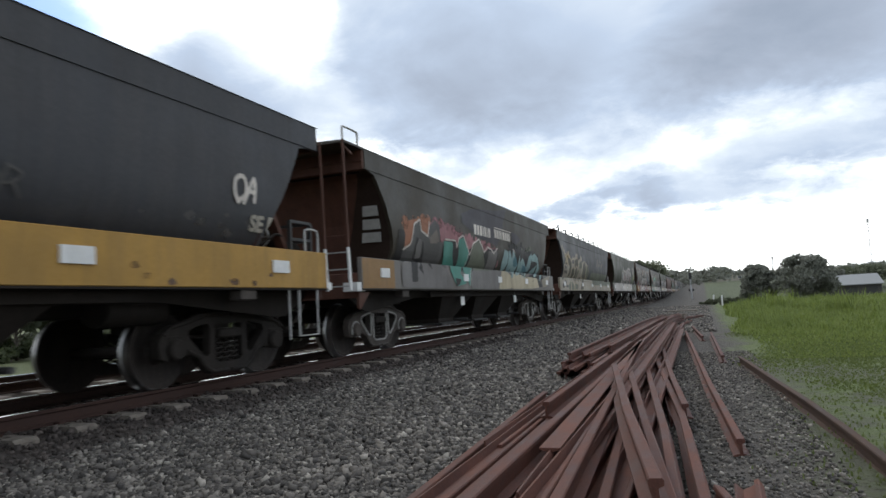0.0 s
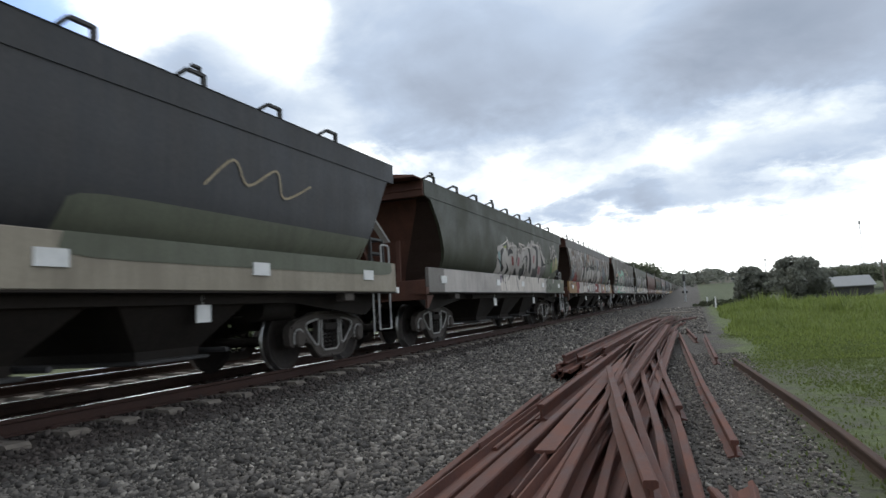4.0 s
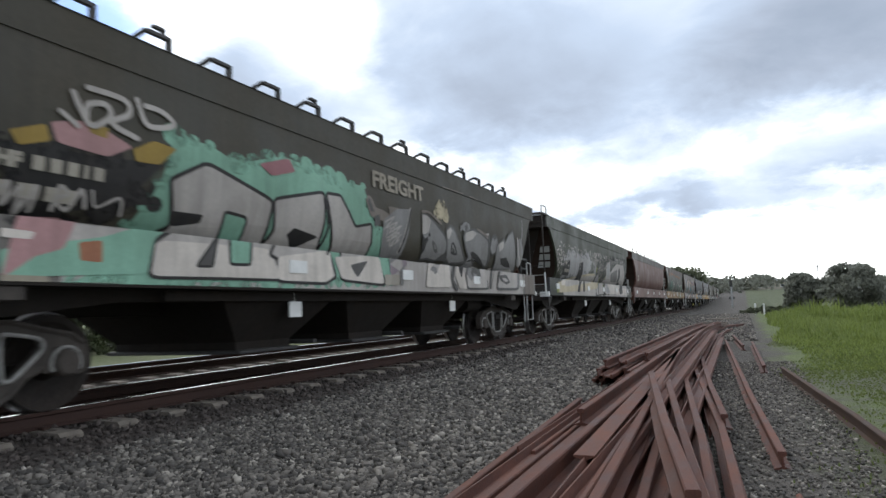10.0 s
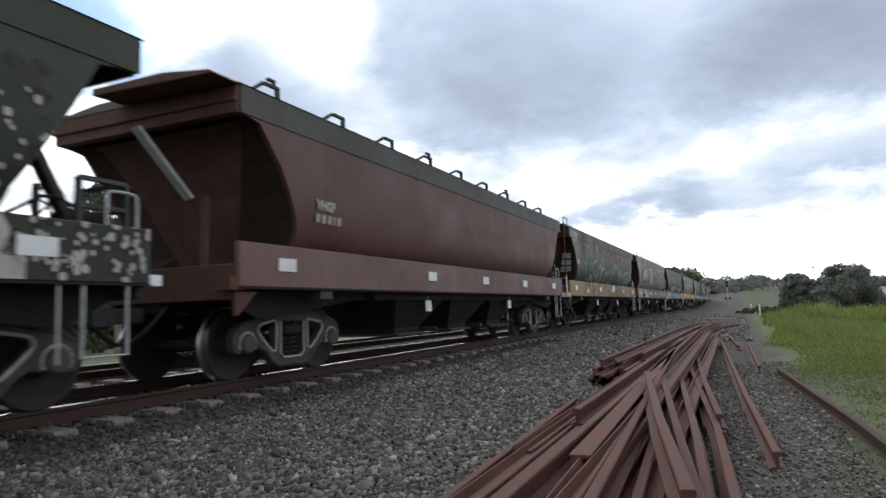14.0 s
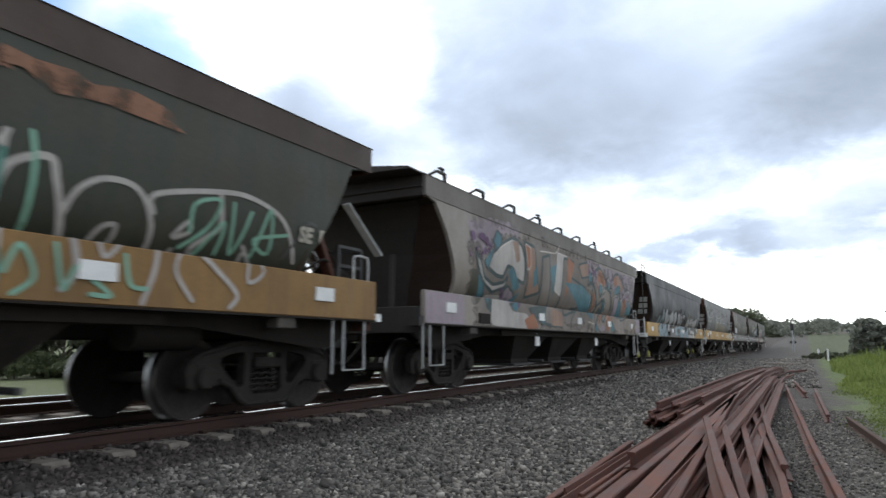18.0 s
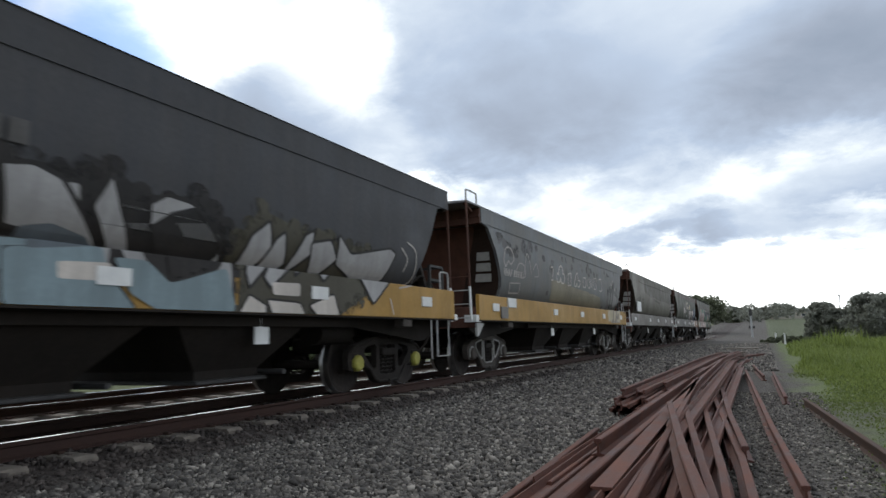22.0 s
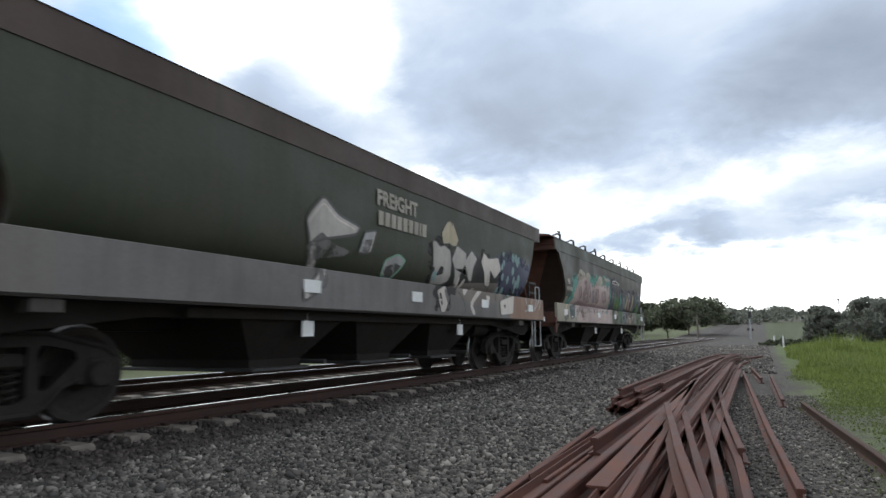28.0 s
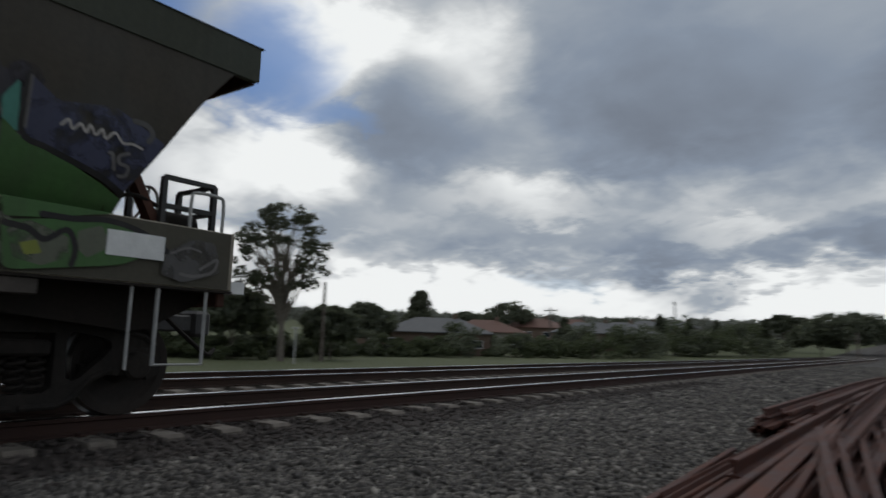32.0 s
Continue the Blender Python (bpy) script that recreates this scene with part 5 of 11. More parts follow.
def dots(w, m, seed, y0, y1, z0, z1, n, r, label="painted dots"):
    rng = random.Random(seed)
    polys = []
    for _ in range(n):
        y, z, k = rng.uniform(y0, y1), rng.uniform(z0, z1), r * rng.uniform(0.5, 1.2)
        polys.append([(y + k * math.cos(a * math.pi / 5), z + 1.2 * k * math.sin(a * math.pi / 5)) for a in range(10)])
    tagged(patched("paint_dots", polys, m, w, label, 0.0215), kind="stuff")


def rounded(outline, soft=0.32):
    """The outline with its corners cut round."""
    out, n = [], len(outline)
    for i, (y, z) in enumerate(outline):
        (a, b), (c, d) = outline[i - 1], outline[(i + 1) % n]
        p, q = (y + soft * (a - y), z + soft * (b - z)), (y + soft * (c - y), z + soft * (d - z))
        for t in (0.0, 0.35, 0.65, 1.0):
            out.append(tuple((1 - t) ** 2 * u + 2 * t * (1 - t) * v + t * t * w for u, v, w in zip(p, (y, z), q)))
    return out


def shape(w, outline, fill, edge, label="painted form in street style", soft=0.24):
    """A closed painted form with a drawn edge, a sprayed fade and a fine light along one side."""
    LAYER[0] += 1
    rng = random.Random(LAYER[0] * 7 + len(outline))
    out = 0.0095 + 0.0002 * LAYER[0]
    tall = max(p[1] for p in outline) - min(p[1] for p in outline)
    ring = rounded(outline, min(soft, 0.12) if len(outline) < 5 else soft)
    ob = patched("painted_form", [ring], fill, w, label, out)
    tagged(patched("form_outline", ribbon(ring + [ring[0]], min(0.04, 0.018 + 0.03 * tall)), edge, ob, "", out + 0.0001), kind="stuff")
    y, z = sum(p[0] for p in outline) / len(outline), sum(p[1] for p in outline) / len(outline)
    if tall > 0.35:
        fade = [(y + 0.78 * (a - y), z + 0.62 * (b - z) - 0.16 * tall) for a, b in ring]
        low = min(p[1] for p in ring) + 0.03
        m = rng.choice((P["grey"], P["taupe"], P["smoke"], P["silver"], P["white"]))
        tagged(patched("form_fade", [[(a, max(b, low)) for a, b in fade]], WORN[m.name], ob, "", out + 0.00005), kind="stuff")
        k = len(ring) // 3
        start = rng.randrange(len(ring))
        light = [(y + 0.86 * (a - y), z + 0.86 * (b - z)) for a, b in (ring + ring)[start:start + k]]
        tagged(patched("form_light", ribbon(light, 0.02), P["white"] if fill is not P["white"] else P["grey"], ob, "", out + 0.00015), kind="stuff")


def flat(w, outline, fill, edge=None, wide=0.0, worn=False, soft=0.13, label="painted form in street style"):
    """A closed painted form, with a drawn edge if one is given."""
    LAYER[0] += 1
    out = 0.0095 + 0.0002 * LAYER[0]
    ring = rounded(outline, soft)
    ob = patched("painted_form", [ring], WORN[fill.name] if worn and fill.name in WORN else fill, w, label, out)
    if ob and edge:
        tagged(patched("form_outline", ribbon(ring + [ring[0]], wide), edge, ob, "", out + 0.0001), kind="stuff")


def stroke(w, points, wide, fill, edge, label="thick painted stroke of street lettering"):
    """A bulging stroke with a blue shadow, a drawn edge, warm shading and a fine light."""
    LAYER[0] += 1
    rng = random.Random(LAYER[0])
    out = 0.0105 + 0.0002 * LAYER[0]
    pts = curve(points, 5)
    ob = patched("painted_stroke", ribbon(pts, wide), fill, w, label, out)
    tagged(patched("stroke_outline", ribbon(pts, wide + 0.10), edge, ob, "", out - 0.00012), kind="stuff")
    tagged(patched("stroke_shadow", ribbon([(y + 0.10, z - 0.09) for y, z in pts], wide + 0.07), P["blue"], ob, "", 0.0068 + 0.0003 * (LAYER[0] % 5)), kind="stuff")
    tagged(patched("stroke_glow", ribbon(pts, wide + 0.30), WORN[P["silver"].name], ob, "", 0.0050 + 0.0003 * (LAYER[0] % 5)), kind="stuff")
    for _ in range(3):
        a = rng.randrange(max(1, len(pts) - 4))
        run = [(y + 0.05 * wide, z - 0.14 * wide) for y, z in pts[a:a + 5]]
        m = rng.choice((P["orange"], P["clay"], P["blue"], P["taupe"]))
        tagged(patched("stroke_shading", ribbon(run, wide * rng.uniform(0.35, 0.6), 0.6), WORN[m.name], ob, "", out + 0.0001), kind="stuff")
    tagged(patched("stroke_light", ribbon([(y - 0.28 * wide, z + 0.3 * wide) for y, z in pts[: max(2, 2 * len(pts) // 3)]], 0.022), P["white"], ob, "", out + 0.00018), kind="stuff")


def tag_line(w, points, wide, m, straight=False, label="hand-drawn sprayed line"):
    """One sprayed line of a tag, with a soft edge."""
    LAYER[0] += 1
    pts = points if straight else curve(points, 5)
    ob = patched("tag_line", ribbon(pts, wide), m, w, label, 0.0105 + 0.0002 * LAYER[0])
    if ob:
        tagged(ob, label, kind="stuff")


def backing(w, outline, m, label="sprayed ground coat behind the lettering"):
    LAYER[0] += 1
    ob = patched("paint_ground", [list(outline)], m, w, label, 0.0032 + 0.0001 * LAYER[0])
    soft = []
    rng = random.Random(LAYER[0])
    loop = list(outline) + [outline[0]]
    for (a, b), (c, d) in zip(loop, loop[1:]):
        n = max(1, int(math.hypot(c - a, d - b) / 0.25))
        for i in range(n):
            y, z, r = a + (c - a) * i / n, b + (d - b) * i / n, rng.uniform(0.08, 0.2)
            soft.append([(y + r * math.cos(q * math.pi / 5), z + 0.8 * r * math.sin(q * math.pi / 5)) for q in range(10)])
    tagged(patched("paint_overspray", soft, WORN[m.name], ob, "", 0.00325 + 0.0001 * LAYER[0]), kind="stuff")


def build_train():
    code = "white stencilled number as plain bars"
    four, five = (0.11, 0.11, 0.11, 0.11), (0.11, 0.11, 0.11, 0.05, 0.11)
    # 0: navy with a yellow sole
    w = make_wagon(0, "A", "navy grey hopper wagon with an ochre yellow sole", NAVY, YELLOW, RUST_END, NAVY, hoops=0)
    word(w, "SE", 14.92, 2.02, 0.22, P["stencil"], "white stencilled letters")
    bars(w, 15.3, 2.02, 0.22, (0.12, 0.12), P["stencil"], code)
    scrawl(w, 3, 14.5, 2.4, 0.34, 2, P["white"], 0.06)
    scrawl(w, 4, 9.5, 2.05, 0.24, 12, P["smoke"], 0.03)
    splash(w, 2, 3, 15, 1.85, 2.2, 22, 0.06, P["smoke"])
    splash(w, 6, 1, 16, 1.26, 1.5, 24, 0.05, P["brown"])
    # 1: black letters, then pale blue spikes
    w = make_wagon(1, "A", "dark olive hopper wagon with teal and black painted lettering", OLIVE_BLACK, MID_GREY, RUST_END, OLIVE_BLACK, hoops=0, dusty=True)
    sole_paint(w, OCHRE, 0.02, 1.4)
    backing(w, ((3.43, 2.76), (4.17, 2.80), (5.17, 2.71), (6.59, 2.57), (8.94, 2.43), (9.07, 2.02), (6.43, 1.95), (4.39, 2.37), (3.44, 2.44)), P["rose"])
    backing(w, ((1.94, 2.31), (2.09, 2.63), (2.53, 2.75), (3.35, 2.79), (3.45, 2.37), (2.39, 2.13), (2.04, 2.06)), P["orange"])
    flat(w, ((1.76, 2.47), (2.07, 2.46), (2.18, 1.85), (1.74, 1.76)), P["black"])
    flat(w, ((8.93, 2.54), (10.20, 3.82), (9.03, 3.65), (6.65, 3.44), (5.73, 3.21), (5.70, 2.96), (7.28, 2.66)), P["navy"])
    flat(w, ((2.10, 1.89), (2.07, 2.04), (2.41, 2.18), (2.52, 2.61), (2.63, 2.68), (2.84, 2.75), (2.94, 2.51), (3.40, 2.42), (3.43, 2.66), (3.78, 2.86), (4.07, 2.74), (4.16, 2.00), (4.32, 1.71), (3.63, 1.82), (2.78, 1.82), (2.08, 1.81)), P["smoke"])
    flat(w, ((1.74, 1.73), (2.77, 1.83), (3.68, 1.88), (4.32, 1.71), (4.85, 1.26), (1.74, 1.25)), P["grey"])
    flat(w, ((2.66, 1.89), (2.65, 2.17), (2.69, 2.37), (3.10, 2.29), (3.23, 1.94), (3.44, 1.66), (3.06, 1.83)), P["black"])
    flat(w, ((2.24, 1.85), (2.58, 1.80), (2.57, 1.38), (2.25, 1.37)), P["black"])
    flat(w, ((2.78, 1.82), (2.85, 1.71), (2.89, 1.54), (2.64, 1.67)), P["black"])
    flat(w, ((2.72, 2.15), (2.86, 2.36), (3.02, 2.31), (3.08, 1.93), (2.80, 1.90)), P["grey"])
    flat(w, ((3.45, 2.40), (3.88, 2.64), (4.07, 2.36), (3.90, 2.30), (3.50, 2.28)), P["taupe"])
    flat(w, ((3.90, 2.34), (4.34, 2.36), (4.32, 1.71), (4.08, 1.99)), P["smoke"])
    flat(w, ((4.44, 2.41), (5.18, 2.46), (5.27, 2.25), (5.43, 2.51), (5.81, 2.61), (6.33, 2.18), (6.60, 2.46), (7.13, 2.62), (7.64, 2.29), (8.06, 2.43), (9.06, 2.44), (9.00, 1.31), (7.71, 1.29), (4.64, 1.83)), P["black"])
    flat(w, ((4.34, 2.40), (5.00, 2.40), (5.08, 2.04), (5.43, 1.80), (5.35, 1.62), (5.81, 1.38), (5.03, 1.30), (4.64, 1.66), (4.59, 1.82), (4.43, 2.09)), P["teal"])
    flat(w, ((5.40, 2.50), (5.81, 2.59), (6.33, 2.19), (6.09, 1.28), (5.55, 1.71), (5.56, 1.89)), P["teal"])
    flat(w, ((4.95, 1.51), (5.41, 1.48), (5.21, 1.34), (4.99, 1.30)), P["black"])
    flat(w, ((6.47, 2.42), (7.10, 2.59), (7.49, 2.32), (7.97, 1.86), (7.36, 1.24), (6.16, 1.24), (6.46, 2.03)), P["moss"])
    flat(w, ((8.01, 1.86), (8.07, 2.37), (8.54, 2.35), (8.94, 2.43), (8.92, 1.68), (7.74, 1.73)), P["grey"])
    flat(w, ((6.19, 1.73), (9.53, 1.81), (9.00, 1.26), (6.16, 1.25)), P["grey"])
    tag_line(w, ((2.07, 2.06), (2.41, 2.19), (2.48, 2.40), (2.53, 2.63), (2.84, 2.76)), 0.045, P["white"], True)
    tag_line(w, ((2.86, 2.76), (2.94, 2.52), (3.34, 2.43), (3.41, 2.75)), 0.045, P["white"], True)
    tag_line(w, ((4.47, 2.44), (5.18, 2.46), (5.33, 2.30), (5.43, 2.54), (5.77, 2.63), (6.37, 2.16), (6.59, 2.48), (7.10, 2.63), (7.62, 2.29), (7.89, 2.46), (8.27, 2.42), (8.55, 2.31), (8.93, 2.50)), 0.04, P["white"], True)
    tag_line(w, ((6.27, 2.17), (6.08, 1.32)), 0.03, P["silver"])
    flat(w, ((9.73, 2.51), (10.20, 2.44), (10.20, 2.11), (9.79, 1.60), (9.54, 2.05)), P["sky"])
    flat(w, ((10.20, 2.45), (10.20, 2.39), (10.20, 2.00), (10.20, 1.90)), P["sky"])
    flat(w, ((9.20, 1.87), (10.20, 1.70), (10.20, 1.27), (8.76, 1.23)), P["cream"])
    flat(w, ((10.20, 2.25), (10.20, 2.68), (10.20, 2.37), (10.20, 1.67), (10.20, 1.73)), P["sky"])
    backing(w, ((10.24, 2.65), (10.58, 2.77), (11.25, 2.68), (11.88, 2.78), (12.14, 2.63), (13.27, 2.60), (14.31, 2.50), (14.67, 1.68), (10.23, 1.67)), P["black"])
    flat(w, ((10.59, 3.13), (11.40, 3.08), (11.71, 2.94), (11.18, 2.73), (10.64, 2.78)), P["navy"])
    flat(w, ((10.23, 1.75), (11.37, 1.73), (11.92, 1.68), (13.10, 1.68), (13.95, 1.64), (14.07, 1.33), (13.20, 1.28), (10.23, 1.25)), P["cream"])
    flat(w, ((10.25, 2.48), (10.36, 2.52), (10.62, 2.30), (10.81, 2.01), (10.70, 1.93), (10.40, 1.63), (10.23, 1.57)), P["sky"])
    flat(w, ((10.65, 2.23), (10.70, 2.55), (10.98, 2.42), (11.48, 2.10), (11.26, 1.75), (10.75, 1.68), (10.71, 1.94)), P["sky"])
    flat(w, ((10.81, 2.23), (11.05, 2.38), (11.46, 2.10), (11.27, 2.00), (10.92, 2.02)), P["blue"])
    flat(w, ((11.50, 2.08), (11.60, 2.48), (11.71, 2.29), (11.85, 1.94), (11.56, 1.59), (11.58, 1.83)), P["sky"])
    flat(w, ((11.78, 2.25), (12.03, 2.34), (12.62, 2.07), (12.97, 1.89), (12.27, 1.83), (11.84, 1.61), (11.85, 1.94)), P["sky"])
    flat(w, ((12.08, 2.09), (12.60, 2.06), (12.94, 1.90), (12.25, 1.85)), P["blue"])
    flat(w, ((12.66, 2.07), (12.90, 2.42), (13.23, 2.55), (13.38, 2.44), (13.26, 2.07), (13.06, 1.88), (12.76, 1.94)), P["sky"])
    flat(w, ((13.33, 2.44), (13.76, 2.59), (14.26, 2.45), (14.76, 2.00), (14.46, 1.65), (14.16, 1.54), (14.31, 1.97), (14.23, 2.26), (13.79, 2.28), (13.42, 2.27)), P["sky"])
    flat(w, ((13.39, 1.91), (14.10, 2.13), (14.19, 2.29), (14.10, 1.90), (13.47, 1.68), (13.19, 1.74)), P["sky"])
    flat(w, ((14.59, 1.63), (16.08, 1.81), (15.47, 1.39), (14.80, 1.32)), P["drab"])
    flat(w, ((13.76, 1.71), (14.36, 1.54), (14.65, 1.34), (14.07, 1.33)), P["black"])
    flat(w, ((11.97, 1.76), (13.04, 1.84), (12.19, 1.63)), P["taupe"])
    tag_line(w, ((10.25, 2.49), (10.36, 2.54), (10.63, 2.28), (10.70, 2.57), (10.99, 2.44), (11.49, 2.09), (11.61, 2.53), (11.75, 2.20), (12.03, 2.37), (12.65, 2.06), (12.89, 2.43), (13.25, 2.59), (13.42, 2.44)), 0.05, P["black"], True)
    tag_line(w, ((13.33, 1.89), (13.19, 1.68), (13.16, 1.53)), 0.03, P["black"])
    tag_line(w, ((10.69, 2.58), (10.99, 2.45)), 0.03, P["white"])
    flat(w, ((11.55, 2.65), (12.05, 2.68), (11.88, 2.58)), P["moss"], worn=True)
    flat(w, ((12.33, 2.66), (13.16, 2.80), (13.16, 2.65), (12.42, 2.55)), P["moss"], worn=True)
    tag_line(w, ((15.87, 2.84), (15.73, 2.59), (15.96, 2.66)), 0.05, P["stencil"])
    bars(w, 6.66, 2.74, 0.28, (0.2, 0.2, 0.2, 0.1, 0.16, 0.1, 0.2), P["white"], "white company lettering as plain bars", 0.06)
    bars(w, 8.6, 2.78, 0.26, (0.2, 0.2, 0.18, 0.1, 0.18, 0.2, 0.2, 0.08), P["white"], "white company lettering as plain bars", 0.06)
    bars(w, 8.6, 3.08, 0.03, (1.95,), P["white"], "white line over the lettering")
    # 2: olive letters outlined in pale sand
    w = make_wagon(2, "B", "slate green hopper wagon with pale outlined lettering", SLATE, P["drab"], RUST_END, SLATE, dusty=True)
    sole_paint(w, P["drab"], 0.05, 16.7)
    flat(w, ((1.25, 2.43), (2.62, 2.37), (2.65, 1.81), (1.43, 1.85)), P["stone"])
    flat(w, ((0.33, 1.69), (2.39, 1.73), (2.44, 1.22), (0.33, 1.23)), P["stone"])
    backing(w, ((1.68, 2.84), (2.43, 2.95), (3.02, 2.66), (2.25, 2.35), (1.76, 2.57)), P["sand"])
    backing(w, ((2.91, 2.68), (4.84, 2.95), (4.91, 2.72), (6.09, 2.99), (6.19, 2.63), (7.77, 2.62), (8.00, 1.63), (2.37, 1.69)), P["stone"])
    flat(w, ((2.37, 1.72), (7.87, 1.65), (7.83, 1.24), (2.35, 1.22)), P["stone"])
    flat(w, ((9.17, 2.25), (16.48, 2.23), (16.56, 1.54), (8.95, 1.54)), P["moss"])
    flat(w, ((0.91, 1.69), (1.46, 1.66), (1.42, 1.53), (0.97, 1.55)), P["smoke"])
    flat(w, ((1.24, 1.47), (2.00, 1.45), (1.88, 1.36), (1.24, 1.36)), P["smoke"])
    flat(w, ((0.46, 1.52), (0.88, 1.54), (0.87, 1.35), (0.46, 1.35)), P["black"])
    flat(w, ((0.51, 1.81), (0.91, 1.82), (0.66, 1.71), (0.33, 1.70)), P["smoke"])
    flat(w, ((2.23, 2.77), (2.73, 2.74), (3.09, 2.56), (3.16, 2.28), (3.04, 1.96), (2.61, 1.84), (2.64, 2.37), (2.24, 2.45)), P["olive"], P["sand"], 0.035)
    flat(w, ((3.22, 2.11), (3.34, 2.27), (3.61, 2.34), (3.93, 2.26), (4.07, 2.04), (3.72, 1.73), (3.52, 1.52), (3.43, 1.74), (3.40, 1.91)), P["olive"], P["sand"], 0.035)
    flat(w, ((4.00, 2.72), (4.83, 2.86), (5.02, 2.50), (4.72, 2.38), (4.39, 2.44), (4.13, 2.29), (4.01, 2.39)), P["olive"], P["sand"], 0.035)
    flat(w, ((4.24, 1.86), (4.14, 2.23), (4.40, 2.39), (4.73, 2.34), (4.80, 2.06), (4.50, 1.62), (4.10, 1.73)), P["olive"], P["sand"], 0.035)
    flat(w, ((5.23, 2.63), (6.03, 2.78), (6.05, 2.38), (5.34, 2.30)), P["moss"], P["sand"], 0.03)
    flat(w, ((6.29, 1.98), (6.34, 2.55), (6.76, 2.76), (7.20, 2.67), (7.37, 2.26), (7.51, 1.83), (6.50, 1.88)), P["olive"], P["sand"], 0.035)
    flat(w, ((5.61, 1.81), (5.91, 1.96), (6.26, 1.92), (6.07, 1.62), (5.92, 1.26), (5.05, 1.25)), P["olive"], P["sand"], 0.035)
    flat(w, ((3.58, 1.57), (4.41, 1.53), (4.17, 1.25), (3.48, 1.27)), P["moss"], P["sand"], 0.03)
    flat(w, ((2.63, 1.68), (3.28, 1.49), (3.48, 1.24), (2.56, 1.24)), P["moss"], P["sand"], 0.035)
    flat(w, ((1.92, 1.50), (2.33, 1.70), (2.47, 1.32), (2.19, 1.21), (1.85, 1.27)), P["moss"], P["sand"], 0.035)
    flat(w, ((7.48, 2.48), (8.02, 2.58), (8.38, 2.09), (8.11, 1.85), (7.55, 2.04)), P["moss"], P["sand"], 0.03)
    flat(w, ((3.20, 2.67), (3.74, 2.74), (3.82, 2.51), (3.27, 2.49)), P["smoke"], P["sand"], 0.025)
    flat(w, ((4.89, 2.28), (5.21, 2.27), (4.98, 1.75), (4.62, 1.68)), P["moss"], P["sand"], 0.03)
    tag_line(w, ((7.44, 1.72), (7.84, 1.35)), 0.03, P["sand"])
    flat(w, ((1.88, 2.83), (2.32, 2.86), (2.51, 2.77), (2.16, 2.64)), P["gold"], worn=True)
    tag_line(w, ((0.90, 3.19), (1.00, 3.10), (1.06, 3.30)), 0.04, P["sand"])
    tag_line(w, ((1.12, 3.01), (1.24, 3.14), (1.27, 3.05), (1.16, 2.96)), 0.04, P["sand"])
    tag_line(w, ((1.27, 2.87), (1.38, 3.08), (1.41, 2.93), (1.52, 2.90)), 0.04, P["sand"])
    tag_line(w, ((1.41, 2.74), (1.58, 2.91), (1.56, 2.75)), 0.04, P["sand"])
    tag_line(w, ((11.09, 2.58), (11.68, 3.00), (11.98, 2.69), (12.67, 3.01), (12.85, 2.62), (13.60, 2.91)), 0.035, P["sand"])
    word(w, "VHAF", 1.42, 2.21, 0.15, P["black"], "stencilled letters")
    bars(w, 1.52, 2.01, 0.14, (0.11, 0.11, 0.11, 0.11), P["black"], code)
    # 3: large silver letters
    w = make_wagon(3, "B", "bottle green hopper wagon with large silver painted letters", BOTTLE, MID_GREY, RUST_END, BOTTLE, dusty=True)
    sole_paint(w, P["moss"], 12.8, 16.7)
    sole_paint(w, P["silver"], 1.0, 12.8)
    backing(w, ((6.03, 2.35), (6.17, 2.58), (6.73, 2.71), (7.11, 2.65), (7.32, 2.80), (8.19, 2.82), (8.66, 2.65), (9.17, 2.79), (10.02, 2.93), (10.88, 3.08), (11.97, 3.14), (12.65, 2.82), (13.25, 2.37), (12.88, 1.34), (6.00, 1.27)), P["silver"])
    flat(w, ((6.00, 1.63), (7.70, 1.83), (9.94, 1.86), (12.47, 1.83), (12.52, 1.26), (6.00, 1.26)), P["white"])
    flat(w, ((6.02, 2.49), (6.25, 2.55), (6.36, 2.28), (6.66, 1.98), (6.40, 2.00), (6.20, 2.22)), P["sky"])
    flat(w, ((6.32, 2.56), (6.62, 2.68), (6.74, 2.61), (6.52, 2.38), (6.60, 2.18), (6.90, 2.04), (6.84, 1.89), (6.61, 1.97), (6.42, 2.21)), P["black"])
    flat(w, ((6.04, 2.26), (6.34, 2.15), (6.64, 1.93), (6.52, 1.82), (6.00, 1.75)), P["silver"])
    flat(w, ((6.15, 1.74), (6.46, 1.87), (6.36, 1.53), (6.25, 1.62)), P["black"])
    flat(w, ((6.98, 2.25), (7.34, 2.11), (7.59, 1.96), (7.38, 1.83), (6.82, 1.57), (7.24, 1.87), (7.28, 2.04)), P["black"])
    flat(w, ((6.68, 2.71), (7.04, 2.78), (7.07, 2.66), (6.85, 2.66)), P["lime"])
    flat(w, ((7.07, 2.77), (7.18, 2.80), (7.17, 2.55), (7.04, 2.64)), P["black"])
    flat(w, ((7.21, 2.61), (7.46, 2.70), (7.82, 2.66), (7.87, 2.55), (7.41, 2.51), (7.37, 2.41), (7.24, 2.45)), P["black"])
    flat(w, ((8.54, 2.89), (8.98, 2.87), (8.52, 2.65), (8.50, 2.37), (8.32, 2.15), (8.43, 2.65)), P["black"])
    flat(w, ((8.32, 2.09), (8.74, 1.86), (8.46, 1.64), (8.28, 1.74), (8.25, 2.02)), P["black"])
    flat(w, ((9.28, 2.18), (9.49, 2.31), (9.72, 1.87), (9.24, 1.71), (9.10, 1.52), (9.38, 1.92)), P["black"])
    flat(w, ((9.73, 2.63), (10.01, 2.54), (9.86, 1.53), (9.86, 1.95), (9.88, 2.26)), P["black"])
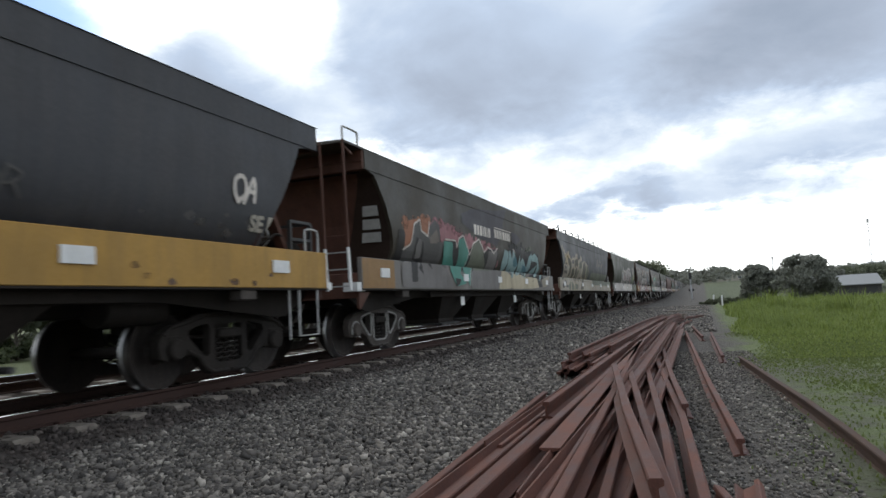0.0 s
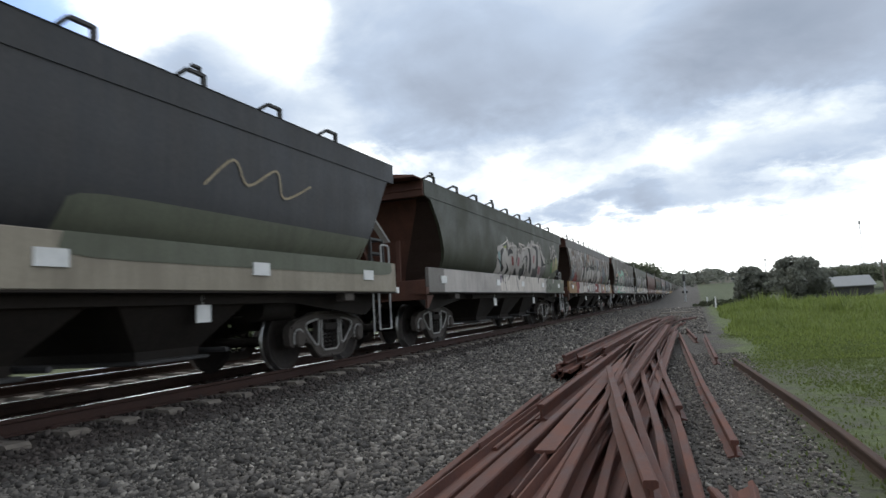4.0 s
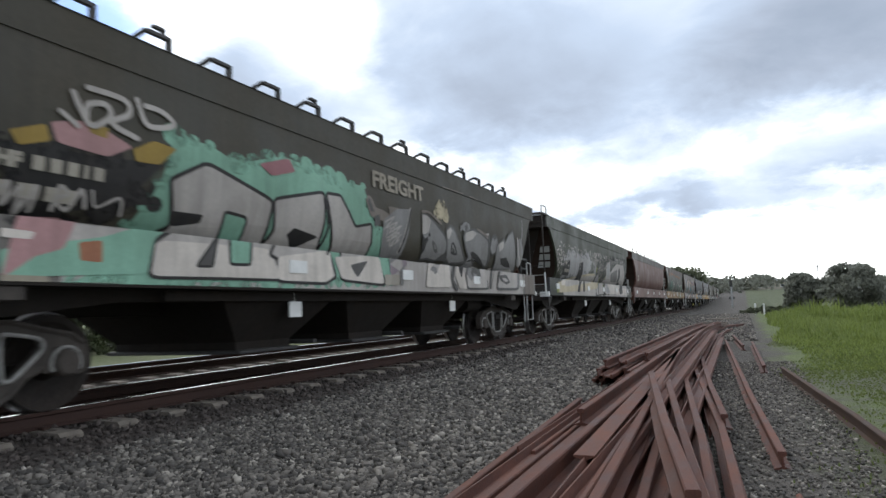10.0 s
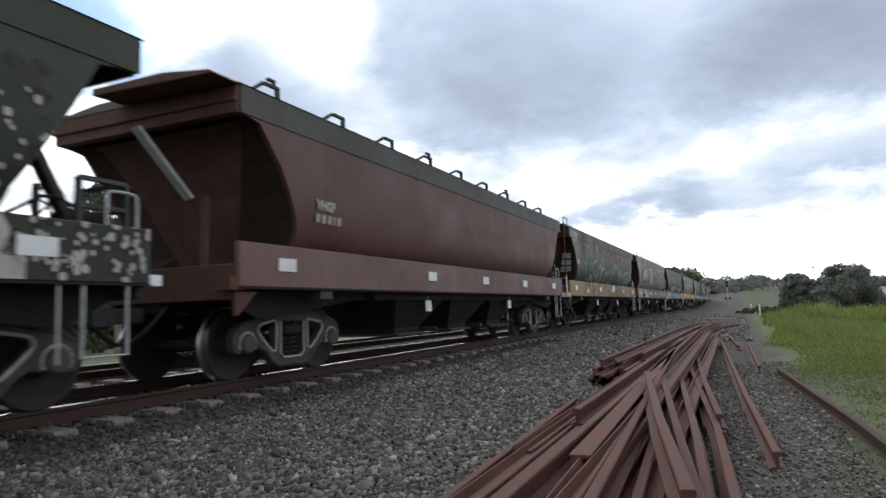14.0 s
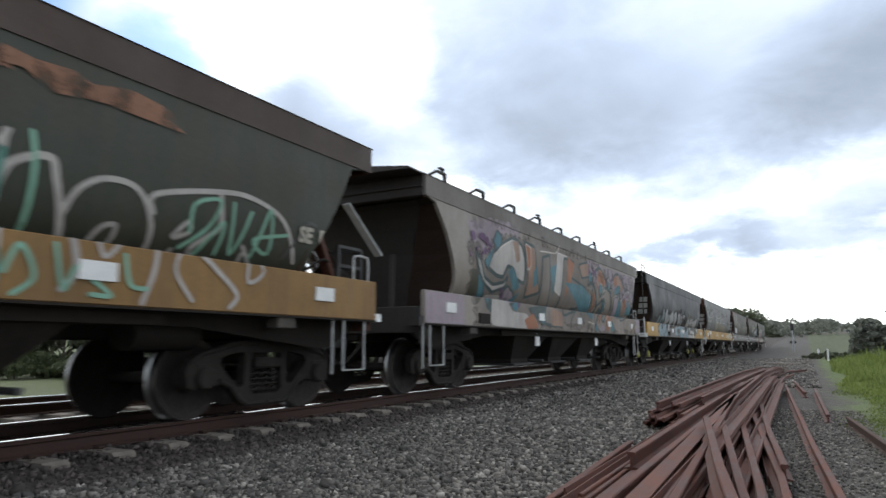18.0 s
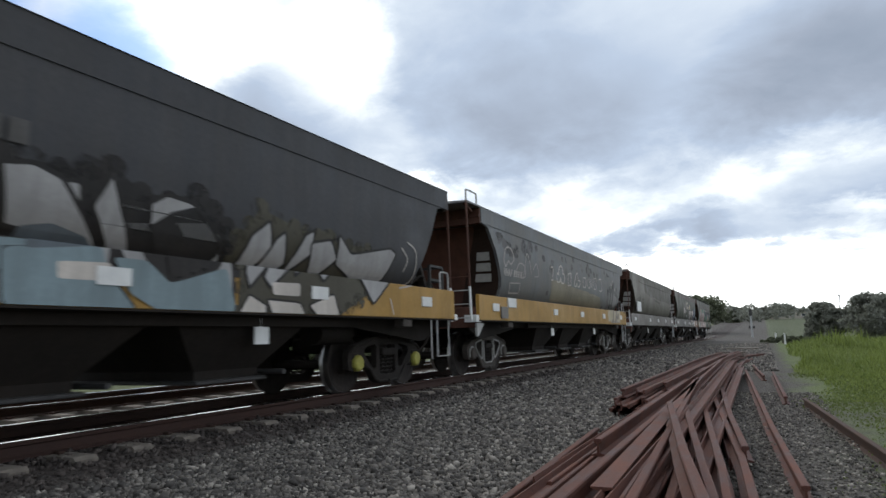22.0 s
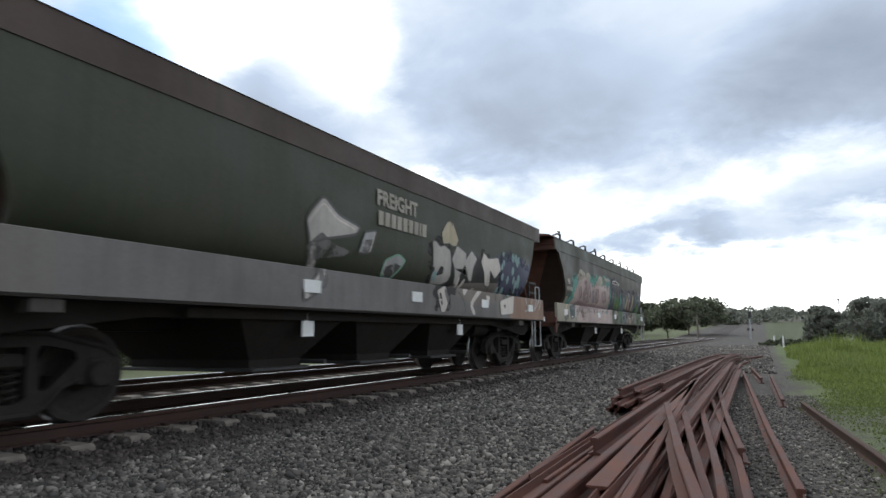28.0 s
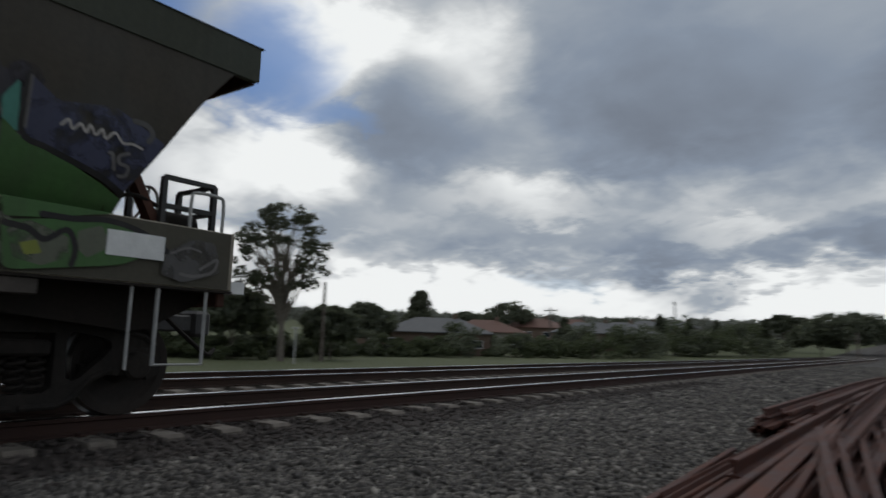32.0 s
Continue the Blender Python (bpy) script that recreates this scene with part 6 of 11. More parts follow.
    flat(w, ((10.01, 2.91), (10.39, 2.88), (10.67, 2.24), (10.65, 1.92), (10.30, 2.04), (10.27, 2.63)), P["black"])
    flat(w, ((10.89, 2.95), (11.52, 3.07), (11.77, 2.90), (11.78, 1.99), (11.36, 1.49), (11.42, 2.24), (11.43, 2.87)), P["black"])
    flat(w, ((8.92, 2.09), (9.35, 2.10), (9.43, 1.85), (9.00, 1.89)), P["smoke"])
    flat(w, ((10.90, 2.15), (11.75, 2.16), (11.96, 1.82), (11.08, 1.83)), P["smoke"])
    flat(w, ((12.21, 2.84), (12.77, 2.43), (13.25, 2.37), (12.43, 2.25)), P["black"])
    flat(w, ((12.23, 2.26), (13.26, 2.29), (12.72, 1.74), (12.50, 1.80)), P["grey"])
    flat(w, ((7.68, 2.45), (7.96, 2.44), (8.08, 2.13), (7.84, 2.17)), P["red"])
    flat(w, ((8.54, 2.46), (8.82, 2.45), (8.81, 2.14), (8.54, 2.18)), P["rose"])
    flat(w, ((10.85, 2.62), (11.16, 2.67), (11.10, 2.34), (10.89, 2.36)), P["rose"])
    flat(w, ((11.77, 2.27), (12.23, 2.26), (12.22, 1.93), (11.87, 2.00)), P["rose"])
    tag_line(w, ((6.04, 2.30), (6.30, 2.20), (6.60, 2.11), (6.68, 1.98)), 0.05, P["black"])
    tag_line(w, ((7.93, 1.94), (8.13, 1.49), (8.30, 1.31)), 0.04, P["black"])
    tag_line(w, ((6.62, 1.93), (6.58, 1.54), (6.70, 1.29)), 0.04, P["black"])
    tag_line(w, ((9.19, 2.33), (9.63, 2.54), (9.78, 2.25), (10.13, 1.97)), 0.04, P["black"])
    tag_line(w, ((6.55, 2.66), (6.60, 2.77), (7.21, 2.95), (7.36, 2.76), (8.19, 2.86), (8.64, 2.69), (8.82, 2.96), (9.52, 2.92)), 0.045, P["white"], True)
    tag_line(w, ((7.05, 3.03), (7.21, 2.85)), 0.04, P["white"])
    tag_line(w, ((7.22, 3.01), (7.36, 2.77)), 0.04, P["white"])
    tag_line(w, ((8.84, 2.92), (9.29, 2.79), (10.01, 2.91), (10.56, 2.88), (10.88, 3.09), (12.05, 3.06), (12.76, 2.47)), 0.04, P["white"], True)
    flat(w, ((8.69, 1.64), (8.74, 1.42), (8.59, 1.50)), P["white"])
    flat(w, ((6.00, 1.75), (6.15, 1.76), (6.10, 1.56), (6.00, 1.51)), P["violet"])
    backing(w, ((13.23, 2.50), (16.38, 2.64), (16.75, 1.63), (13.06, 1.43)), P["moss"])
    flat(w, ((14.18, 2.46), (14.49, 2.57), (14.53, 2.10), (14.24, 2.01)), P["green"])
    flat(w, ((14.54, 2.07), (14.51, 2.45), (14.67, 2.67), (14.87, 2.70), (14.99, 2.51), (15.04, 2.11)), P["pear"], P["moss"], 0.04, soft=0.4)
    flat(w, ((15.04, 2.11), (15.02, 2.55), (15.24, 2.80), (15.54, 2.80), (15.70, 2.59), (15.74, 2.17)), P["pear"], P["moss"], 0.04, soft=0.4)
    flat(w, ((15.22, 2.21), (15.68, 2.25), (15.74, 1.95), (15.33, 1.93)), P["black"])
    flat(w, ((14.58, 2.28), (14.61, 2.55), (14.81, 2.64), (14.94, 2.34)), P["sand"], P["moss"], 0.03, soft=0.4)
    tag_line(w, ((14.70, 2.56), (14.70, 2.20)), 0.03, P["olive"])
    tag_line(w, ((15.10, 2.37), (15.31, 2.46), (15.59, 2.45)), 0.03, P["olive"])
    flat(w, ((14.25, 1.99), (16.09, 2.14), (16.70, 2.20), (16.70, 1.48), (14.17, 1.34)), P["moss"])
    flat(w, ((14.26, 1.93), (14.57, 1.95), (14.44, 1.64), (14.17, 1.60)), P["silver"])
    tag_line(w, ((14.21, 3.15), (14.39, 3.07), (14.42, 2.86), (14.29, 2.71), (14.20, 2.73), (14.21, 3.15)), 0.09, P["silver"])
    tag_line(w, ((14.86, 3.01), (14.66, 2.94), (14.65, 3.17), (14.80, 3.27), (14.87, 3.15), (14.66, 2.94), (14.72, 2.75), (14.92, 2.77)), 0.09, P["silver"])
    tag_line(w, ((15.05, 3.26), (15.09, 2.84), (15.40, 2.83)), 0.09, P["silver"])
    tag_line(w, ((14.99, 3.04), (15.27, 3.09)), 0.09, P["silver"])
    tag_line(w, ((15.50, 3.03), (15.45, 2.85)), 0.07, P["silver"])
    tag_line(w, ((16.36, 2.12), (16.24, 1.65)), 0.04, P["sand"])
    tag_line(w, ((16.54, 2.11), (16.37, 1.66), (16.70, 1.93), (16.70, 1.68)), 0.04, P["sand"])
    tag_line(w, ((16.11, 2.03), (16.08, 1.64), (16.34, 1.93)), 0.035, P["sand"])
    # 4: patchwork
    w = make_wagon(4, "B", "hopper wagon in a patchwork of grey, blue and brown paint", PATCHY, OCHRE, RUST_END, PATCHY_ROOF, cap=CAP_PINK, dusty=True)
    sole_paint(w, P["silver"], 2.8, 10.4)
    sole_paint(w, P["red"], 10.0, 12.6)
    splash(w, 41, 0.9, 15.6, 2.6, 3.42, 30, 0.2, P["brown"])
    splash(w, 42, 0.9, 15.6, 2.3, 3.42, 34, 0.2, P["silver"], out=0.004)
    splash(w, 43, 4.0, 10.0, 2.5, 2.9, 12, 0.16, P["moss"], out=0.0045)
    flat(w, ((4.49, 3.39), (4.82, 3.39), (4.87, 3.07), (4.54, 2.92)), P["brown"], worn=True)
    flat(w, ((4.99, 3.22), (5.38, 3.28), (5.30, 2.83), (4.87, 2.84)), P["brown"], worn=True)
    flat(w, ((6.38, 3.43), (7.04, 3.46), (6.91, 2.99), (6.44, 2.96)), P["clay"], worn=True)
    flat(w, ((6.04, 3.34), (6.29, 3.34), (6.27, 2.86), (6.02, 2.94)), P["olive"], worn=True)
    flat(w, ((5.42, 3.47), (5.63, 3.41), (5.57, 2.84), (5.40, 2.86)), P["steel"], worn=True)
    backing(w, ((4.65, 2.63), (4.99, 2.65), (5.30, 2.75), (5.65, 2.58), (5.91, 2.53), (7.64, 2.80), (8.79, 2.74), (8.85, 1.86), (7.10, 1.82), (4.91, 1.70), (4.70, 2.11)), P["black"])
    flat(w, ((4.20, 2.48), (4.50, 2.66), (4.72, 2.60), (4.76, 2.39), (4.55, 2.13), (4.80, 2.01), (4.93, 1.70), (4.92, 1.26), (4.19, 1.25)), P["silver"], P["black"], 0.05)
    flat(w, ((4.29, 1.91), (4.61, 1.87), (4.61, 1.57), (4.48, 1.45), (4.19, 1.69)), P["brown"])
    flat(w, ((4.57, 2.59), (4.82, 2.67), (4.81, 2.50), (4.63, 2.46)), P["rose"])
    flat(w, ((4.95, 1.67), (5.05, 2.08), (5.24, 2.58), (5.45, 2.75), (5.63, 2.65), (5.87, 2.08), (5.92, 1.58), (5.92, 1.27), (4.97, 1.26)), P["silver"], P["black"], 0.05)
    flat(w, ((5.20, 1.69), (5.41, 2.05), (5.65, 1.88), (5.56, 1.68), (5.38, 1.53), (5.25, 1.58)), P["brown"])
    flat(w, ((5.44, 1.52), (5.77, 1.51), (5.98, 1.33), (5.61, 1.27)), P["red"])
    flat(w, ((5.86, 2.45), (6.75, 2.60), (6.74, 1.28), (6.22, 1.27), (6.30, 1.82), (6.02, 1.92)), P["silver"], P["black"], 0.05)
    flat(w, ((6.82, 2.58), (7.62, 2.66), (7.69, 2.07), (7.11, 2.01), (7.17, 1.73), (7.87, 1.86), (7.67, 1.29), (6.82, 1.28)), P["silver"], P["black"], 0.05)
    flat(w, ((7.78, 2.61), (8.59, 2.61), (8.71, 2.24), (8.66, 1.93), (8.22, 1.89), (7.92, 1.55), (8.34, 1.28), (7.76, 1.27)), P["silver"], P["black"], 0.05)
    flat(w, ((6.24, 1.92), (6.23, 1.72), (6.25, 1.34), (6.15, 1.27)), P["black"])
    flat(w, ((6.32, 2.53), (6.41, 2.47), (6.48, 1.96)), P["black"])
    flat(w, ((7.04, 2.02), (8.09, 2.01), (7.83, 1.76), (7.04, 1.71), (7.45, 1.90)), P["black"])
    flat(w, ((4.19, 1.57), (4.91, 1.62), (4.90, 1.27), (4.19, 1.26)), P["white"])
    flat(w, ((5.00, 1.60), (5.20, 1.61), (5.28, 1.27), (5.00, 1.27)), P["white"])
    flat(w, ((5.62, 1.63), (5.89, 1.59), (5.89, 1.28), (6.06, 1.28)), P["white"])
    flat(w, ((6.31, 1.68), (6.70, 1.70), (6.70, 1.31), (6.34, 1.30)), P["white"])
    flat(w, ((8.64, 1.76), (9.92, 1.92), (9.79, 1.29), (8.41, 1.27)), P["red"])
    flat(w, ((9.67, 2.27), (10.15, 2.22), (9.81, 1.51), (9.62, 1.61)), P["black"])
    flat(w, ((10.10, 2.57), (11.04, 2.75), (11.34, 2.21), (11.12, 1.24), (10.14, 1.23), (10.12, 2.01)), P["silver"], P["black"], 0.04)
    flat(w, ((10.78, 1.97), (11.16, 2.02), (10.95, 1.67), (10.58, 1.59)), P["smoke"])
    flat(w, ((10.12, 3.28), (10.50, 3.29), (10.36, 2.62), (10.00, 2.63)), P["steel"])
    flat(w, ((11.55, 1.92), (12.51, 1.91), (12.19, 1.32), (11.19, 1.28)), P["clay"])
    flat(w, ((12.53, 2.19), (12.60, 2.42), (12.60, 2.16), (12.60, 1.34), (12.54, 1.33)), P["silver"], P["black"], 0.035)
    backing(w, ((12.24, 2.27), (12.52, 2.43), (12.68, 2.10), (12.67, 1.83), (12.22, 1.71)), P["red"])
    backing(w, ((12.50, 3.00), (13.32, 3.01), (13.69, 2.60), (13.36, 2.36), (13.02, 1.92), (12.77, 1.84), (12.54, 2.28)), P["steel"])
    flat(w, ((12.22, 1.71), (12.86, 1.80), (12.54, 1.50), (13.01, 1.30), (12.23, 1.23)), P["pink"])
    flat(w, ((12.86, 1.85), (13.14, 1.89), (13.09, 1.58), (13.25, 1.38), (13.01, 1.35), (12.56, 1.52)), P["gold"])
    flat(w, ((13.16, 1.71), (15.86, 1.86), (15.60, 1.28), (13.28, 1.24)), P["stone"])
    flat(w, ((13.16, 1.83), (13.17, 2.06), (13.35, 2.30), (13.61, 2.47), (13.81, 2.54), (13.93, 2.48), (13.92, 2.25), (13.85, 2.01), (13.76, 1.83), (13.28, 1.60), (13.09, 1.64)), P["steel"], P["black"], 0.07, soft=0.4)
    flat(w, ((13.46, 1.68), (13.71, 2.04), (13.96, 2.32), (14.30, 2.54), (14.47, 2.53), (14.45, 2.29), (14.26, 2.01), (14.09, 1.81), (13.62, 1.62)), P["moss"], P["black"], 0.06, soft=0.4)
    flat(w, ((13.99, 1.73), (14.28, 2.07), (14.58, 2.34), (14.93, 2.53), (15.09, 2.49), (15.09, 2.22), (14.85, 1.97), (14.35, 1.76), (14.08, 1.65)), P["moss"], P["black"], 0.06, soft=0.4)
    flat(w, ((13.22, 1.57), (13.31, 1.75), (13.75, 1.81), (13.69, 1.63), (13.65, 1.38), (13.48, 1.26), (13.30, 1.29)), P["silver"], P["black"], 0.06, soft=0.4)
    flat(w, ((13.62, 1.50), (13.74, 1.76), (14.21, 1.87), (14.18, 1.67), (14.11, 1.40), (13.90, 1.27), (13.69, 1.31)), P["silver"], P["black"], 0.06, soft=0.4)
    flat(w, ((14.12, 1.52), (14.48, 1.83), (14.76, 1.89), (14.72, 1.67), (14.62, 1.38), (14.38, 1.26), (14.16, 1.34)), P["silver"], P["black"], 0.06, soft=0.4)
    flat(w, ((14.62, 1.52), (15.01, 1.83), (15.25, 1.89), (15.19, 1.67), (15.08, 1.40), (14.86, 1.27), (14.66, 1.34)), P["silver"], P["black"], 0.06, soft=0.4)
    flat(w, ((15.43, 1.85), (15.55, 2.01), (15.76, 1.94), (15.50, 1.67), (15.29, 1.63)), P["grey"], P["black"], 0.04)
    flat(w, ((12.83, 3.27), (13.20, 3.33), (13.39, 3.08), (13.13, 2.78), (12.89, 3.00)), P["brown"], worn=True)
    flat(w, ((13.90, 3.35), (14.31, 3.41), (14.37, 2.95), (14.04, 2.94)), P["brown"], worn=True)
    flat(w, ((14.95, 3.37), (15.70, 3.40), (15.55, 2.90), (15.02, 2.95)), P["brown"], worn=True)
    tag_line(w, ((15.96, 1.56), (16.02, 1.36), (16.21, 1.49)), 0.03, P["smoke"])
    word(w, "VHGF", 1.28, 2.5, 0.15, P["smoke"], "stencilled letters")
    bars(w, 1.82, 2.5, 0.15, four, P["smoke"], code)
    scrawl(w, 38, 0.25, 1.5, 0.2, 5, P["black"], 0.025)
    backing(w, ((1.35, 2.39), (1.83, 2.33), (2.06, 2.02), (1.93, 1.87), (1.24, 1.81)), P["steel"])
    backing(w, ((2.21, 2.19), (2.57, 2.23), (2.99, 1.91), (2.68, 1.27), (2.16, 1.30), (1.99, 1.73)), P["red"])
    # 5
    w = make_wagon(5, "B", "freight green hopper wagon with mint and white lettering", FREIGHT_GREEN, MID_GREY, RUST_END, FREIGHT_GREEN, dusty=True, hoops=16)
    sole_paint(w, P["silver"], 2.4, 15.6)
    backing(w, ((2.52, 1.23), (3.08, 1.59), (3.52, 2.38), (3.68, 2.92), (4.19, 2.92), (4.63, 2.79), (5.49, 3.06), (6.27, 3.03), (6.85, 2.96), (7.50, 2.98), (7.85, 2.44), (8.31, 2.09), (8.30, 1.38), (3.31, 1.25)), P["mint"])
    flat(w, ((1.88, 1.50), (2.80, 1.68), (3.54, 1.95), (3.33, 1.34), (1.89, 1.26)), P["mint"])
    backing(w, ((1.88, 2.44), (2.93, 2.50), (3.56, 2.57), (3.28, 2.28), (3.47, 2.11), (2.02, 1.81)), P["black"])
    flat(w, ((1.94, 2.55), (2.25, 2.68), (2.30, 2.53), (2.02, 2.43)), P["gold"])
    flat(w, ((2.29, 2.71), (2.68, 2.82), (3.15, 2.66), (2.87, 2.50), (2.36, 2.53)), P["pink"])
    flat(w, ((2.62, 2.82), (2.87, 2.79), (2.85, 2.68), (2.68, 2.70)), P["gold"])
    flat(w, ((3.15, 2.64), (3.40, 2.79), (3.70, 2.76), (3.48, 2.54), (3.19, 2.52)), P["gold"])
    flat(w, ((2.01, 1.82), (2.55, 1.86), (2.42, 1.54), (2.16, 1.45), (1.89, 1.24)), P["pink"])
    flat(w, ((2.56, 1.61), (2.80, 1.65), (2.80, 1.43), (2.58, 1.44)), P["orange"])
    flat(w, ((1.88, 1.68), (2.16, 1.67), (2.13, 1.60), (1.88, 1.60)), P["white"])
    flat(w, ((1.89, 1.28), (2.29, 1.28), (2.29, 1.20), (1.89, 1.20)), P["drab"])
    flat(w, ((5.01, 2.86), (5.61, 3.06), (5.74, 2.89), (5.26, 2.74)), P["rose"])
    flat(w, ((3.63, 2.41), (4.14, 2.70), (5.30, 2.41), (5.26, 2.05), (5.24, 1.75), (5.43, 1.34), (4.32, 1.33), (3.33, 1.31), (3.42, 1.71), (3.74, 1.91)), P["silver"], P["black"], 0.05)
    flat(w, ((3.42, 1.71), (5.16, 1.75), (5.41, 1.35), (4.32, 1.34), (3.35, 1.32)), P["white"])
    flat(w, ((4.47, 2.16), (4.86, 2.13), (4.82, 1.51), (4.47, 1.50)), P["mint"], P["black"], 0.04)
    flat(w, ((4.28, 1.84), (4.20, 1.46), (3.95, 1.45)), P["smoke"], P["black"], 0.03)
    flat(w, ((3.70, 2.07), (4.15, 2.08), (4.13, 1.98), (3.76, 1.90)), P["black"])
    flat(w, ((5.31, 2.44), (6.41, 2.71), (6.47, 2.27), (6.42, 1.94), (6.65, 1.42), (6.39, 1.31), (5.32, 1.32), (5.58, 1.54), (5.17, 1.66), (5.39, 2.01)), P["silver"], P["black"], 0.05)
    flat(w, ((5.67, 1.99), (5.80, 2.10), (6.38, 2.02), (5.86, 1.80)), P["black"])
    flat(w, ((5.33, 1.65), (6.49, 1.82), (6.59, 1.42), (6.38, 1.33), (5.34, 1.33)), P["white"])
    flat(w, ((6.46, 2.70), (6.84, 2.72), (7.29, 2.27), (7.76, 2.37), (7.84, 2.06), (7.80, 1.86), (8.11, 1.32), (6.77, 1.38), (6.77, 1.87)), P["silver"], P["black"], 0.05)
    flat(w, ((6.60, 1.73), (7.91, 1.82), (8.07, 1.34), (6.80, 1.39)), P["white"])
    flat(w, ((7.02, 1.62), (7.55, 1.72), (7.24, 1.42)), P["smoke"])
    tag_line(w, ((6.41, 2.66), (6.57, 2.21), (6.43, 1.76)), 0.05, P["black"])
    flat(w, ((8.24, 2.19), (8.79, 2.45), (8.90, 1.71), (8.27, 1.48)), P["lilac"])
    flat(w, ((7.56, 2.77), (7.66, 2.86), (7.79, 2.78), (7.87, 2.67), (8.13, 2.65), (8.31, 2.61), (8.34, 2.44), (7.97, 2.47), (7.71, 2.50)), P["taupe"])
    flat(w, ((7.61, 2.75), (7.69, 2.81), (7.83, 2.59), (7.73, 2.57)), P["smoke"])
    flat(w, ((8.31, 2.75), (8.70, 2.76), (8.78, 2.61), (8.33, 2.60)), P["taupe"])
    flat(w, ((7.84, 2.51), (8.00, 2.57), (8.04, 2.39), (7.86, 2.33)), P["smoke"])
    flat(w, ((8.14, 2.48), (8.60, 2.74), (9.12, 2.80), (9.05, 2.29), (8.90, 1.83), (8.28, 1.70), (8.15, 2.11)), P["cloudy"])
    tag_line(w, ((8.19, 2.45), (8.50, 2.58), (8.24, 2.36), (8.61, 2.49), (8.35, 2.27), (8.76, 2.44), (8.33, 2.13), (8.64, 2.24), (8.45, 2.04), (8.75, 2.18)), 0.025, P["silver"])
    tag_line(w, ((8.41, 2.52), (8.38, 2.34), (8.52, 2.40), (8.50, 2.21), (8.71, 2.32), (8.64, 2.13), (8.78, 2.29)), 0.025, P["silver"])
    tag_line(w, ((8.16, 2.31), (8.31, 2.39), (8.29, 2.18), (8.46, 2.25), (8.41, 2.05)), 0.02, P["silver"])
    tag_line(w, ((9.10, 2.80), (8.95, 2.35), (8.79, 1.95)), 0.05, P["silver"])
    tag_line(w, ((9.12, 2.78), (8.97, 2.34), (8.82, 1.97)), 0.05, P["black"])
    flat(w, ((8.26, 1.70), (8.67, 1.87), (8.71, 1.69), (8.64, 1.58), (8.47, 1.63)), P["silver"])
    flat(w, ((8.07, 1.51), (8.58, 1.52), (8.60, 1.33), (8.08, 1.33)), P["stencil"])
    flat(w, ((8.62, 1.61), (8.79, 1.73), (8.72, 1.32), (8.62, 1.33)), P["cloudy"])
    sole_paint(w, P["taupe"], 15.75, 16.6)
    tag_line(w, ((9.58, 2.82), (9.87, 2.84), (10.13, 2.77), (10.44, 2.67)), 0.05, P["taupe"])
    tag_line(w, ((10.59, 3.48), (11.19, 3.49), (11.66, 3.50)), 0.02, P["taupe"])
    tag_line(w, ((12.01, 3.50), (12.53, 3.48)), 0.02, P["taupe"])
    flat(w, ((10.08, 2.87), (10.12, 2.95), (10.29, 3.10), (10.38, 3.18), (10.48, 3.19), (10.48, 3.11), (10.55, 3.08), (10.57, 3.21), (10.68, 3.14), (10.83, 2.84), (10.75, 2.71), (10.53, 2.74), (10.49, 2.82), (10.41, 2.69), (10.29, 2.74), (10.13, 2.81)), P["cream"], worn=True)
    flat(w, ((9.59, 2.77), (9.82, 2.77), (10.08, 2.69), (10.36, 2.55), (10.60, 2.45), (10.73, 2.33), (10.77, 2.16), (10.70, 2.03), (10.51, 1.96), (10.37, 1.88), (9.98, 1.91), (9.72, 1.86)), P["cloudy"], P["smoke"], 0.05)
    flat(w, ((9.59, 2.76), (9.80, 2.76), (9.97, 2.69), (9.89, 2.45), (9.70, 2.37), (9.61, 2.38)), P["silver"])
    flat(w, ((10.04, 2.27), (10.11, 2.29), (10.28, 2.19), (10.37, 2.08), (10.32, 2.04), (10.21, 2.07), (10.12, 2.16)), P["smoke"])
    flat(w, ((10.15, 2.21), (10.21, 2.22), (10.30, 2.12), (10.24, 2.12)), P["cloudy"])
    flat(w, ((9.61, 2.38), (9.68, 2.35), (9.72, 2.29), (9.85, 2.34), (9.89, 2.29), (9.81, 2.18), (9.80, 2.06), (9.72, 2.00), (9.71, 1.87)), P["black"])
    flat(w, ((9.87, 2.37), (9.90, 2.42), (9.96, 2.43), (9.96, 2.37), (9.92, 2.34)), P["black"])
    flat(w, ((10.47, 1.90), (10.50, 1.97), (10.69, 2.05), (10.80, 1.99), (10.74, 1.91)), P["smoke"])
    flat(w, ((10.69, 2.57), (10.91, 2.68), (11.07, 2.63), (11.28, 2.45), (11.64, 2.13), (11.88, 1.95), (11.56, 1.89), (11.13, 1.87), (11.09, 1.81), (10.99, 1.90), (10.86, 1.94), (10.77, 2.19), (10.72, 2.41)), P["cloudy"], P["smoke"], 0.06)
    flat(w, ((10.71, 2.55), (10.88, 2.63), (10.98, 2.57), (10.83, 2.37), (10.74, 2.41)), P["silver"])
    flat(w, ((10.99, 2.27), (11.06, 2.32), (11.20, 2.22), (11.33, 2.09), (11.15, 2.08), (11.03, 2.10)), P["cloudy"], P["black"], 0.05)
    flat(w, ((11.07, 2.20), (11.13, 2.21), (11.23, 2.10), (11.09, 2.09)), P["black"])
    tag_line(w, ((10.75, 1.98), (10.93, 1.81), (10.85, 1.49), (11.05, 1.31)), 0.13, P["smoke"])
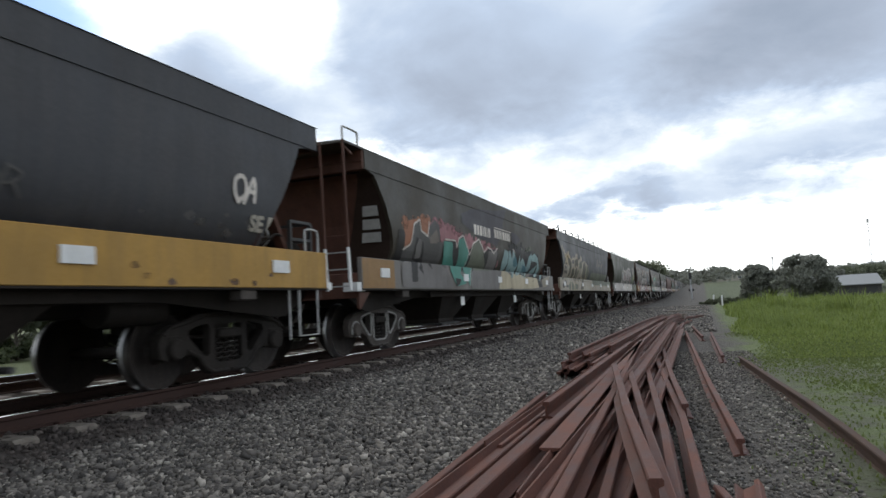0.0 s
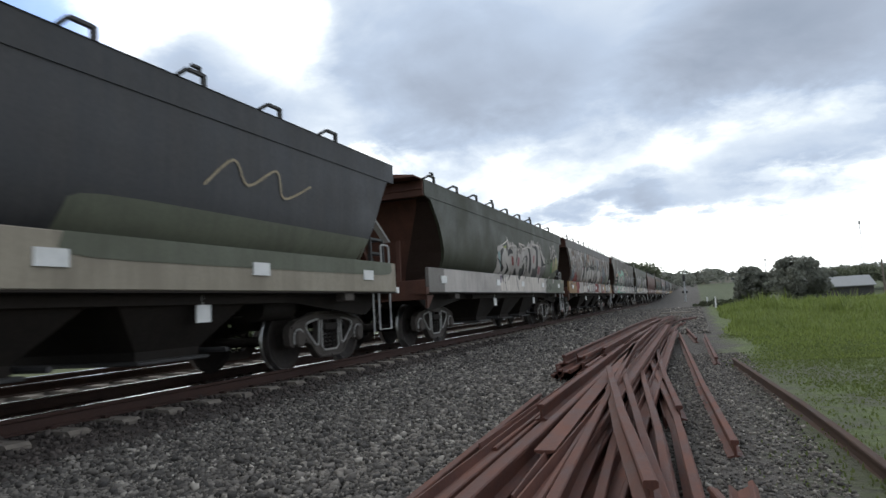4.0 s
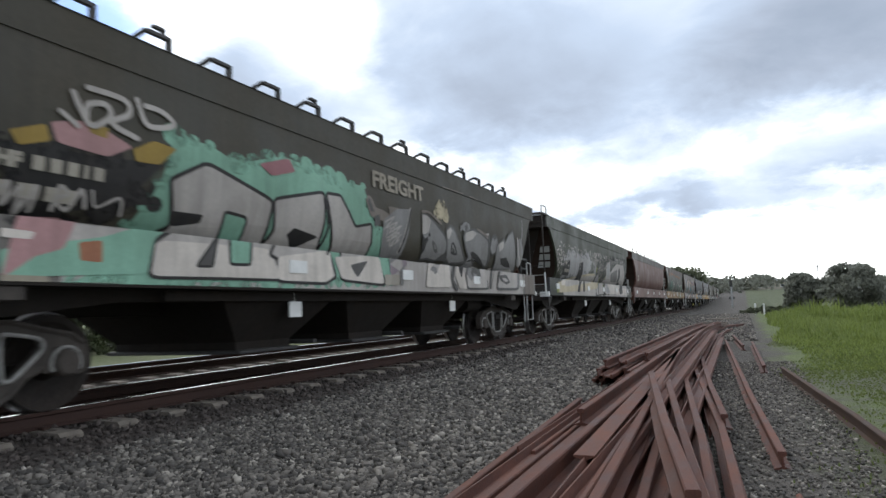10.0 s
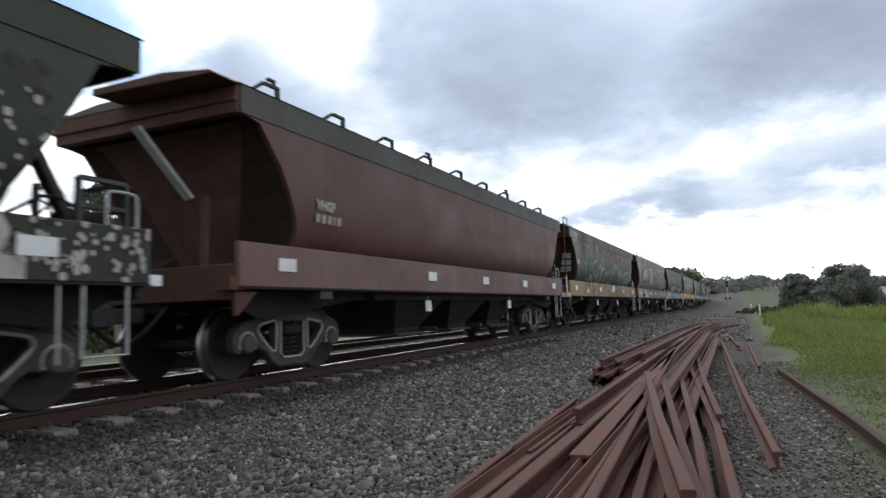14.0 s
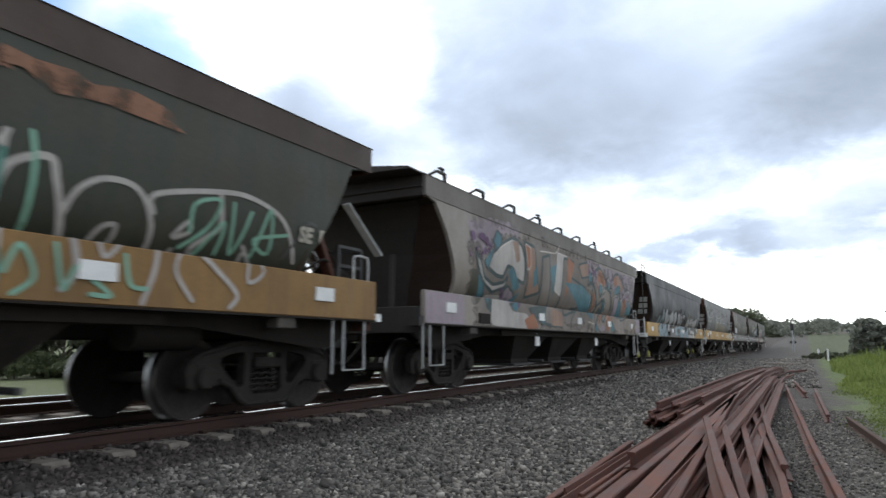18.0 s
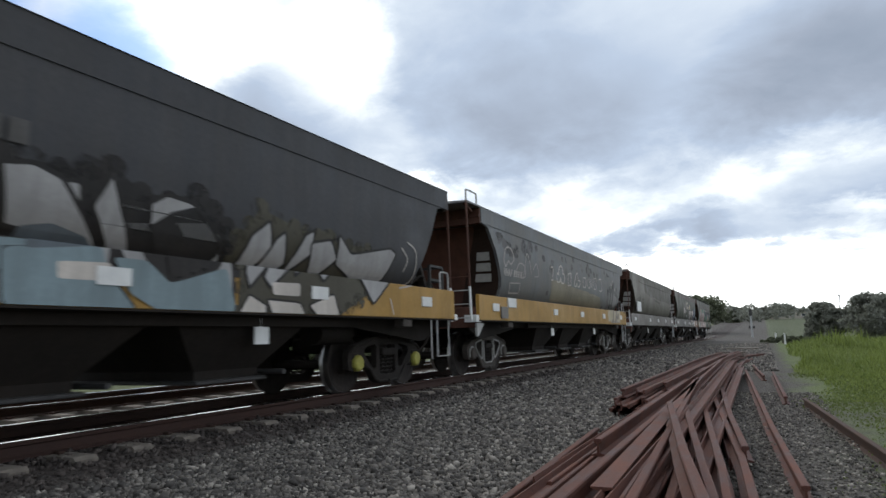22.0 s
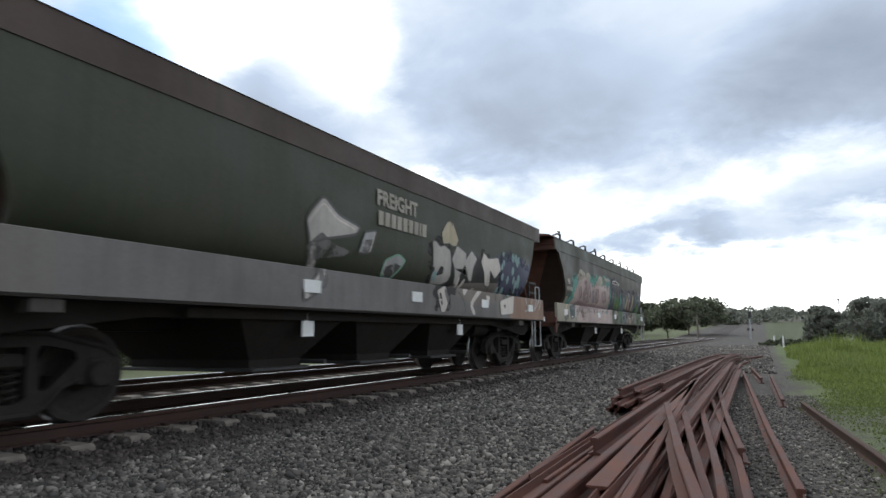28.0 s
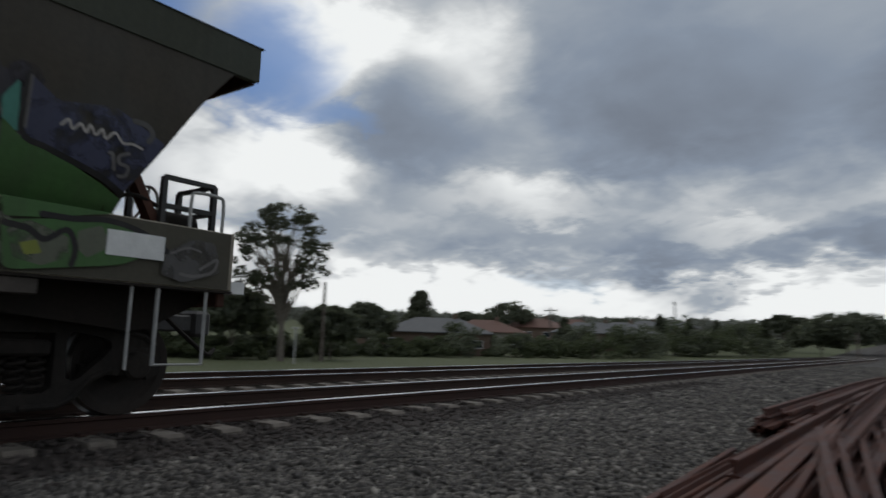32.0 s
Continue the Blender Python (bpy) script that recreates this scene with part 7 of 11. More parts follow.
    flat(w, ((11.23, 1.84), (11.46, 1.83), (11.32, 1.56), (11.18, 1.68)), P["black"])
    flat(w, ((9.74, 1.81), (10.01, 1.85), (9.95, 1.69), (10.11, 1.63), (10.30, 1.83), (10.69, 1.83), (10.72, 1.59), (10.81, 1.34), (9.61, 1.31)), P["white"])
    flat(w, ((9.81, 1.67), (10.03, 1.82), (9.95, 1.75), (10.08, 1.73), (10.14, 1.63), (10.01, 1.58), (9.93, 1.64)), P["cloudy"])
    flat(w, ((11.13, 1.83), (11.32, 1.55), (11.46, 1.71), (11.63, 1.31), (11.19, 1.32), (11.00, 1.61)), P["white"])
    flat(w, ((11.58, 2.50), (11.70, 2.62), (12.18, 2.73), (12.57, 2.69), (13.00, 2.58), (13.12, 2.46), (13.16, 2.10), (13.21, 1.86), (12.95, 1.93), (12.54, 2.09), (12.24, 2.15), (12.14, 2.10), (12.33, 1.94), (12.53, 1.73), (12.84, 1.53), (12.89, 1.34), (11.63, 1.33), (11.57, 1.59), (11.71, 1.85), (11.89, 1.93), (11.95, 2.08), (11.73, 2.27)), P["cloudy"], P["smoke"], 0.06)
    flat(w, ((11.70, 2.60), (12.13, 2.70), (12.37, 2.64), (12.01, 2.45), (11.71, 2.40)), P["silver"])
    flat(w, ((12.05, 2.16), (12.15, 2.21), (12.53, 2.14), (12.91, 1.96), (13.03, 1.87), (12.59, 1.97), (12.21, 2.07)), P["black"])
    flat(w, ((12.30, 1.87), (12.76, 1.85), (12.84, 1.57), (12.84, 1.36), (11.67, 1.34), (11.62, 1.66), (11.88, 1.48)), P["silver"])
    flat(w, ((11.96, 1.84), (12.37, 1.84), (12.43, 1.65), (12.43, 1.51), (12.15, 1.51), (11.84, 1.68)), P["smoke"])
    flat(w, ((11.97, 1.69), (12.20, 1.67), (12.26, 1.58), (12.06, 1.59)), P["cloudy"])
    flat(w, ((11.39, 2.59), (11.42, 2.72), (11.69, 2.86), (11.92, 2.83), (11.98, 2.72), (11.74, 2.62), (11.51, 2.65)), P["cloudy"])
    flat(w, ((11.65, 2.76), (11.80, 2.81), (11.84, 2.69), (11.69, 2.62)), P["smoke"])
    tag_line(w, ((12.42, 2.75), (12.72, 2.70), (13.13, 2.62)), 0.06, P["taupe"])
    flat(w, ((12.88, 2.69), (13.11, 2.73), (13.18, 2.58), (13.00, 2.60)), P["silver"])
    flat(w, ((13.29, 2.57), (13.46, 2.72), (13.72, 2.67), (13.75, 2.49), (13.62, 2.27), (13.40, 2.19), (13.25, 2.34)), P["cloudy"], P["smoke"], 0.05)
    flat(w, ((13.42, 2.68), (13.59, 2.75), (13.64, 2.64), (13.49, 2.57)), P["smoke"])
    tag_line(w, ((13.13, 2.64), (13.23, 2.10), (13.03, 1.37)), 0.10, P["smoke"])
    flat(w, ((13.41, 1.87), (13.64, 1.89), (13.44, 1.62), (13.31, 1.35), (13.12, 1.36)), P["silver"])
    flat(w, ((13.65, 2.46), (14.24, 2.69), (14.27, 2.58), (14.59, 2.83), (14.91, 2.97), (15.07, 2.66), (15.27, 1.95), (15.15, 1.36), (13.48, 1.34), (13.72, 1.84)), P["cloudy"], P["smoke"], 0.06)
    flat(w, ((13.83, 2.52), (14.18, 2.62), (14.19, 2.45), (13.91, 2.31)), P["silver"])
    flat(w, ((14.02, 2.15), (14.43, 2.21), (14.75, 2.05), (14.91, 1.96), (14.54, 1.95), (14.10, 2.01)), P["black"])
    flat(w, ((13.83, 1.83), (15.09, 1.92), (15.02, 1.40), (13.53, 1.37)), P["silver"])
    flat(w, ((13.66, 1.69), (14.20, 1.73), (14.49, 1.54), (14.19, 1.46), (13.72, 1.57)), P["smoke"])
    flat(w, ((13.86, 1.64), (14.20, 1.63), (14.34, 1.55), (14.06, 1.54)), P["silver"])
    tag_line(w, ((15.28, 2.78), (15.41, 2.34), (15.69, 1.88), (15.50, 1.37)), 0.06, P["silver"])
    tag_line(w, ((15.45, 2.73), (15.60, 2.26), (15.86, 1.99)), 0.05, P["taupe"])
    tag_line(w, ((15.79, 3.34), (15.71, 2.97), (15.56, 2.65)), 0.04, P["cloudy"])
    flat(w, ((15.21, 2.70), (15.56, 2.82), (15.80, 2.43), (15.63, 1.97), (15.32, 2.04)), P["cloudy"])
    tag_line(w, ((2.49, 3.05), (2.58, 2.87), (2.69, 2.77), (2.87, 2.91), (2.82, 3.02), (2.64, 2.97), (2.62, 2.84)), 0.06, P["silver"])
    tag_line(w, ((2.64, 3.14), (3.03, 3.13), (3.08, 2.99), (2.89, 2.85), (3.18, 2.76)), 0.06, P["silver"])
    tag_line(w, ((3.18, 3.18), (3.31, 2.93), (3.64, 3.02), (3.50, 3.13), (3.28, 3.14)), 0.06, P["silver"])
    tag_line(w, ((2.37, 2.83), (2.54, 2.73)), 0.05, P["silver"])
    tag_line(w, ((1.88, 1.99), (1.98, 2.10), (1.96, 1.91), (2.08, 2.08), (2.09, 1.85), (2.21, 2.10), (2.20, 1.88)), 0.04, P["silver"])
    tag_line(w, ((2.39, 1.91), (2.42, 2.13), (2.51, 2.07), (2.41, 2.01), (2.53, 1.93), (2.63, 2.13), (2.70, 1.97)), 0.04, P["silver"])
    tag_line(w, ((2.74, 2.14), (2.81, 1.99), (3.04, 2.11), (3.09, 1.94)), 0.03, P["silver"])
    word(w, "FREIGHT", 7.76, 3.03, 0.29, P["stone"], "white stencilled word", 1.91)
    word(w, "VHHF", 1.6, 2.24, 0.13, P["stencil"], "white stencilled letters")
    bars(w, 2.15, 2.24, 0.13, five, P["stencil"], code)
    bars(w, 1.55, 1.98, 0.13, (0.2, 0.2, 0.2, 0.3), P["stencil"], code)
    # 6
    w = make_wagon(6, "A", "green hopper wagon with dappled grey and lilac painting", BOTTLE, SLATE, DARK_END, BOTTLE, hoops=0, dusty=True)
    sole_paint(w, P["silver"], 1.7, 15.4)
    sole_paint(w, P["pine"], 0.05, 1.7)
    sole_paint(w, P["pine"], 15.4, 16.7)
    backing(w, ((7.30, 2.88), (8.97, 2.88), (11.83, 3.09), (15.52, 3.18), (15.52, 1.56), (7.30, 1.31)), P["pine"])
    backing(w, ((7.30, 2.44), (7.30, 2.56), (7.68, 2.59), (7.86, 2.41), (7.62, 2.19), (7.30, 2.07)), P["ice"])
    flat(w, ((7.64, 2.30), (7.81, 2.51), (8.02, 2.44), (7.78, 2.27)), P["lime"])
    flat(w, ((7.55, 1.84), (7.80, 1.81), (7.53, 1.67)), P["lime"])
    flat(w, ((7.30, 2.07), (7.38, 2.05), (7.36, 1.95), (7.30, 1.94)), P["lime"])
    flat(w, ((7.77, 1.95), (7.91, 2.13), (8.22, 2.19), (8.50, 1.98), (8.70, 1.89), (8.81, 1.57), (8.89, 1.33), (7.74, 1.31), (7.81, 1.80)), P["ice"], None, 0, soft=0.4)
    flat(w, ((7.90, 1.82), (8.70, 1.89), (8.84, 1.56), (8.89, 1.33), (7.74, 1.31)), P["silver"])
    flat(w, ((7.30, 1.90), (7.42, 1.70), (7.63, 1.67), (7.70, 1.29), (7.30, 1.28)), P["ice"], None, 0, soft=0.4)
    flat(w, ((7.30, 1.57), (7.41, 1.55), (7.66, 1.41), (7.68, 1.29), (7.30, 1.28)), P["silver"])
    flat(w, ((8.51, 2.00), (8.65, 2.13), (8.81, 1.91), (8.73, 1.87)), P["lime"])
    flat(w, ((8.66, 1.76), (8.87, 1.71), (8.95, 1.47), (8.84, 1.53)), P["lime"])
    flat(w, ((10.00, 2.09), (10.00, 2.67), (10.20, 2.78), (10.87, 2.87), (10.93, 2.34), (11.85, 2.65), (12.82, 2.88), (13.57, 2.85), (14.75, 2.89), (14.99, 2.10), (15.27, 1.64), (15.09, 1.30), (9.20, 1.34), (9.22, 1.73), (9.55, 1.95)), P["silver"])
    flat(w, ((10.04, 2.61), (10.82, 2.82), (10.84, 2.18), (10.28, 2.04)), P["ice"], None, 0, soft=0.4)
    flat(w, ((11.03, 2.29), (12.79, 2.60), (12.96, 1.96), (11.42, 1.93)), P["grey"])
    flat(w, ((9.29, 1.73), (11.01, 1.81), (12.75, 1.73), (15.17, 1.64), (15.09, 1.32), (9.22, 1.35)), P["white"])
    flat(w, ((9.56, 1.82), (9.84, 1.72), (10.47, 1.43), (10.25, 1.37), (9.24, 1.35)), P["ice"], None, 0, soft=0.4)
    flat(w, ((9.72, 2.04), (9.99, 2.13), (10.07, 2.04), (9.89, 1.98)), P["lime"])
    flat(w, ((13.11, 2.58), (13.53, 2.69), (13.71, 2.21), (13.32, 1.97), (13.04, 1.95), (13.18, 2.34)), P["black"])
    flat(w, ((13.13, 1.86), (13.49, 2.00), (13.91, 1.91), (13.87, 1.38), (13.04, 1.33), (12.88, 1.55)), P["black"])
    dots(w, P["silver"], 701, 7.85, 10.10, 1.58, 3.10, 272, 0.034)
    dots(w, P["silver"], 702, 10.19, 14.98, 2.56, 3.10, 144, 0.034)
    dots(w, P["silver"], 703, 7.30, 7.85, 2.56, 3.08, 64, 0.034)
    dots(w, P["silver"], 704, 14.74, 15.96, 1.75, 2.96, 38, 0.034)
    dots(w, P["silver"], 705, 15.31, 16.70, 1.25, 1.94, 64, 0.034)
    backing(w, ((2.12, 2.06), (2.26, 2.51), (2.84, 2.76), (3.66, 2.81), (4.62, 2.78), (6.20, 2.90), (6.66, 2.63), (6.27, 2.17), (3.27, 1.93), (2.19, 1.92)), P["ice"])
    flat(w, ((0.89, 1.66), (6.28, 2.15), (7.60, 2.19), (7.60, 1.53), (0.97, 1.30)), P["cream"])
    flat(w, ((1.89, 1.74), (6.31, 2.06), (7.60, 2.10), (7.60, 1.86), (1.99, 1.53)), P["silver"])
    flat(w, ((0.81, 1.47), (1.01, 1.64), (1.18, 1.55), (1.05, 1.32), (0.85, 1.31)), P["lime"])
    flat(w, ((1.98, 2.18), (2.05, 2.45), (3.00, 2.53), (2.99, 1.95), (2.09, 1.95)), P["black"])
    flat(w, ((3.76, 1.36), (4.30, 1.92), (4.49, 2.48), (5.17, 2.58), (5.17, 2.27), (5.06, 1.39), (4.73, 1.38), (4.87, 1.96), (4.37, 1.64), (4.19, 1.37)), P["black"])
    flat(w, ((7.60, 3.01), (7.60, 3.86), (7.60, 3.18), (7.60, 2.40), (7.60, 2.43)), P["pine"])
    flat(w, ((1.43, 1.74), (1.94, 1.74), (1.89, 1.58), (1.45, 1.57)), P["white"])
    dots(w, P["silver"], 706, 1.16, 2.02, 1.97, 2.94, 64, 0.034)
    dots(w, P["silver"], 707, 1.53, 7.60, 2.27, 3.10, 192, 0.034)
    word(w, "VH", 2.28, 2.33, 0.13, P["stencil"], "stencilled letters")
    bars(w, 2.28, 2.07, 0.12, (0.11, 0.11, 0.11, 0.11), P["stencil"], code)
    dots(w, P["silver"], 58, 14.2, 16.6, 1.3, 1.74, 44, 0.026)
    # 7
    w = make_wagon(7, "B", "plain faded maroon hopper wagon", MAROON, MAROON_SOLE, RUST_END, DARK_ROOF, dusty=True)
    word(w, "VHGF", 1.72, 2.42, 0.14, P["stencil"], "white stencilled letters")
    bars(w, 1.72, 2.22, 0.13, five, P["stencil"], code)
    # 8
    w = make_wagon(8, "A", "rust-streaked dark green hopper wagon with an ochre sole", RUSTY_GREEN, OCHRE, RUST_END, BROWN_ROOF, hoops=0)
    tag_line(w, ((11.30, 2.18), (11.39, 2.38), (11.69, 2.49), (11.78, 2.29), (11.87, 2.02), (11.99, 1.55), (11.86, 1.34)), 0.07, P["silver"])
    tag_line(w, ((11.88, 2.02), (11.99, 2.27), (12.25, 2.42), (12.60, 2.38), (12.81, 2.05), (12.81, 1.63), (12.68, 1.26)), 0.06, P["silver"])
    tag_line(w, ((12.19, 1.80), (12.29, 1.97), (12.43, 2.00), (12.40, 1.81), (12.26, 1.67), (12.19, 1.80)), 0.05, P["silver"])
    tag_line(w, ((12.80, 2.19), (12.80, 2.38), (13.58, 2.56), (14.13, 2.59), (14.70, 2.40), (15.02, 1.92)), 0.06, P["silver"])
    tag_line(w, ((13.09, 2.00), (13.25, 2.17), (13.29, 2.07), (13.12, 1.98)), 0.05, P["silver"])
    tag_line(w, ((13.13, 1.86), (13.06, 1.61), (13.28, 1.32)), 0.05, P["silver"])
    tag_line(w, ((13.64, 2.54), (13.68, 2.18), (13.36, 1.89), (13.56, 1.71), (13.91, 1.43), (13.81, 1.27)), 0.06, P["silver"])
    tag_line(w, ((14.09, 2.01), (14.33, 1.73), (14.08, 1.58), (14.11, 1.93)), 0.05, P["silver"])
    tag_line(w, ((11.52, 2.67), (11.57, 2.40), (11.58, 2.09), (11.58, 1.85)), 0.05, P["mint"])
    tag_line(w, ((13.29, 2.07), (13.30, 2.37), (13.65, 2.47), (13.53, 2.16), (13.21, 1.89)), 0.045, P["mint"])
    tag_line(w, ((13.43, 1.84), (13.73, 2.24), (13.71, 1.88)), 0.045, P["mint"])
    tag_line(w, ((13.85, 2.48), (13.92, 1.90), (14.14, 2.42)), 0.045, P["mint"])
    tag_line(w, ((14.24, 1.89), (14.45, 2.51), (14.51, 1.98), (14.23, 2.11), (14.79, 2.24)), 0.045, P["mint"])
    tag_line(w, ((11.37, 1.45), (11.49, 1.69), (11.62, 1.43), (11.45, 1.27)), 0.045, P["mint"])
    tag_line(w, ((11.79, 1.73), (11.88, 1.34), (11.99, 1.55), (12.19, 1.48)), 0.045, P["mint"])
    tag_line(w, ((12.13, 1.31), (12.34, 1.31), (12.15, 1.44)), 0.045, P["mint"])
    tag_line(w, ((12.47, 1.71), (12.54, 1.43), (12.72, 1.40)), 0.045, P["mint"])
    tag_line(w, ((14.80, 1.95), (15.13, 2.42), (15.32, 2.44)), 0.04, P["smoke"])
    word(w, "SE", 15.0, 2.2, 0.2, P["stencil"], "white stencilled letters")
    bars(w, 15.4, 2.2, 0.2, (0.1, 0.1), P["stencil"], code)
    scrawl(w, 86, 0.45, 3.36, 0.36, 4, P["silver"], 0.06)
    word(w, "VHAF", 1.3, 2.5, 0.16, P["stencil"], "white stencilled letters")
    board(w, "white_board", 8.85, 9.35, 1.5, 1.76, WHITE, "white board")
    flat(w, ((2.75, 3.36), (3.02, 3.27), (3.46, 3.29), (4.02, 3.48), (4.34, 3.42), (4.54, 3.43), (5.07, 3.45), (5.75, 3.42), (6.33, 3.39), (7.50, 3.39), (9.30, 3.37), (11.30, 3.31), (11.30, 3.17), (11.30, 3.07), (11.30, 3.15), (9.28, 3.18), (7.49, 3.23), (6.54, 3.31), (5.75, 3.30), (5.07, 3.30), (4.41, 3.11), (4.28, 3.34), (3.90, 3.34), (3.46, 3.21), (3.26, 3.02), (3.16, 3.15), (2.98, 3.12), (2.75, 3.24)), P["rust"], worn=True)
    flat(w, ((2.93, 3.11), (3.04, 2.95), (3.09, 2.86), (3.01, 2.89)), P["rust"])
    flat(w, ((7.76, 3.39), (8.18, 3.33), (8.02, 3.11), (7.86, 3.26)), P["rust"])
    flat(w, ((4.34, 3.42), (4.42, 3.26), (4.34, 3.09), (4.28, 3.28)), P["rust"])
    flat(w, ((2.75, 3.43), (3.20, 3.41), (3.73, 3.39), (3.31, 3.19), (2.76, 3.15)), P["rust"], worn=True)
    flat(w, ((4.54, 3.43), (5.74, 3.52), (5.75, 3.35), (4.62, 3.20)), P["rust"], worn=True)
    tag_line(w, ((2.79, 2.59), (2.97, 2.54), (3.25, 2.12), (3.49, 1.97), (3.80, 1.99), (3.70, 2.35), (3.48, 2.72)), 0.10, P["teal"])
    tag_line(w, ((2.87, 2.63), (2.98, 2.40), (3.00, 2.12)), 0.06, P["mint"])
    tag_line(w, ((3.81, 2.37), (4.32, 2.39), (4.20, 2.62), (3.99, 2.60), (3.89, 2.39), (3.97, 2.03), (4.17, 1.92), (4.34, 1.97)), 0.08, P["teal"])
    tag_line(w, ((4.48, 2.65), (4.69, 2.19), (4.88, 1.81)), 0.10, P["teal"])
    tag_line(w, ((4.57, 2.52), (4.92, 2.69), (5.17, 2.51), (5.05, 2.24), (4.79, 1.97), (5.29, 2.22), (5.66, 2.14), (5.58, 1.87), (4.72, 1.71)), 0.09, P["teal"])
    tag_line(w, ((4.88, 1.81), (5.62, 1.81), (5.68, 1.47)), 0.09, P["teal"])
    tag_line(w, ((5.74, 2.62), (5.85, 2.10), (5.65, 1.53)), 0.06, P["teal"])
    tag_line(w, ((4.56, 2.64), (4.92, 2.79), (5.32, 2.74), (5.60, 2.39), (5.58, 2.06)), 0.05, P["silver"])
    tag_line(w, ((3.65, 1.28), (3.73, 1.62), (4.04, 1.96), (4.24, 2.12), (4.46, 2.01), (4.72, 1.88)), 0.09, P["silver"])
    tag_line(w, ((4.48, 1.54), (4.58, 1.73), (4.98, 1.81), (4.92, 1.61), (4.91, 1.43), (4.73, 1.31), (4.56, 1.36), (4.48, 1.54)), 0.09, P["silver"])
    tag_line(w, ((4.95, 2.38), (4.90, 2.22), (5.07, 2.12), (5.41, 2.04), (5.62, 1.81), (5.69, 2.41), (6.23, 2.64), (6.40, 2.16), (6.40, 1.44)), 0.06, P["silver"])
    tag_line(w, ((6.11, 1.99), (5.93, 1.62), (6.13, 1.26)), 0.05, P["silver"])
    tag_line(w, ((6.42, 2.09), (6.56, 2.47), (7.37, 2.44), (7.36, 1.82), (7.35, 1.49), (7.20, 1.25)), 0.06, P["silver"])
    tag_line(w, ((7.53, 2.26), (8.18, 2.40), (7.45, 1.73), (7.71, 1.59), (8.51, 1.91), (8.11, 1.36)), 0.05, P["silver"])
    tag_line(w, ((8.26, 1.70), (8.78, 2.45), (8.73, 1.84), (9.45, 2.63), (9.65, 2.37), (8.88, 1.74)), 0.05, P["silver"])
    tag_line(w, ((8.88, 1.74), (9.29, 2.42), (9.88, 2.20), (9.38, 1.59)), 0.05, P["teal"])
    tag_line(w, ((9.93, 1.62), (10.62, 2.47), (11.15, 2.11), (11.30, 2.46)), 0.05, P["teal"])
    tag_line(w, ((10.74, 1.66), (11.27, 2.55), (11.30, 2.49), (11.30, 1.69), (11.30, 2.31), (11.30, 2.24), (11.30, 1.62)), 0.05, P["silver"])
    tag_line(w, ((11.30, 1.80), (11.30, 2.47), (11.30, 2.59), (11.30, 2.04)), 0.05, P["silver"])
    tag_line(w, ((11.30, 2.03), (11.30, 2.46), (11.30, 2.27), (11.30, 1.90)), 0.045, P["teal"])
    tag_line(w, ((9.37, 1.31), (9.74, 1.61), (9.91, 1.28), (10.52, 1.60), (10.72, 1.30)), 0.045, P["teal"])
    tag_line(w, ((11.16, 1.28), (11.30, 1.60), (11.30, 1.30), (11.30, 1.62), (11.30, 1.31)), 0.045, P["teal"])
    tag_line(w, ((9.92, 2.89), (10.00, 2.60), (10.29, 2.89), (10.24, 2.63), (10.71, 2.90), (10.61, 2.63)), 0.045, P["silver"])
    flat(w, ((2.84, 1.51), (3.28, 1.54), (3.29, 1.36), (2.85, 1.35)), P["white"])
    tag_line(w, ((3.18, 1.87), (3.30, 1.94)), 0.06, P["mint"])
    flat(w, ((11.20, 3.35), (11.48, 3.31), (11.84, 3.34), (12.01, 3.27), (12.42, 3.36), (12.89, 3.30), (12.97, 3.20), (12.43, 3.15), (11.96, 3.11), (11.65, 3.06), (11.40, 3.20), (11.21, 3.18)), P["rust"], worn=True)
    flat(w, ((11.69, 3.20), (12.12, 3.25), (12.90, 3.18), (13.12, 3.09), (12.25, 3.12)), P["rust"], worn=True)
    # 9
    w = make_wagon(9, "B", "pale grey hopper wagon with orange and blue lettering", PALE_GREY, PALE_GREY, DARK_END, TAUPE)
    sole_paint(w, P["lilac"], 0.03, 1.5)
    backing(w, ((1.82, 3.26), (2.84, 3.43), (3.49, 3.47), (4.46, 3.47), (4.28, 3.17), (3.35, 3.10), (2.87, 2.96), (2.30, 2.63), (1.86, 2.81)), P["lilac"])
    dots(w, P["violet"], 708, 1.83, 2.87, 2.61, 3.10, 14, 0.075)
    backing(w, ((1.87, 2.78), (2.17, 2.80), (2.61, 2.49), (3.43, 3.19), (4.46, 3.29), (5.43, 3.49), (6.66, 3.38), (9.29, 3.44), (10.40, 3.47), (10.40, 1.39), (2.01, 1.23)), P["taupe"])
    flat(w, ((1.93, 2.37), (2.24, 2.35), (2.42, 1.91), (2.07, 1.65), (1.96, 1.73)), P["olive"])
    flat(w, ((2.23, 2.26), (2.40, 2.36), (2.74, 1.91), (2.81, 1.47), (2.50, 1.60), (2.37, 1.91)), P["deep"])
    flat(w, ((2.26, 2.25), (2.40, 2.30), (2.69, 1.90), (2.55, 1.66), (2.42, 1.91)), P["blue"])
    flat(w, ((2.08, 2.72), (2.31, 2.57), (2.54, 2.25), (3.01, 2.12), (3.55, 2.21), (3.75, 2.37), (3.66, 2.11), (3.07, 1.96), (2.51, 2.14), (2.23, 2.40)), P["silver"], P["deep"], 0.075)
    flat(w, ((2.68, 2.45), (2.89, 2.79), (3.43, 3.05), (4.09, 3.27), (4.57, 3.17), (4.77, 2.79), (4.72, 2.27), (4.27, 2.34), (4.05, 2.56), (3.71, 2.59), (3.49, 2.32), (3.16, 2.32)), P["silver"], P["deep"], 0.090)
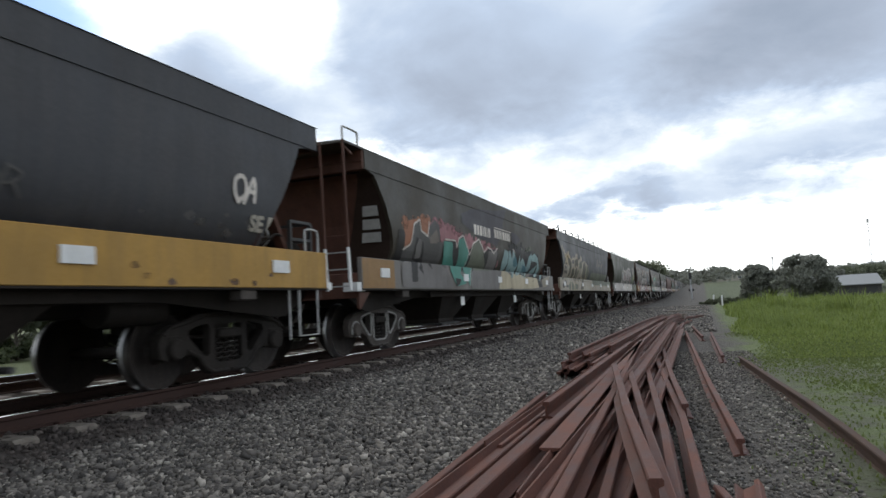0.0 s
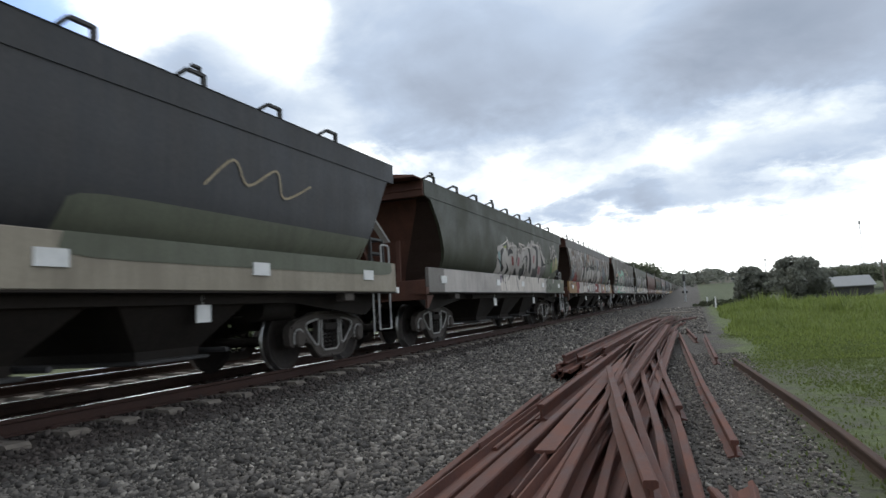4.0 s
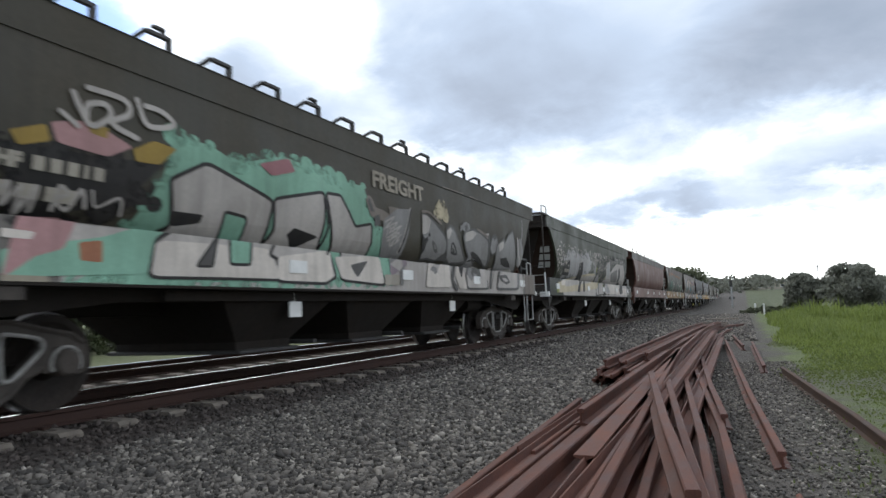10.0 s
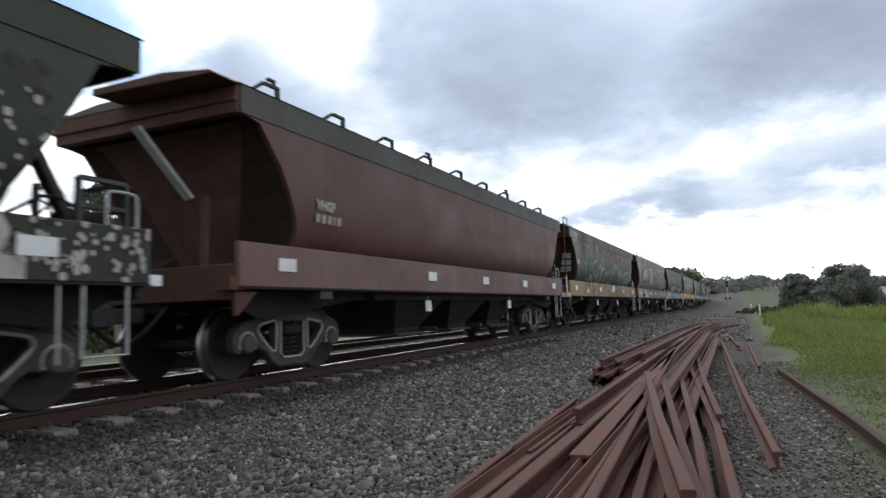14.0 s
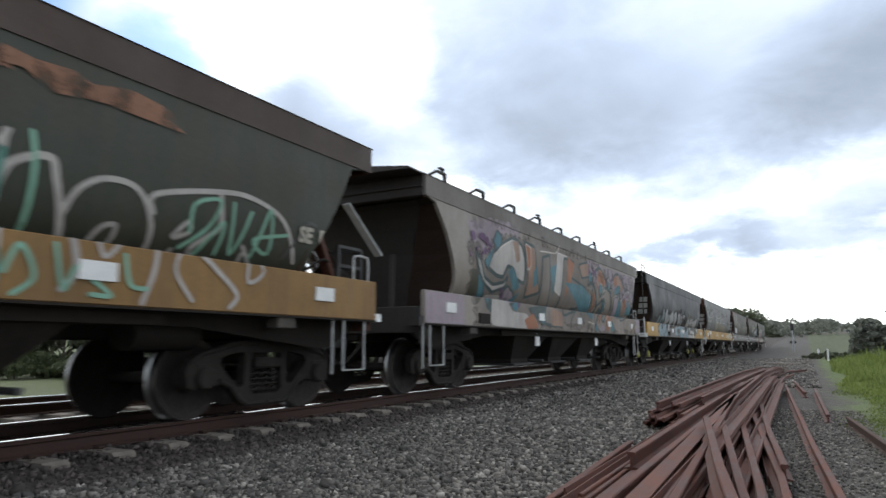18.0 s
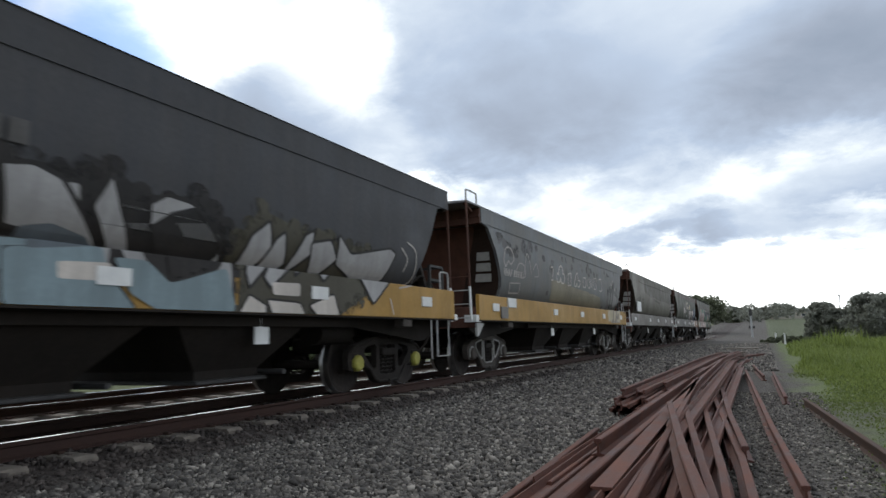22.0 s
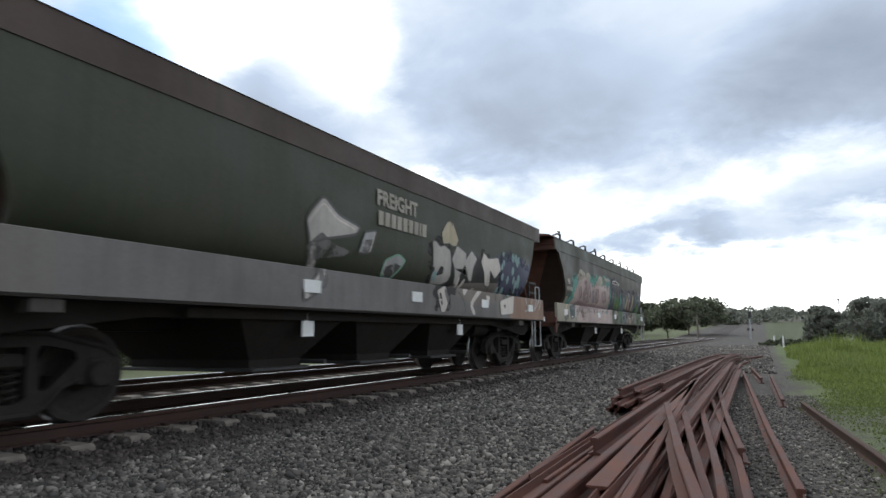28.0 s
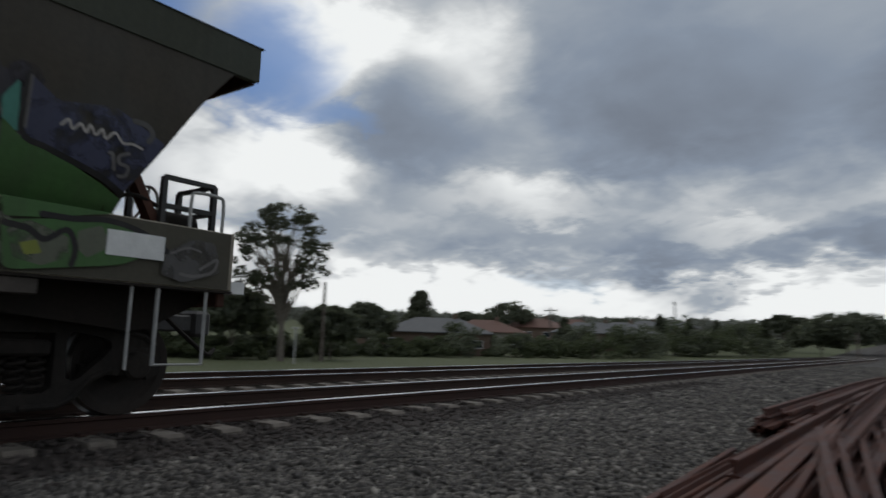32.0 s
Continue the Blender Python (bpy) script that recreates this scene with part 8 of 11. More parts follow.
    flat(w, ((4.00, 3.19), (4.37, 3.23), (4.44, 2.79), (4.22, 2.70)), P["clay"])
    flat(w, ((3.77, 2.47), (3.96, 2.60), (4.20, 2.46), (4.51, 2.17), (4.18, 2.06)), P["blue"])
    flat(w, ((2.93, 3.04), (3.16, 3.32), (3.39, 3.21), (3.36, 3.03), (3.12, 2.85)), P["blue"], P["deep"], 0.060)
    flat(w, ((3.52, 1.90), (3.80, 2.16), (4.19, 2.03), (4.41, 1.82), (3.61, 1.72)), P["lilac"], P["deep"], 0.060)
    dots(w, P["violet"], 709, 3.49, 4.26, 1.74, 2.14, 4, 0.06)
    flat(w, ((3.84, 1.72), (4.63, 2.09), (4.11, 1.58), (3.93, 1.63)), P["blue"])
    flat(w, ((2.49, 2.57), (2.94, 2.91), (2.78, 2.58), (2.62, 2.43)), P["blue"])
    flat(w, ((4.72, 3.27), (5.45, 3.23), (5.48, 2.63), (5.84, 2.14), (4.90, 1.95), (4.94, 2.45)), P["clay"], P["deep"], 0.075)
    flat(w, ((4.82, 3.24), (5.15, 3.18), (5.13, 2.71), (4.92, 2.60)), P["orange"], P["white"], 0.03)
    flat(w, ((5.96, 3.04), (6.51, 3.16), (6.53, 2.31), (6.71, 1.56), (7.35, 1.33), (6.03, 1.36), (5.87, 2.06)), P["taupe"], P["deep"], 0.075)
    flat(w, ((5.31, 2.60), (5.58, 2.80), (5.61, 2.34), (5.33, 2.22)), P["blue"])
    flat(w, ((6.52, 2.82), (7.14, 3.02), (6.87, 2.44), (6.83, 2.09)), P["blue"])
    flat(w, ((7.14, 3.30), (8.03, 3.29), (7.67, 2.65), (7.44, 2.16), (6.91, 2.27)), P["silver"], P["white"], 0.03)
    flat(w, ((7.65, 3.22), (8.62, 3.21), (8.23, 2.73), (9.78, 2.53), (9.33, 1.95), (7.34, 1.60)), P["taupe"], P["deep"], 0.075)
    flat(w, ((8.03, 3.29), (8.62, 3.15), (8.08, 2.42), (7.81, 2.10)), P["orange"])
    flat(w, ((7.68, 2.56), (9.30, 2.58), (10.40, 2.30), (10.24, 1.57), (9.44, 1.85)), P["blue"])
    flat(w, ((9.05, 3.18), (10.28, 3.40), (10.40, 2.97), (9.28, 2.79)), P["clay"], P["deep"], 0.060)
    flat(w, ((10.28, 2.59), (10.40, 3.13), (10.40, 3.05), (10.40, 2.15), (10.40, 1.83)), P["silver"], P["deep"], 0.060)
    flat(w, ((4.85, 1.72), (6.14, 1.85), (5.90, 1.31), (5.41, 1.47)), P["deep"])
    flat(w, ((6.47, 1.80), (7.33, 1.69), (7.35, 1.33), (6.43, 1.34)), P["clay"])
    flat(w, ((2.78, 1.89), (3.51, 1.93), (3.85, 1.59), (4.76, 1.57), (5.20, 1.21), (2.70, 1.25)), P["silver"])
    flat(w, ((4.57, 1.42), (5.18, 1.60), (5.54, 1.26), (4.79, 1.20)), P["orange"])
    flat(w, ((6.06, 1.81), (5.90, 1.31), (5.65, 1.45)), P["blue"], P["deep"], 0.060)
    flat(w, ((10.40, 3.13), (10.40, 3.19), (10.40, 2.48), (10.40, 1.88)), P["clay"], P["deep"], 0.060)
    flat(w, ((10.40, 3.01), (10.40, 3.07), (10.40, 1.82), (10.40, 1.69)), P["silver"], P["deep"], 0.060)
    flat(w, ((10.40, 3.18), (10.40, 2.95), (10.40, 1.53), (10.40, 1.62)), P["clay"], P["deep"], 0.045)
    tag_line(w, ((3.02, 2.76), (3.36, 2.98), (4.00, 3.21)), 0.03, P["white"])
    tag_line(w, ((5.82, 3.18), (6.37, 3.22), (6.98, 3.27), (7.31, 3.48)), 0.03, P["white"])
    tag_line(w, ((9.74, 1.54), (10.40, 1.48)), 0.03, P["white"])
    tag_line(w, ((8.05, 1.46), (8.72, 1.90), (9.27, 1.52)), 0.05, P["deep"])
    flat(w, ((9.98, 3.38), (10.28, 3.46), (10.87, 3.42), (11.34, 3.44), (11.88, 3.32), (12.59, 3.43), (13.11, 3.39), (13.93, 3.41), (14.75, 3.40), (16.70, 3.41), (16.62, 2.66), (16.35, 2.23), (14.87, 2.16), (12.82, 2.70), (11.52, 2.80), (10.34, 2.72), (10.03, 2.73)), P["lilac"], worn=True)
    dots(w, P["violet"], 710, 10.24, 10.88, 3.06, 3.10, 7, 0.085)
    dots(w, P["violet"], 711, 9.99, 10.20, 3.05, 3.10, 3, 0.06)
    dots(w, P["violet"], 712, 11.97, 12.80, 2.99, 3.10, 8, 0.06)
    dots(w, P["violet"], 713, 14.32, 15.91, 2.35, 3.10, 14, 0.05)
    backing(w, ((10.04, 2.68), (10.33, 2.82), (10.58, 3.12), (10.94, 3.27), (11.35, 3.35), (11.81, 3.17), (12.15, 2.93), (12.62, 2.80), (13.00, 3.18), (13.56, 3.30), (14.26, 3.16), (14.61, 2.76), (15.54, 2.79), (15.88, 2.28), (16.07, 1.31), (10.16, 1.25)), P["sandy"])
    tag_line(w, ((10.31, 3.07), (10.70, 3.22), (11.07, 3.30), (11.57, 3.29), (12.06, 3.07), (12.20, 2.84)), 0.03, P["stone"])
    flat(w, ((10.01, 2.95), (10.13, 3.04), (10.26, 3.01), (10.31, 2.79), (10.04, 2.68)), P["blue"])
    tag_line(w, ((10.01, 2.99), (10.15, 3.08), (10.29, 3.02), (10.34, 2.85)), 0.06, P["deep"])
    tag_line(w, ((10.31, 3.00), (10.39, 3.05), (10.37, 2.83), (10.45, 2.99), (10.44, 2.83), (10.53, 3.02)), 0.05, P["deep"])
    tag_line(w, ((10.35, 2.92), (10.52, 3.05)), 0.03, P["silver"])
    tag_line(w, ((10.63, 3.11), (10.57, 2.89)), 0.03, P["silver"])
    tag_line(w, ((10.04, 2.69), (10.29, 2.73), (10.57, 2.67), (10.80, 2.46), (10.96, 2.16), (10.99, 1.94), (10.75, 1.68), (10.59, 1.51), (10.44, 1.39)), 0.11, P["deep"])
    tag_line(w, ((10.67, 2.69), (10.70, 2.78)), 0.025, P["stone"])
    flat(w, ((10.50, 2.55), (10.62, 2.44), (10.71, 2.36), (10.78, 2.07), (10.68, 1.90), (10.56, 1.83), (10.52, 2.03)), P["clay"])
    flat(w, ((10.52, 2.39), (10.62, 2.47), (10.75, 2.28), (10.76, 2.02), (10.63, 1.84), (10.54, 1.88), (10.59, 2.09)), P["orange"], worn=True)
    flat(w, ((10.27, 2.46), (10.38, 2.47), (10.37, 2.33), (10.30, 2.34)), P["orange"])
    flat(w, ((10.09, 2.35), (10.20, 2.30), (10.24, 2.13), (10.17, 2.01)), P["blue"])
    tag_line(w, ((10.17, 2.36), (10.23, 2.25), (10.24, 2.11), (10.17, 2.00)), 0.025, P["silver"])
    flat(w, ((10.85, 2.80), (10.99, 3.05), (11.35, 3.32), (11.73, 3.18), (11.95, 2.85), (11.67, 2.68), (11.52, 2.80), (11.20, 2.78), (11.12, 2.67), (10.95, 2.75)), P["clay"])
    flat(w, ((11.05, 3.07), (11.35, 3.22), (11.69, 3.14), (11.90, 2.85), (11.62, 2.72), (11.41, 2.85), (11.20, 2.81), (10.99, 2.90)), P["orange"], worn=True)
    flat(w, ((10.82, 2.80), (10.94, 2.77), (11.09, 2.64), (10.96, 2.58)), P["rose"])
    tag_line(w, ((10.59, 3.04), (10.88, 3.19), (11.21, 3.30), (11.57, 3.23), (11.90, 3.00), (12.08, 2.71)), 0.08, P["deep"])
    tag_line(w, ((10.77, 2.98), (10.89, 3.09), (11.00, 3.17)), 0.03, P["silver"])
    tag_line(w, ((10.85, 2.87), (11.00, 2.80), (11.15, 2.71)), 0.03, P["silver"])
    flat(w, ((11.15, 2.65), (11.25, 2.78), (11.45, 2.79), (11.57, 2.66), (11.31, 2.45), (11.20, 2.52)), P["blue"])
    tag_line(w, ((11.15, 2.68), (11.19, 2.51), (11.35, 2.41), (11.62, 2.58), (11.92, 2.71), (12.30, 2.71)), 0.07, P["deep"])
    tag_line(w, ((11.27, 2.80), (11.49, 2.77), (11.58, 2.63)), 0.028, P["silver"])
    tag_line(w, ((11.47, 2.47), (11.80, 2.67)), 0.028, P["silver"])
    tag_line(w, ((11.26, 2.38), (11.63, 2.49), (12.01, 2.66), (12.45, 2.62), (12.69, 2.39), (12.77, 2.06), (12.59, 1.76), (12.36, 1.51)), 0.10, P["deep"])
    tag_line(w, ((11.43, 2.39), (11.73, 2.57), (12.09, 2.65)), 0.03, P["stone"])
    tag_line(w, ((10.97, 2.08), (11.31, 2.16), (11.56, 2.29), (11.86, 2.31), (12.02, 2.09), (12.04, 1.84), (11.59, 1.63), (11.35, 1.58), (11.21, 1.68), (11.33, 1.88), (11.37, 1.99), (11.51, 1.90), (11.32, 1.72)), 0.09, P["deep"])
    flat(w, ((11.57, 2.23), (11.74, 2.32), (11.94, 2.20), (11.98, 1.93), (11.62, 1.72)), P["deep"])
    flat(w, ((11.69, 2.24), (11.87, 2.25), (11.93, 1.98), (11.87, 1.83)), P["blue"])
    tag_line(w, ((11.88, 2.31), (12.01, 2.09), (12.04, 1.81), (11.56, 1.60)), 0.028, P["silver"])
    flat(w, ((11.35, 1.94), (11.45, 1.96), (11.52, 1.82), (11.24, 1.74)), P["cloudy"])
    flat(w, ((10.80, 1.74), (11.23, 1.85), (11.13, 1.61), (10.94, 1.49), (10.79, 1.55)), P["clay"])
    flat(w, ((10.86, 1.75), (11.22, 1.82), (11.09, 1.64), (10.93, 1.54)), P["orange"], worn=True)
    flat(w, ((11.70, 1.74), (12.13, 1.89), (12.35, 1.67), (12.08, 1.30), (11.73, 1.30), (11.87, 1.50)), P["orange"])
    flat(w, ((12.45, 1.86), (12.87, 1.94), (12.65, 1.70), (12.31, 1.60)), P["clay"])
    flat(w, ((10.45, 1.37), (10.62, 1.49), (10.84, 1.28), (10.45, 1.27)), P["blue"])
    tag_line(w, ((10.64, 1.57), (10.72, 1.42), (10.87, 1.27)), 0.05, P["deep"])
    tag_line(w, ((10.63, 1.57), (10.74, 1.39)), 0.02, P["silver"])
    flat(w, ((12.34, 1.38), (12.53, 1.62), (12.83, 1.32), (12.37, 1.29)), P["blue"])
    tag_line(w, ((12.58, 1.62), (12.73, 1.47), (12.88, 1.30)), 0.05, P["deep"])
    flat(w, ((10.95, 1.35), (11.26, 1.48), (11.61, 1.42), (11.55, 1.30), (10.96, 1.28)), P["lilac"])
    flat(w, ((12.12, 2.76), (12.28, 3.05), (12.51, 3.12), (12.55, 2.75), (12.35, 2.66)), P["cloudy"], P["deep"], 0.04)
    flat(w, ((12.16, 2.80), (12.28, 3.00), (12.36, 2.74), (12.24, 2.68)), P["blue"])
    tag_line(w, ((12.05, 2.99), (12.19, 2.91), (12.32, 3.06)), 0.025, P["silver"])
    tag_line(w, ((12.62, 2.52), (12.80, 2.87), (13.11, 3.19), (13.56, 3.32), (14.06, 3.24), (14.46, 2.95), (14.59, 2.72)), 0.08, P["deep"])
    tag_line(w, ((12.67, 2.49), (12.81, 2.84), (12.98, 3.04)), 0.025, P["silver"])
    flat(w, ((13.00, 3.09), (13.44, 3.29), (13.99, 3.14), (14.32, 2.88), (13.95, 2.65), (13.83, 2.97), (13.02, 2.81)), P["clay"])
    flat(w, ((13.06, 3.10), (13.39, 3.24), (13.50, 2.95), (13.10, 2.86)), P["orange"], worn=True)
    flat(w, ((13.09, 2.74), (13.80, 2.93), (13.85, 2.68), (13.13, 2.53)), P["blue"], P["deep"], 0.035)
    flat(w, ((13.10, 2.46), (13.55, 2.52), (13.79, 1.81), (13.04, 1.75)), P["lilac"], P["deep"], 0.05)
    dots(w, P["violet"], 714, 13.21, 13.67, 1.85, 2.34, 3, 0.075)
    tag_line(w, ((13.09, 2.48), (13.57, 2.53), (13.58, 2.24)), 0.025, P["silver"])
    flat(w, ((13.61, 2.32), (13.97, 2.45), (14.29, 1.82), (13.55, 1.72)), P["blue"])
    flat(w, ((13.59, 2.58), (13.85, 2.71), (13.99, 2.37), (13.74, 2.38)), P["deep"])
    tag_line(w, ((13.84, 2.79), (13.74, 2.49), (13.99, 2.39), (14.35, 2.53), (14.76, 2.76), (15.35, 2.75), (15.63, 2.52), (15.89, 2.09)), 0.028, P["silver"])
    tag_line(w, ((14.54, 2.75), (15.05, 2.86), (15.52, 2.73), (15.82, 2.31)), 0.05, P["deep"])
    flat(w, ((14.07, 2.31), (14.71, 2.52), (14.90, 2.16), (14.35, 1.86)), P["clay"])
    flat(w, ((14.31, 2.40), (14.71, 2.50), (14.77, 2.22), (14.45, 2.13)), P["orange"], worn=True)
    flat(w, ((14.87, 2.16), (15.28, 2.34), (15.83, 2.09), (15.81, 1.95), (15.00, 1.92)), P["blue"], P["deep"], 0.03)
    flat(w, ((14.83, 2.41), (15.26, 2.40), (15.09, 2.19)), P["blue"])
    tag_line(w, ((13.55, 1.69), (13.96, 1.70), (14.63, 1.85)), 0.05, P["deep"])
    tag_line(w, ((13.44, 1.68), (13.50, 1.44), (13.42, 1.33)), 0.022, P["silver"])
    tag_line(w, ((14.23, 1.48), (14.56, 1.71), (15.36, 1.87)), 0.022, P["silver"])
    tag_line(w, ((15.75, 1.99), (15.71, 1.61), (15.75, 1.30)), 0.04, P["deep"])
    flat(w, ((15.69, 1.80), (15.75, 1.75), (15.69, 1.29), (15.39, 1.31)), P["clay"])
    tag_line(w, ((15.00, 1.53), (15.19, 1.58), (15.26, 1.43), (15.04, 1.38), (14.98, 1.48)), 0.02, P["silver"])
    flat(w, ((16.20, 1.84), (16.70, 1.82), (16.70, 1.29), (15.86, 1.30)), P["lilac"])
    flat(w, ((15.96, 1.55), (16.60, 1.55), (16.60, 1.49), (15.96, 1.48)), P["stone"])
    dots(w, P["deep"], 715, 13.38, 16.07, 1.29, 1.83, 26, 0.022)
    board(w, "number_board", 2.14, 2.64, 1.28, 1.48, BLACK, "small black board")
    # 10
    w = make_wagon(10, "A", "dark navy hopper wagon with pale blue lettering", NAVY, YELLOW, DARK_END, NAVY, cap=GREASE_YELLOW, hoops=0)
    flat(w, ((2.24, 1.54), (4.28, 1.62), (4.29, 1.20), (2.33, 1.20)), P["haze"])
    flat(w, ((4.28, 1.62), (8.60, 1.71), (8.60, 1.25), (4.29, 1.20)), P["grey"])
    tag_line(w, ((2.13, 2.07), (2.59, 2.04), (2.97, 2.09)), 0.08, P["black"])
    backing(w, ((2.96, 2.12), (3.78, 2.54), (4.32, 2.46), (5.22, 2.41), (6.67, 2.44), (8.60, 2.53), (8.60, 2.46), (8.60, 1.90), (3.09, 1.54)), P["black"])
    flat(w, ((2.23, 1.49), (2.68, 1.52), (2.69, 1.38), (2.23, 1.39)), P["black"])
    flat(w, ((2.20, 1.62), (2.73, 1.82), (2.96, 2.12), (3.31, 2.20), (3.32, 2.02), (2.98, 1.68), (3.15, 1.26), (2.89, 1.20), (2.59, 1.38), (2.23, 1.46)), P["haze"], P["black"], 0.05)
    flat(w, ((3.43, 2.03), (3.70, 2.10), (3.78, 2.54), (4.11, 2.47), (4.29, 2.04), (4.09, 1.53), (3.54, 1.27), (3.31, 1.20), (3.28, 1.71)), P["haze"], P["black"], 0.05)
    flat(w, ((3.75, 1.99), (3.95, 2.09), (4.12, 1.83), (3.62, 1.73)), P["black"])
    flat(w, ((4.35, 2.30), (4.73, 2.60), (4.97, 2.46), (5.34, 2.24), (5.69, 2.00), (4.86, 1.66), (4.93, 1.32), (4.43, 1.22), (4.59, 1.82)), P["ice"], P["black"], 0.05)
    flat(w, ((4.91, 2.37), (5.58, 2.27), (6.26, 2.54), (6.83, 2.00), (5.84, 1.72), (5.69, 2.00)), P["ice"], P["black"], 0.05)
    flat(w, ((6.68, 2.39), (7.19, 2.55), (7.58, 2.27), (7.42, 1.83), (7.69, 1.73), (6.96, 1.86)), P["ice"], P["black"], 0.04)
    flat(w, ((7.93, 2.30), (8.55, 2.42), (8.60, 1.93), (8.06, 1.75)), P["ice"], P["black"], 0.04)
    flat(w, ((6.40, 1.71), (8.14, 1.82), (7.68, 1.35), (6.39, 1.27)), P["haze"], P["black"], 0.03)
    flat(w, ((7.01, 1.64), (7.81, 1.68), (7.73, 1.41), (7.05, 1.39)), P["smoke"])
    flat(w, ((8.60, 2.30), (8.60, 2.24), (8.60, 1.73), (8.60, 1.75)), P["ice"], P["black"], 0.04)
    flat(w, ((7.94, 1.75), (8.60, 1.80), (8.60, 1.31), (7.92, 1.25)), P["haze"])
    flat(w, ((8.60, 2.33), (8.60, 2.19), (8.60, 1.33), (8.60, 1.38)), P["sand"], P["black"], 0.03)
    flat(w, ((8.60, 2.35), (8.60, 2.18), (8.60, 1.28), (8.60, 1.40)), P["sand"], P["black"], 0.03)
    flat(w, ((8.60, 2.14), (8.60, 2.47), (8.60, 1.23), (8.60, 1.28)), P["sand"], P["black"], 0.03)
    bars(w, 1.18, 2.33, 0.16, (0.11, 0.11, 0.11, 0.11, 0.11, 0.11, 0.11, 0.11), P["smoke"], code)
    tag_line(w, ((2.16, 2.28), (2.47, 2.30), (2.48, 2.16), (2.21, 2.16), (2.16, 2.28)), 0.025, P["grey"])
    board(w, "number_board", 4.55, 5.0, 1.3, 1.48, BLACK, "small black board")
    bars(w, 6.7, 2.62, 0.22, (0.18, 0.18, 0.16, 0.08, 0.16, 0.08, 0.18), P["smoke"], "faded company lettering as plain bars")
    backing(w, ((8.35, 2.49), (8.87, 2.63), (9.21, 2.44), (9.57, 2.44), (9.96, 2.55), (10.44, 2.26), (10.57, 1.72), (9.57, 1.51), (8.90, 1.58), (8.48, 2.35)), P["black"])
    flat(w, ((7.81, 2.44), (8.09, 2.49), (8.36, 2.41), (8.57, 2.16), (8.87, 1.82), (8.84, 1.55), (9.17, 1.20), (7.87, 1.20), (7.84, 1.69), (8.12, 1.72), (8.12, 1.89), (7.92, 1.91)), P["ice"], P["black"], 0.05)
    flat(w, ((7.83, 1.71), (8.76, 1.81), (8.84, 1.55), (9.17, 1.20), (7.87, 1.20)), P["haze"])
    flat(w, ((8.06, 1.93), (8.34, 1.99), (8.70, 1.91), (8.81, 1.82), (8.02, 1.71)), P["steel"])
    flat(w, ((8.68, 2.20), (8.87, 2.57), (9.01, 2.23), (9.28, 1.73), (9.57, 1.51), (10.21, 1.69), (10.43, 1.99), (9.98, 2.39), (9.60, 2.26), (9.46, 2.06), (9.36, 2.11), (9.33, 2.34), (9.53, 2.47), (9.89, 2.44), (10.38, 2.12), (10.50, 1.71), (10.51, 1.20), (9.59, 1.20), (9.16, 1.37), (8.93, 1.83)), P["ice"], P["black"], 0.05)
    flat(w, ((8.89, 1.72), (9.28, 1.72), (9.58, 1.50), (10.39, 1.74), (10.53, 1.31), (10.51, 1.20), (9.45, 1.20), (9.09, 1.37)), P["haze"])
    flat(w, ((9.36, 2.10), (9.60, 2.28), (9.85, 2.05), (9.84, 1.59), (9.57, 1.58), (9.50, 1.89)), P["black"])
    flat(w, ((8.32, 1.63), (8.86, 1.66), (8.87, 1.48), (8.33, 1.47)), P["white"])
    backing(w, ((10.65, 2.15), (10.99, 2.56), (11.68, 2.43), (12.76, 2.33), (13.55, 2.33), (14.00, 1.82), (12.68, 1.21), (10.58, 1.20)), P["olive"])
    flat(w, ((10.69, 1.73), (10.88, 2.21), (11.19, 2.44), (11.29, 2.08), (11.02, 1.75), (10.77, 1.52)), P["ice"], P["black"], 0.04)
    flat(w, ((11.02, 1.68), (11.36, 2.24), (11.51, 2.33), (11.62, 1.89), (11.16, 1.54)), P["ice"], P["black"], 0.04)
    flat(w, ((11.67, 1.90), (11.94, 2.35), (12.12, 2.43), (12.13, 2.09), (11.63, 1.72)), P["ice"], P["black"], 0.04)
    flat(w, ((12.14, 1.86), (12.08, 2.25), (12.54, 2.35), (12.76, 2.07), (12.27, 1.69)), P["ice"], P["black"], 0.04)
    flat(w, ((12.73, 1.99), (12.74, 2.46), (13.10, 2.19), (14.26, 2.41), (14.46, 2.33), (14.17, 1.83), (13.62, 1.41), (13.30, 1.76), (13.14, 1.85)), P["ice"], P["black"], 0.04)
    flat(w, ((10.58, 1.20), (10.77, 1.45), (11.08, 1.32), (11.08, 1.20)), P["white"], P["black"], 0.03)
    flat(w, ((11.08, 1.40), (11.75, 1.38), (11.88, 1.20), (11.19, 1.20)), P["white"], P["black"], 0.03)
    flat(w, ((11.94, 1.35), (12.54, 1.54), (12.68, 1.21), (13.12, 1.20), (12.13, 1.20)), P["white"], P["black"], 0.03)
    flat(w, ((11.18, 1.62), (11.75, 1.64), (11.75, 1.46), (11.20, 1.46)), P["white"])
    tag_line(w, ((14.64, 2.45), (14.88, 2.27), (14.79, 2.06)), 0.03, P["silver"])
    tag_line(w, ((14.84, 2.58), (15.18, 2.41), (15.13, 1.89), (14.46, 1.73)), 0.03, P["silver"])
    tag_line(w, ((14.16, 1.52), (14.25, 1.28)), 0.03, P["white"])
    # 11
    w = make_wagon(11, "A", "weathered blue grey hopper wagon with an ochre yellow sole", BLUE_GREY, YELLOW, RUST_END, BLUE_GREY, hoops=0, dusty=True)
    splash(w, 117, 1.4, 5.0, 2.9, 3.42, 16, 0.16, P["smoke"])
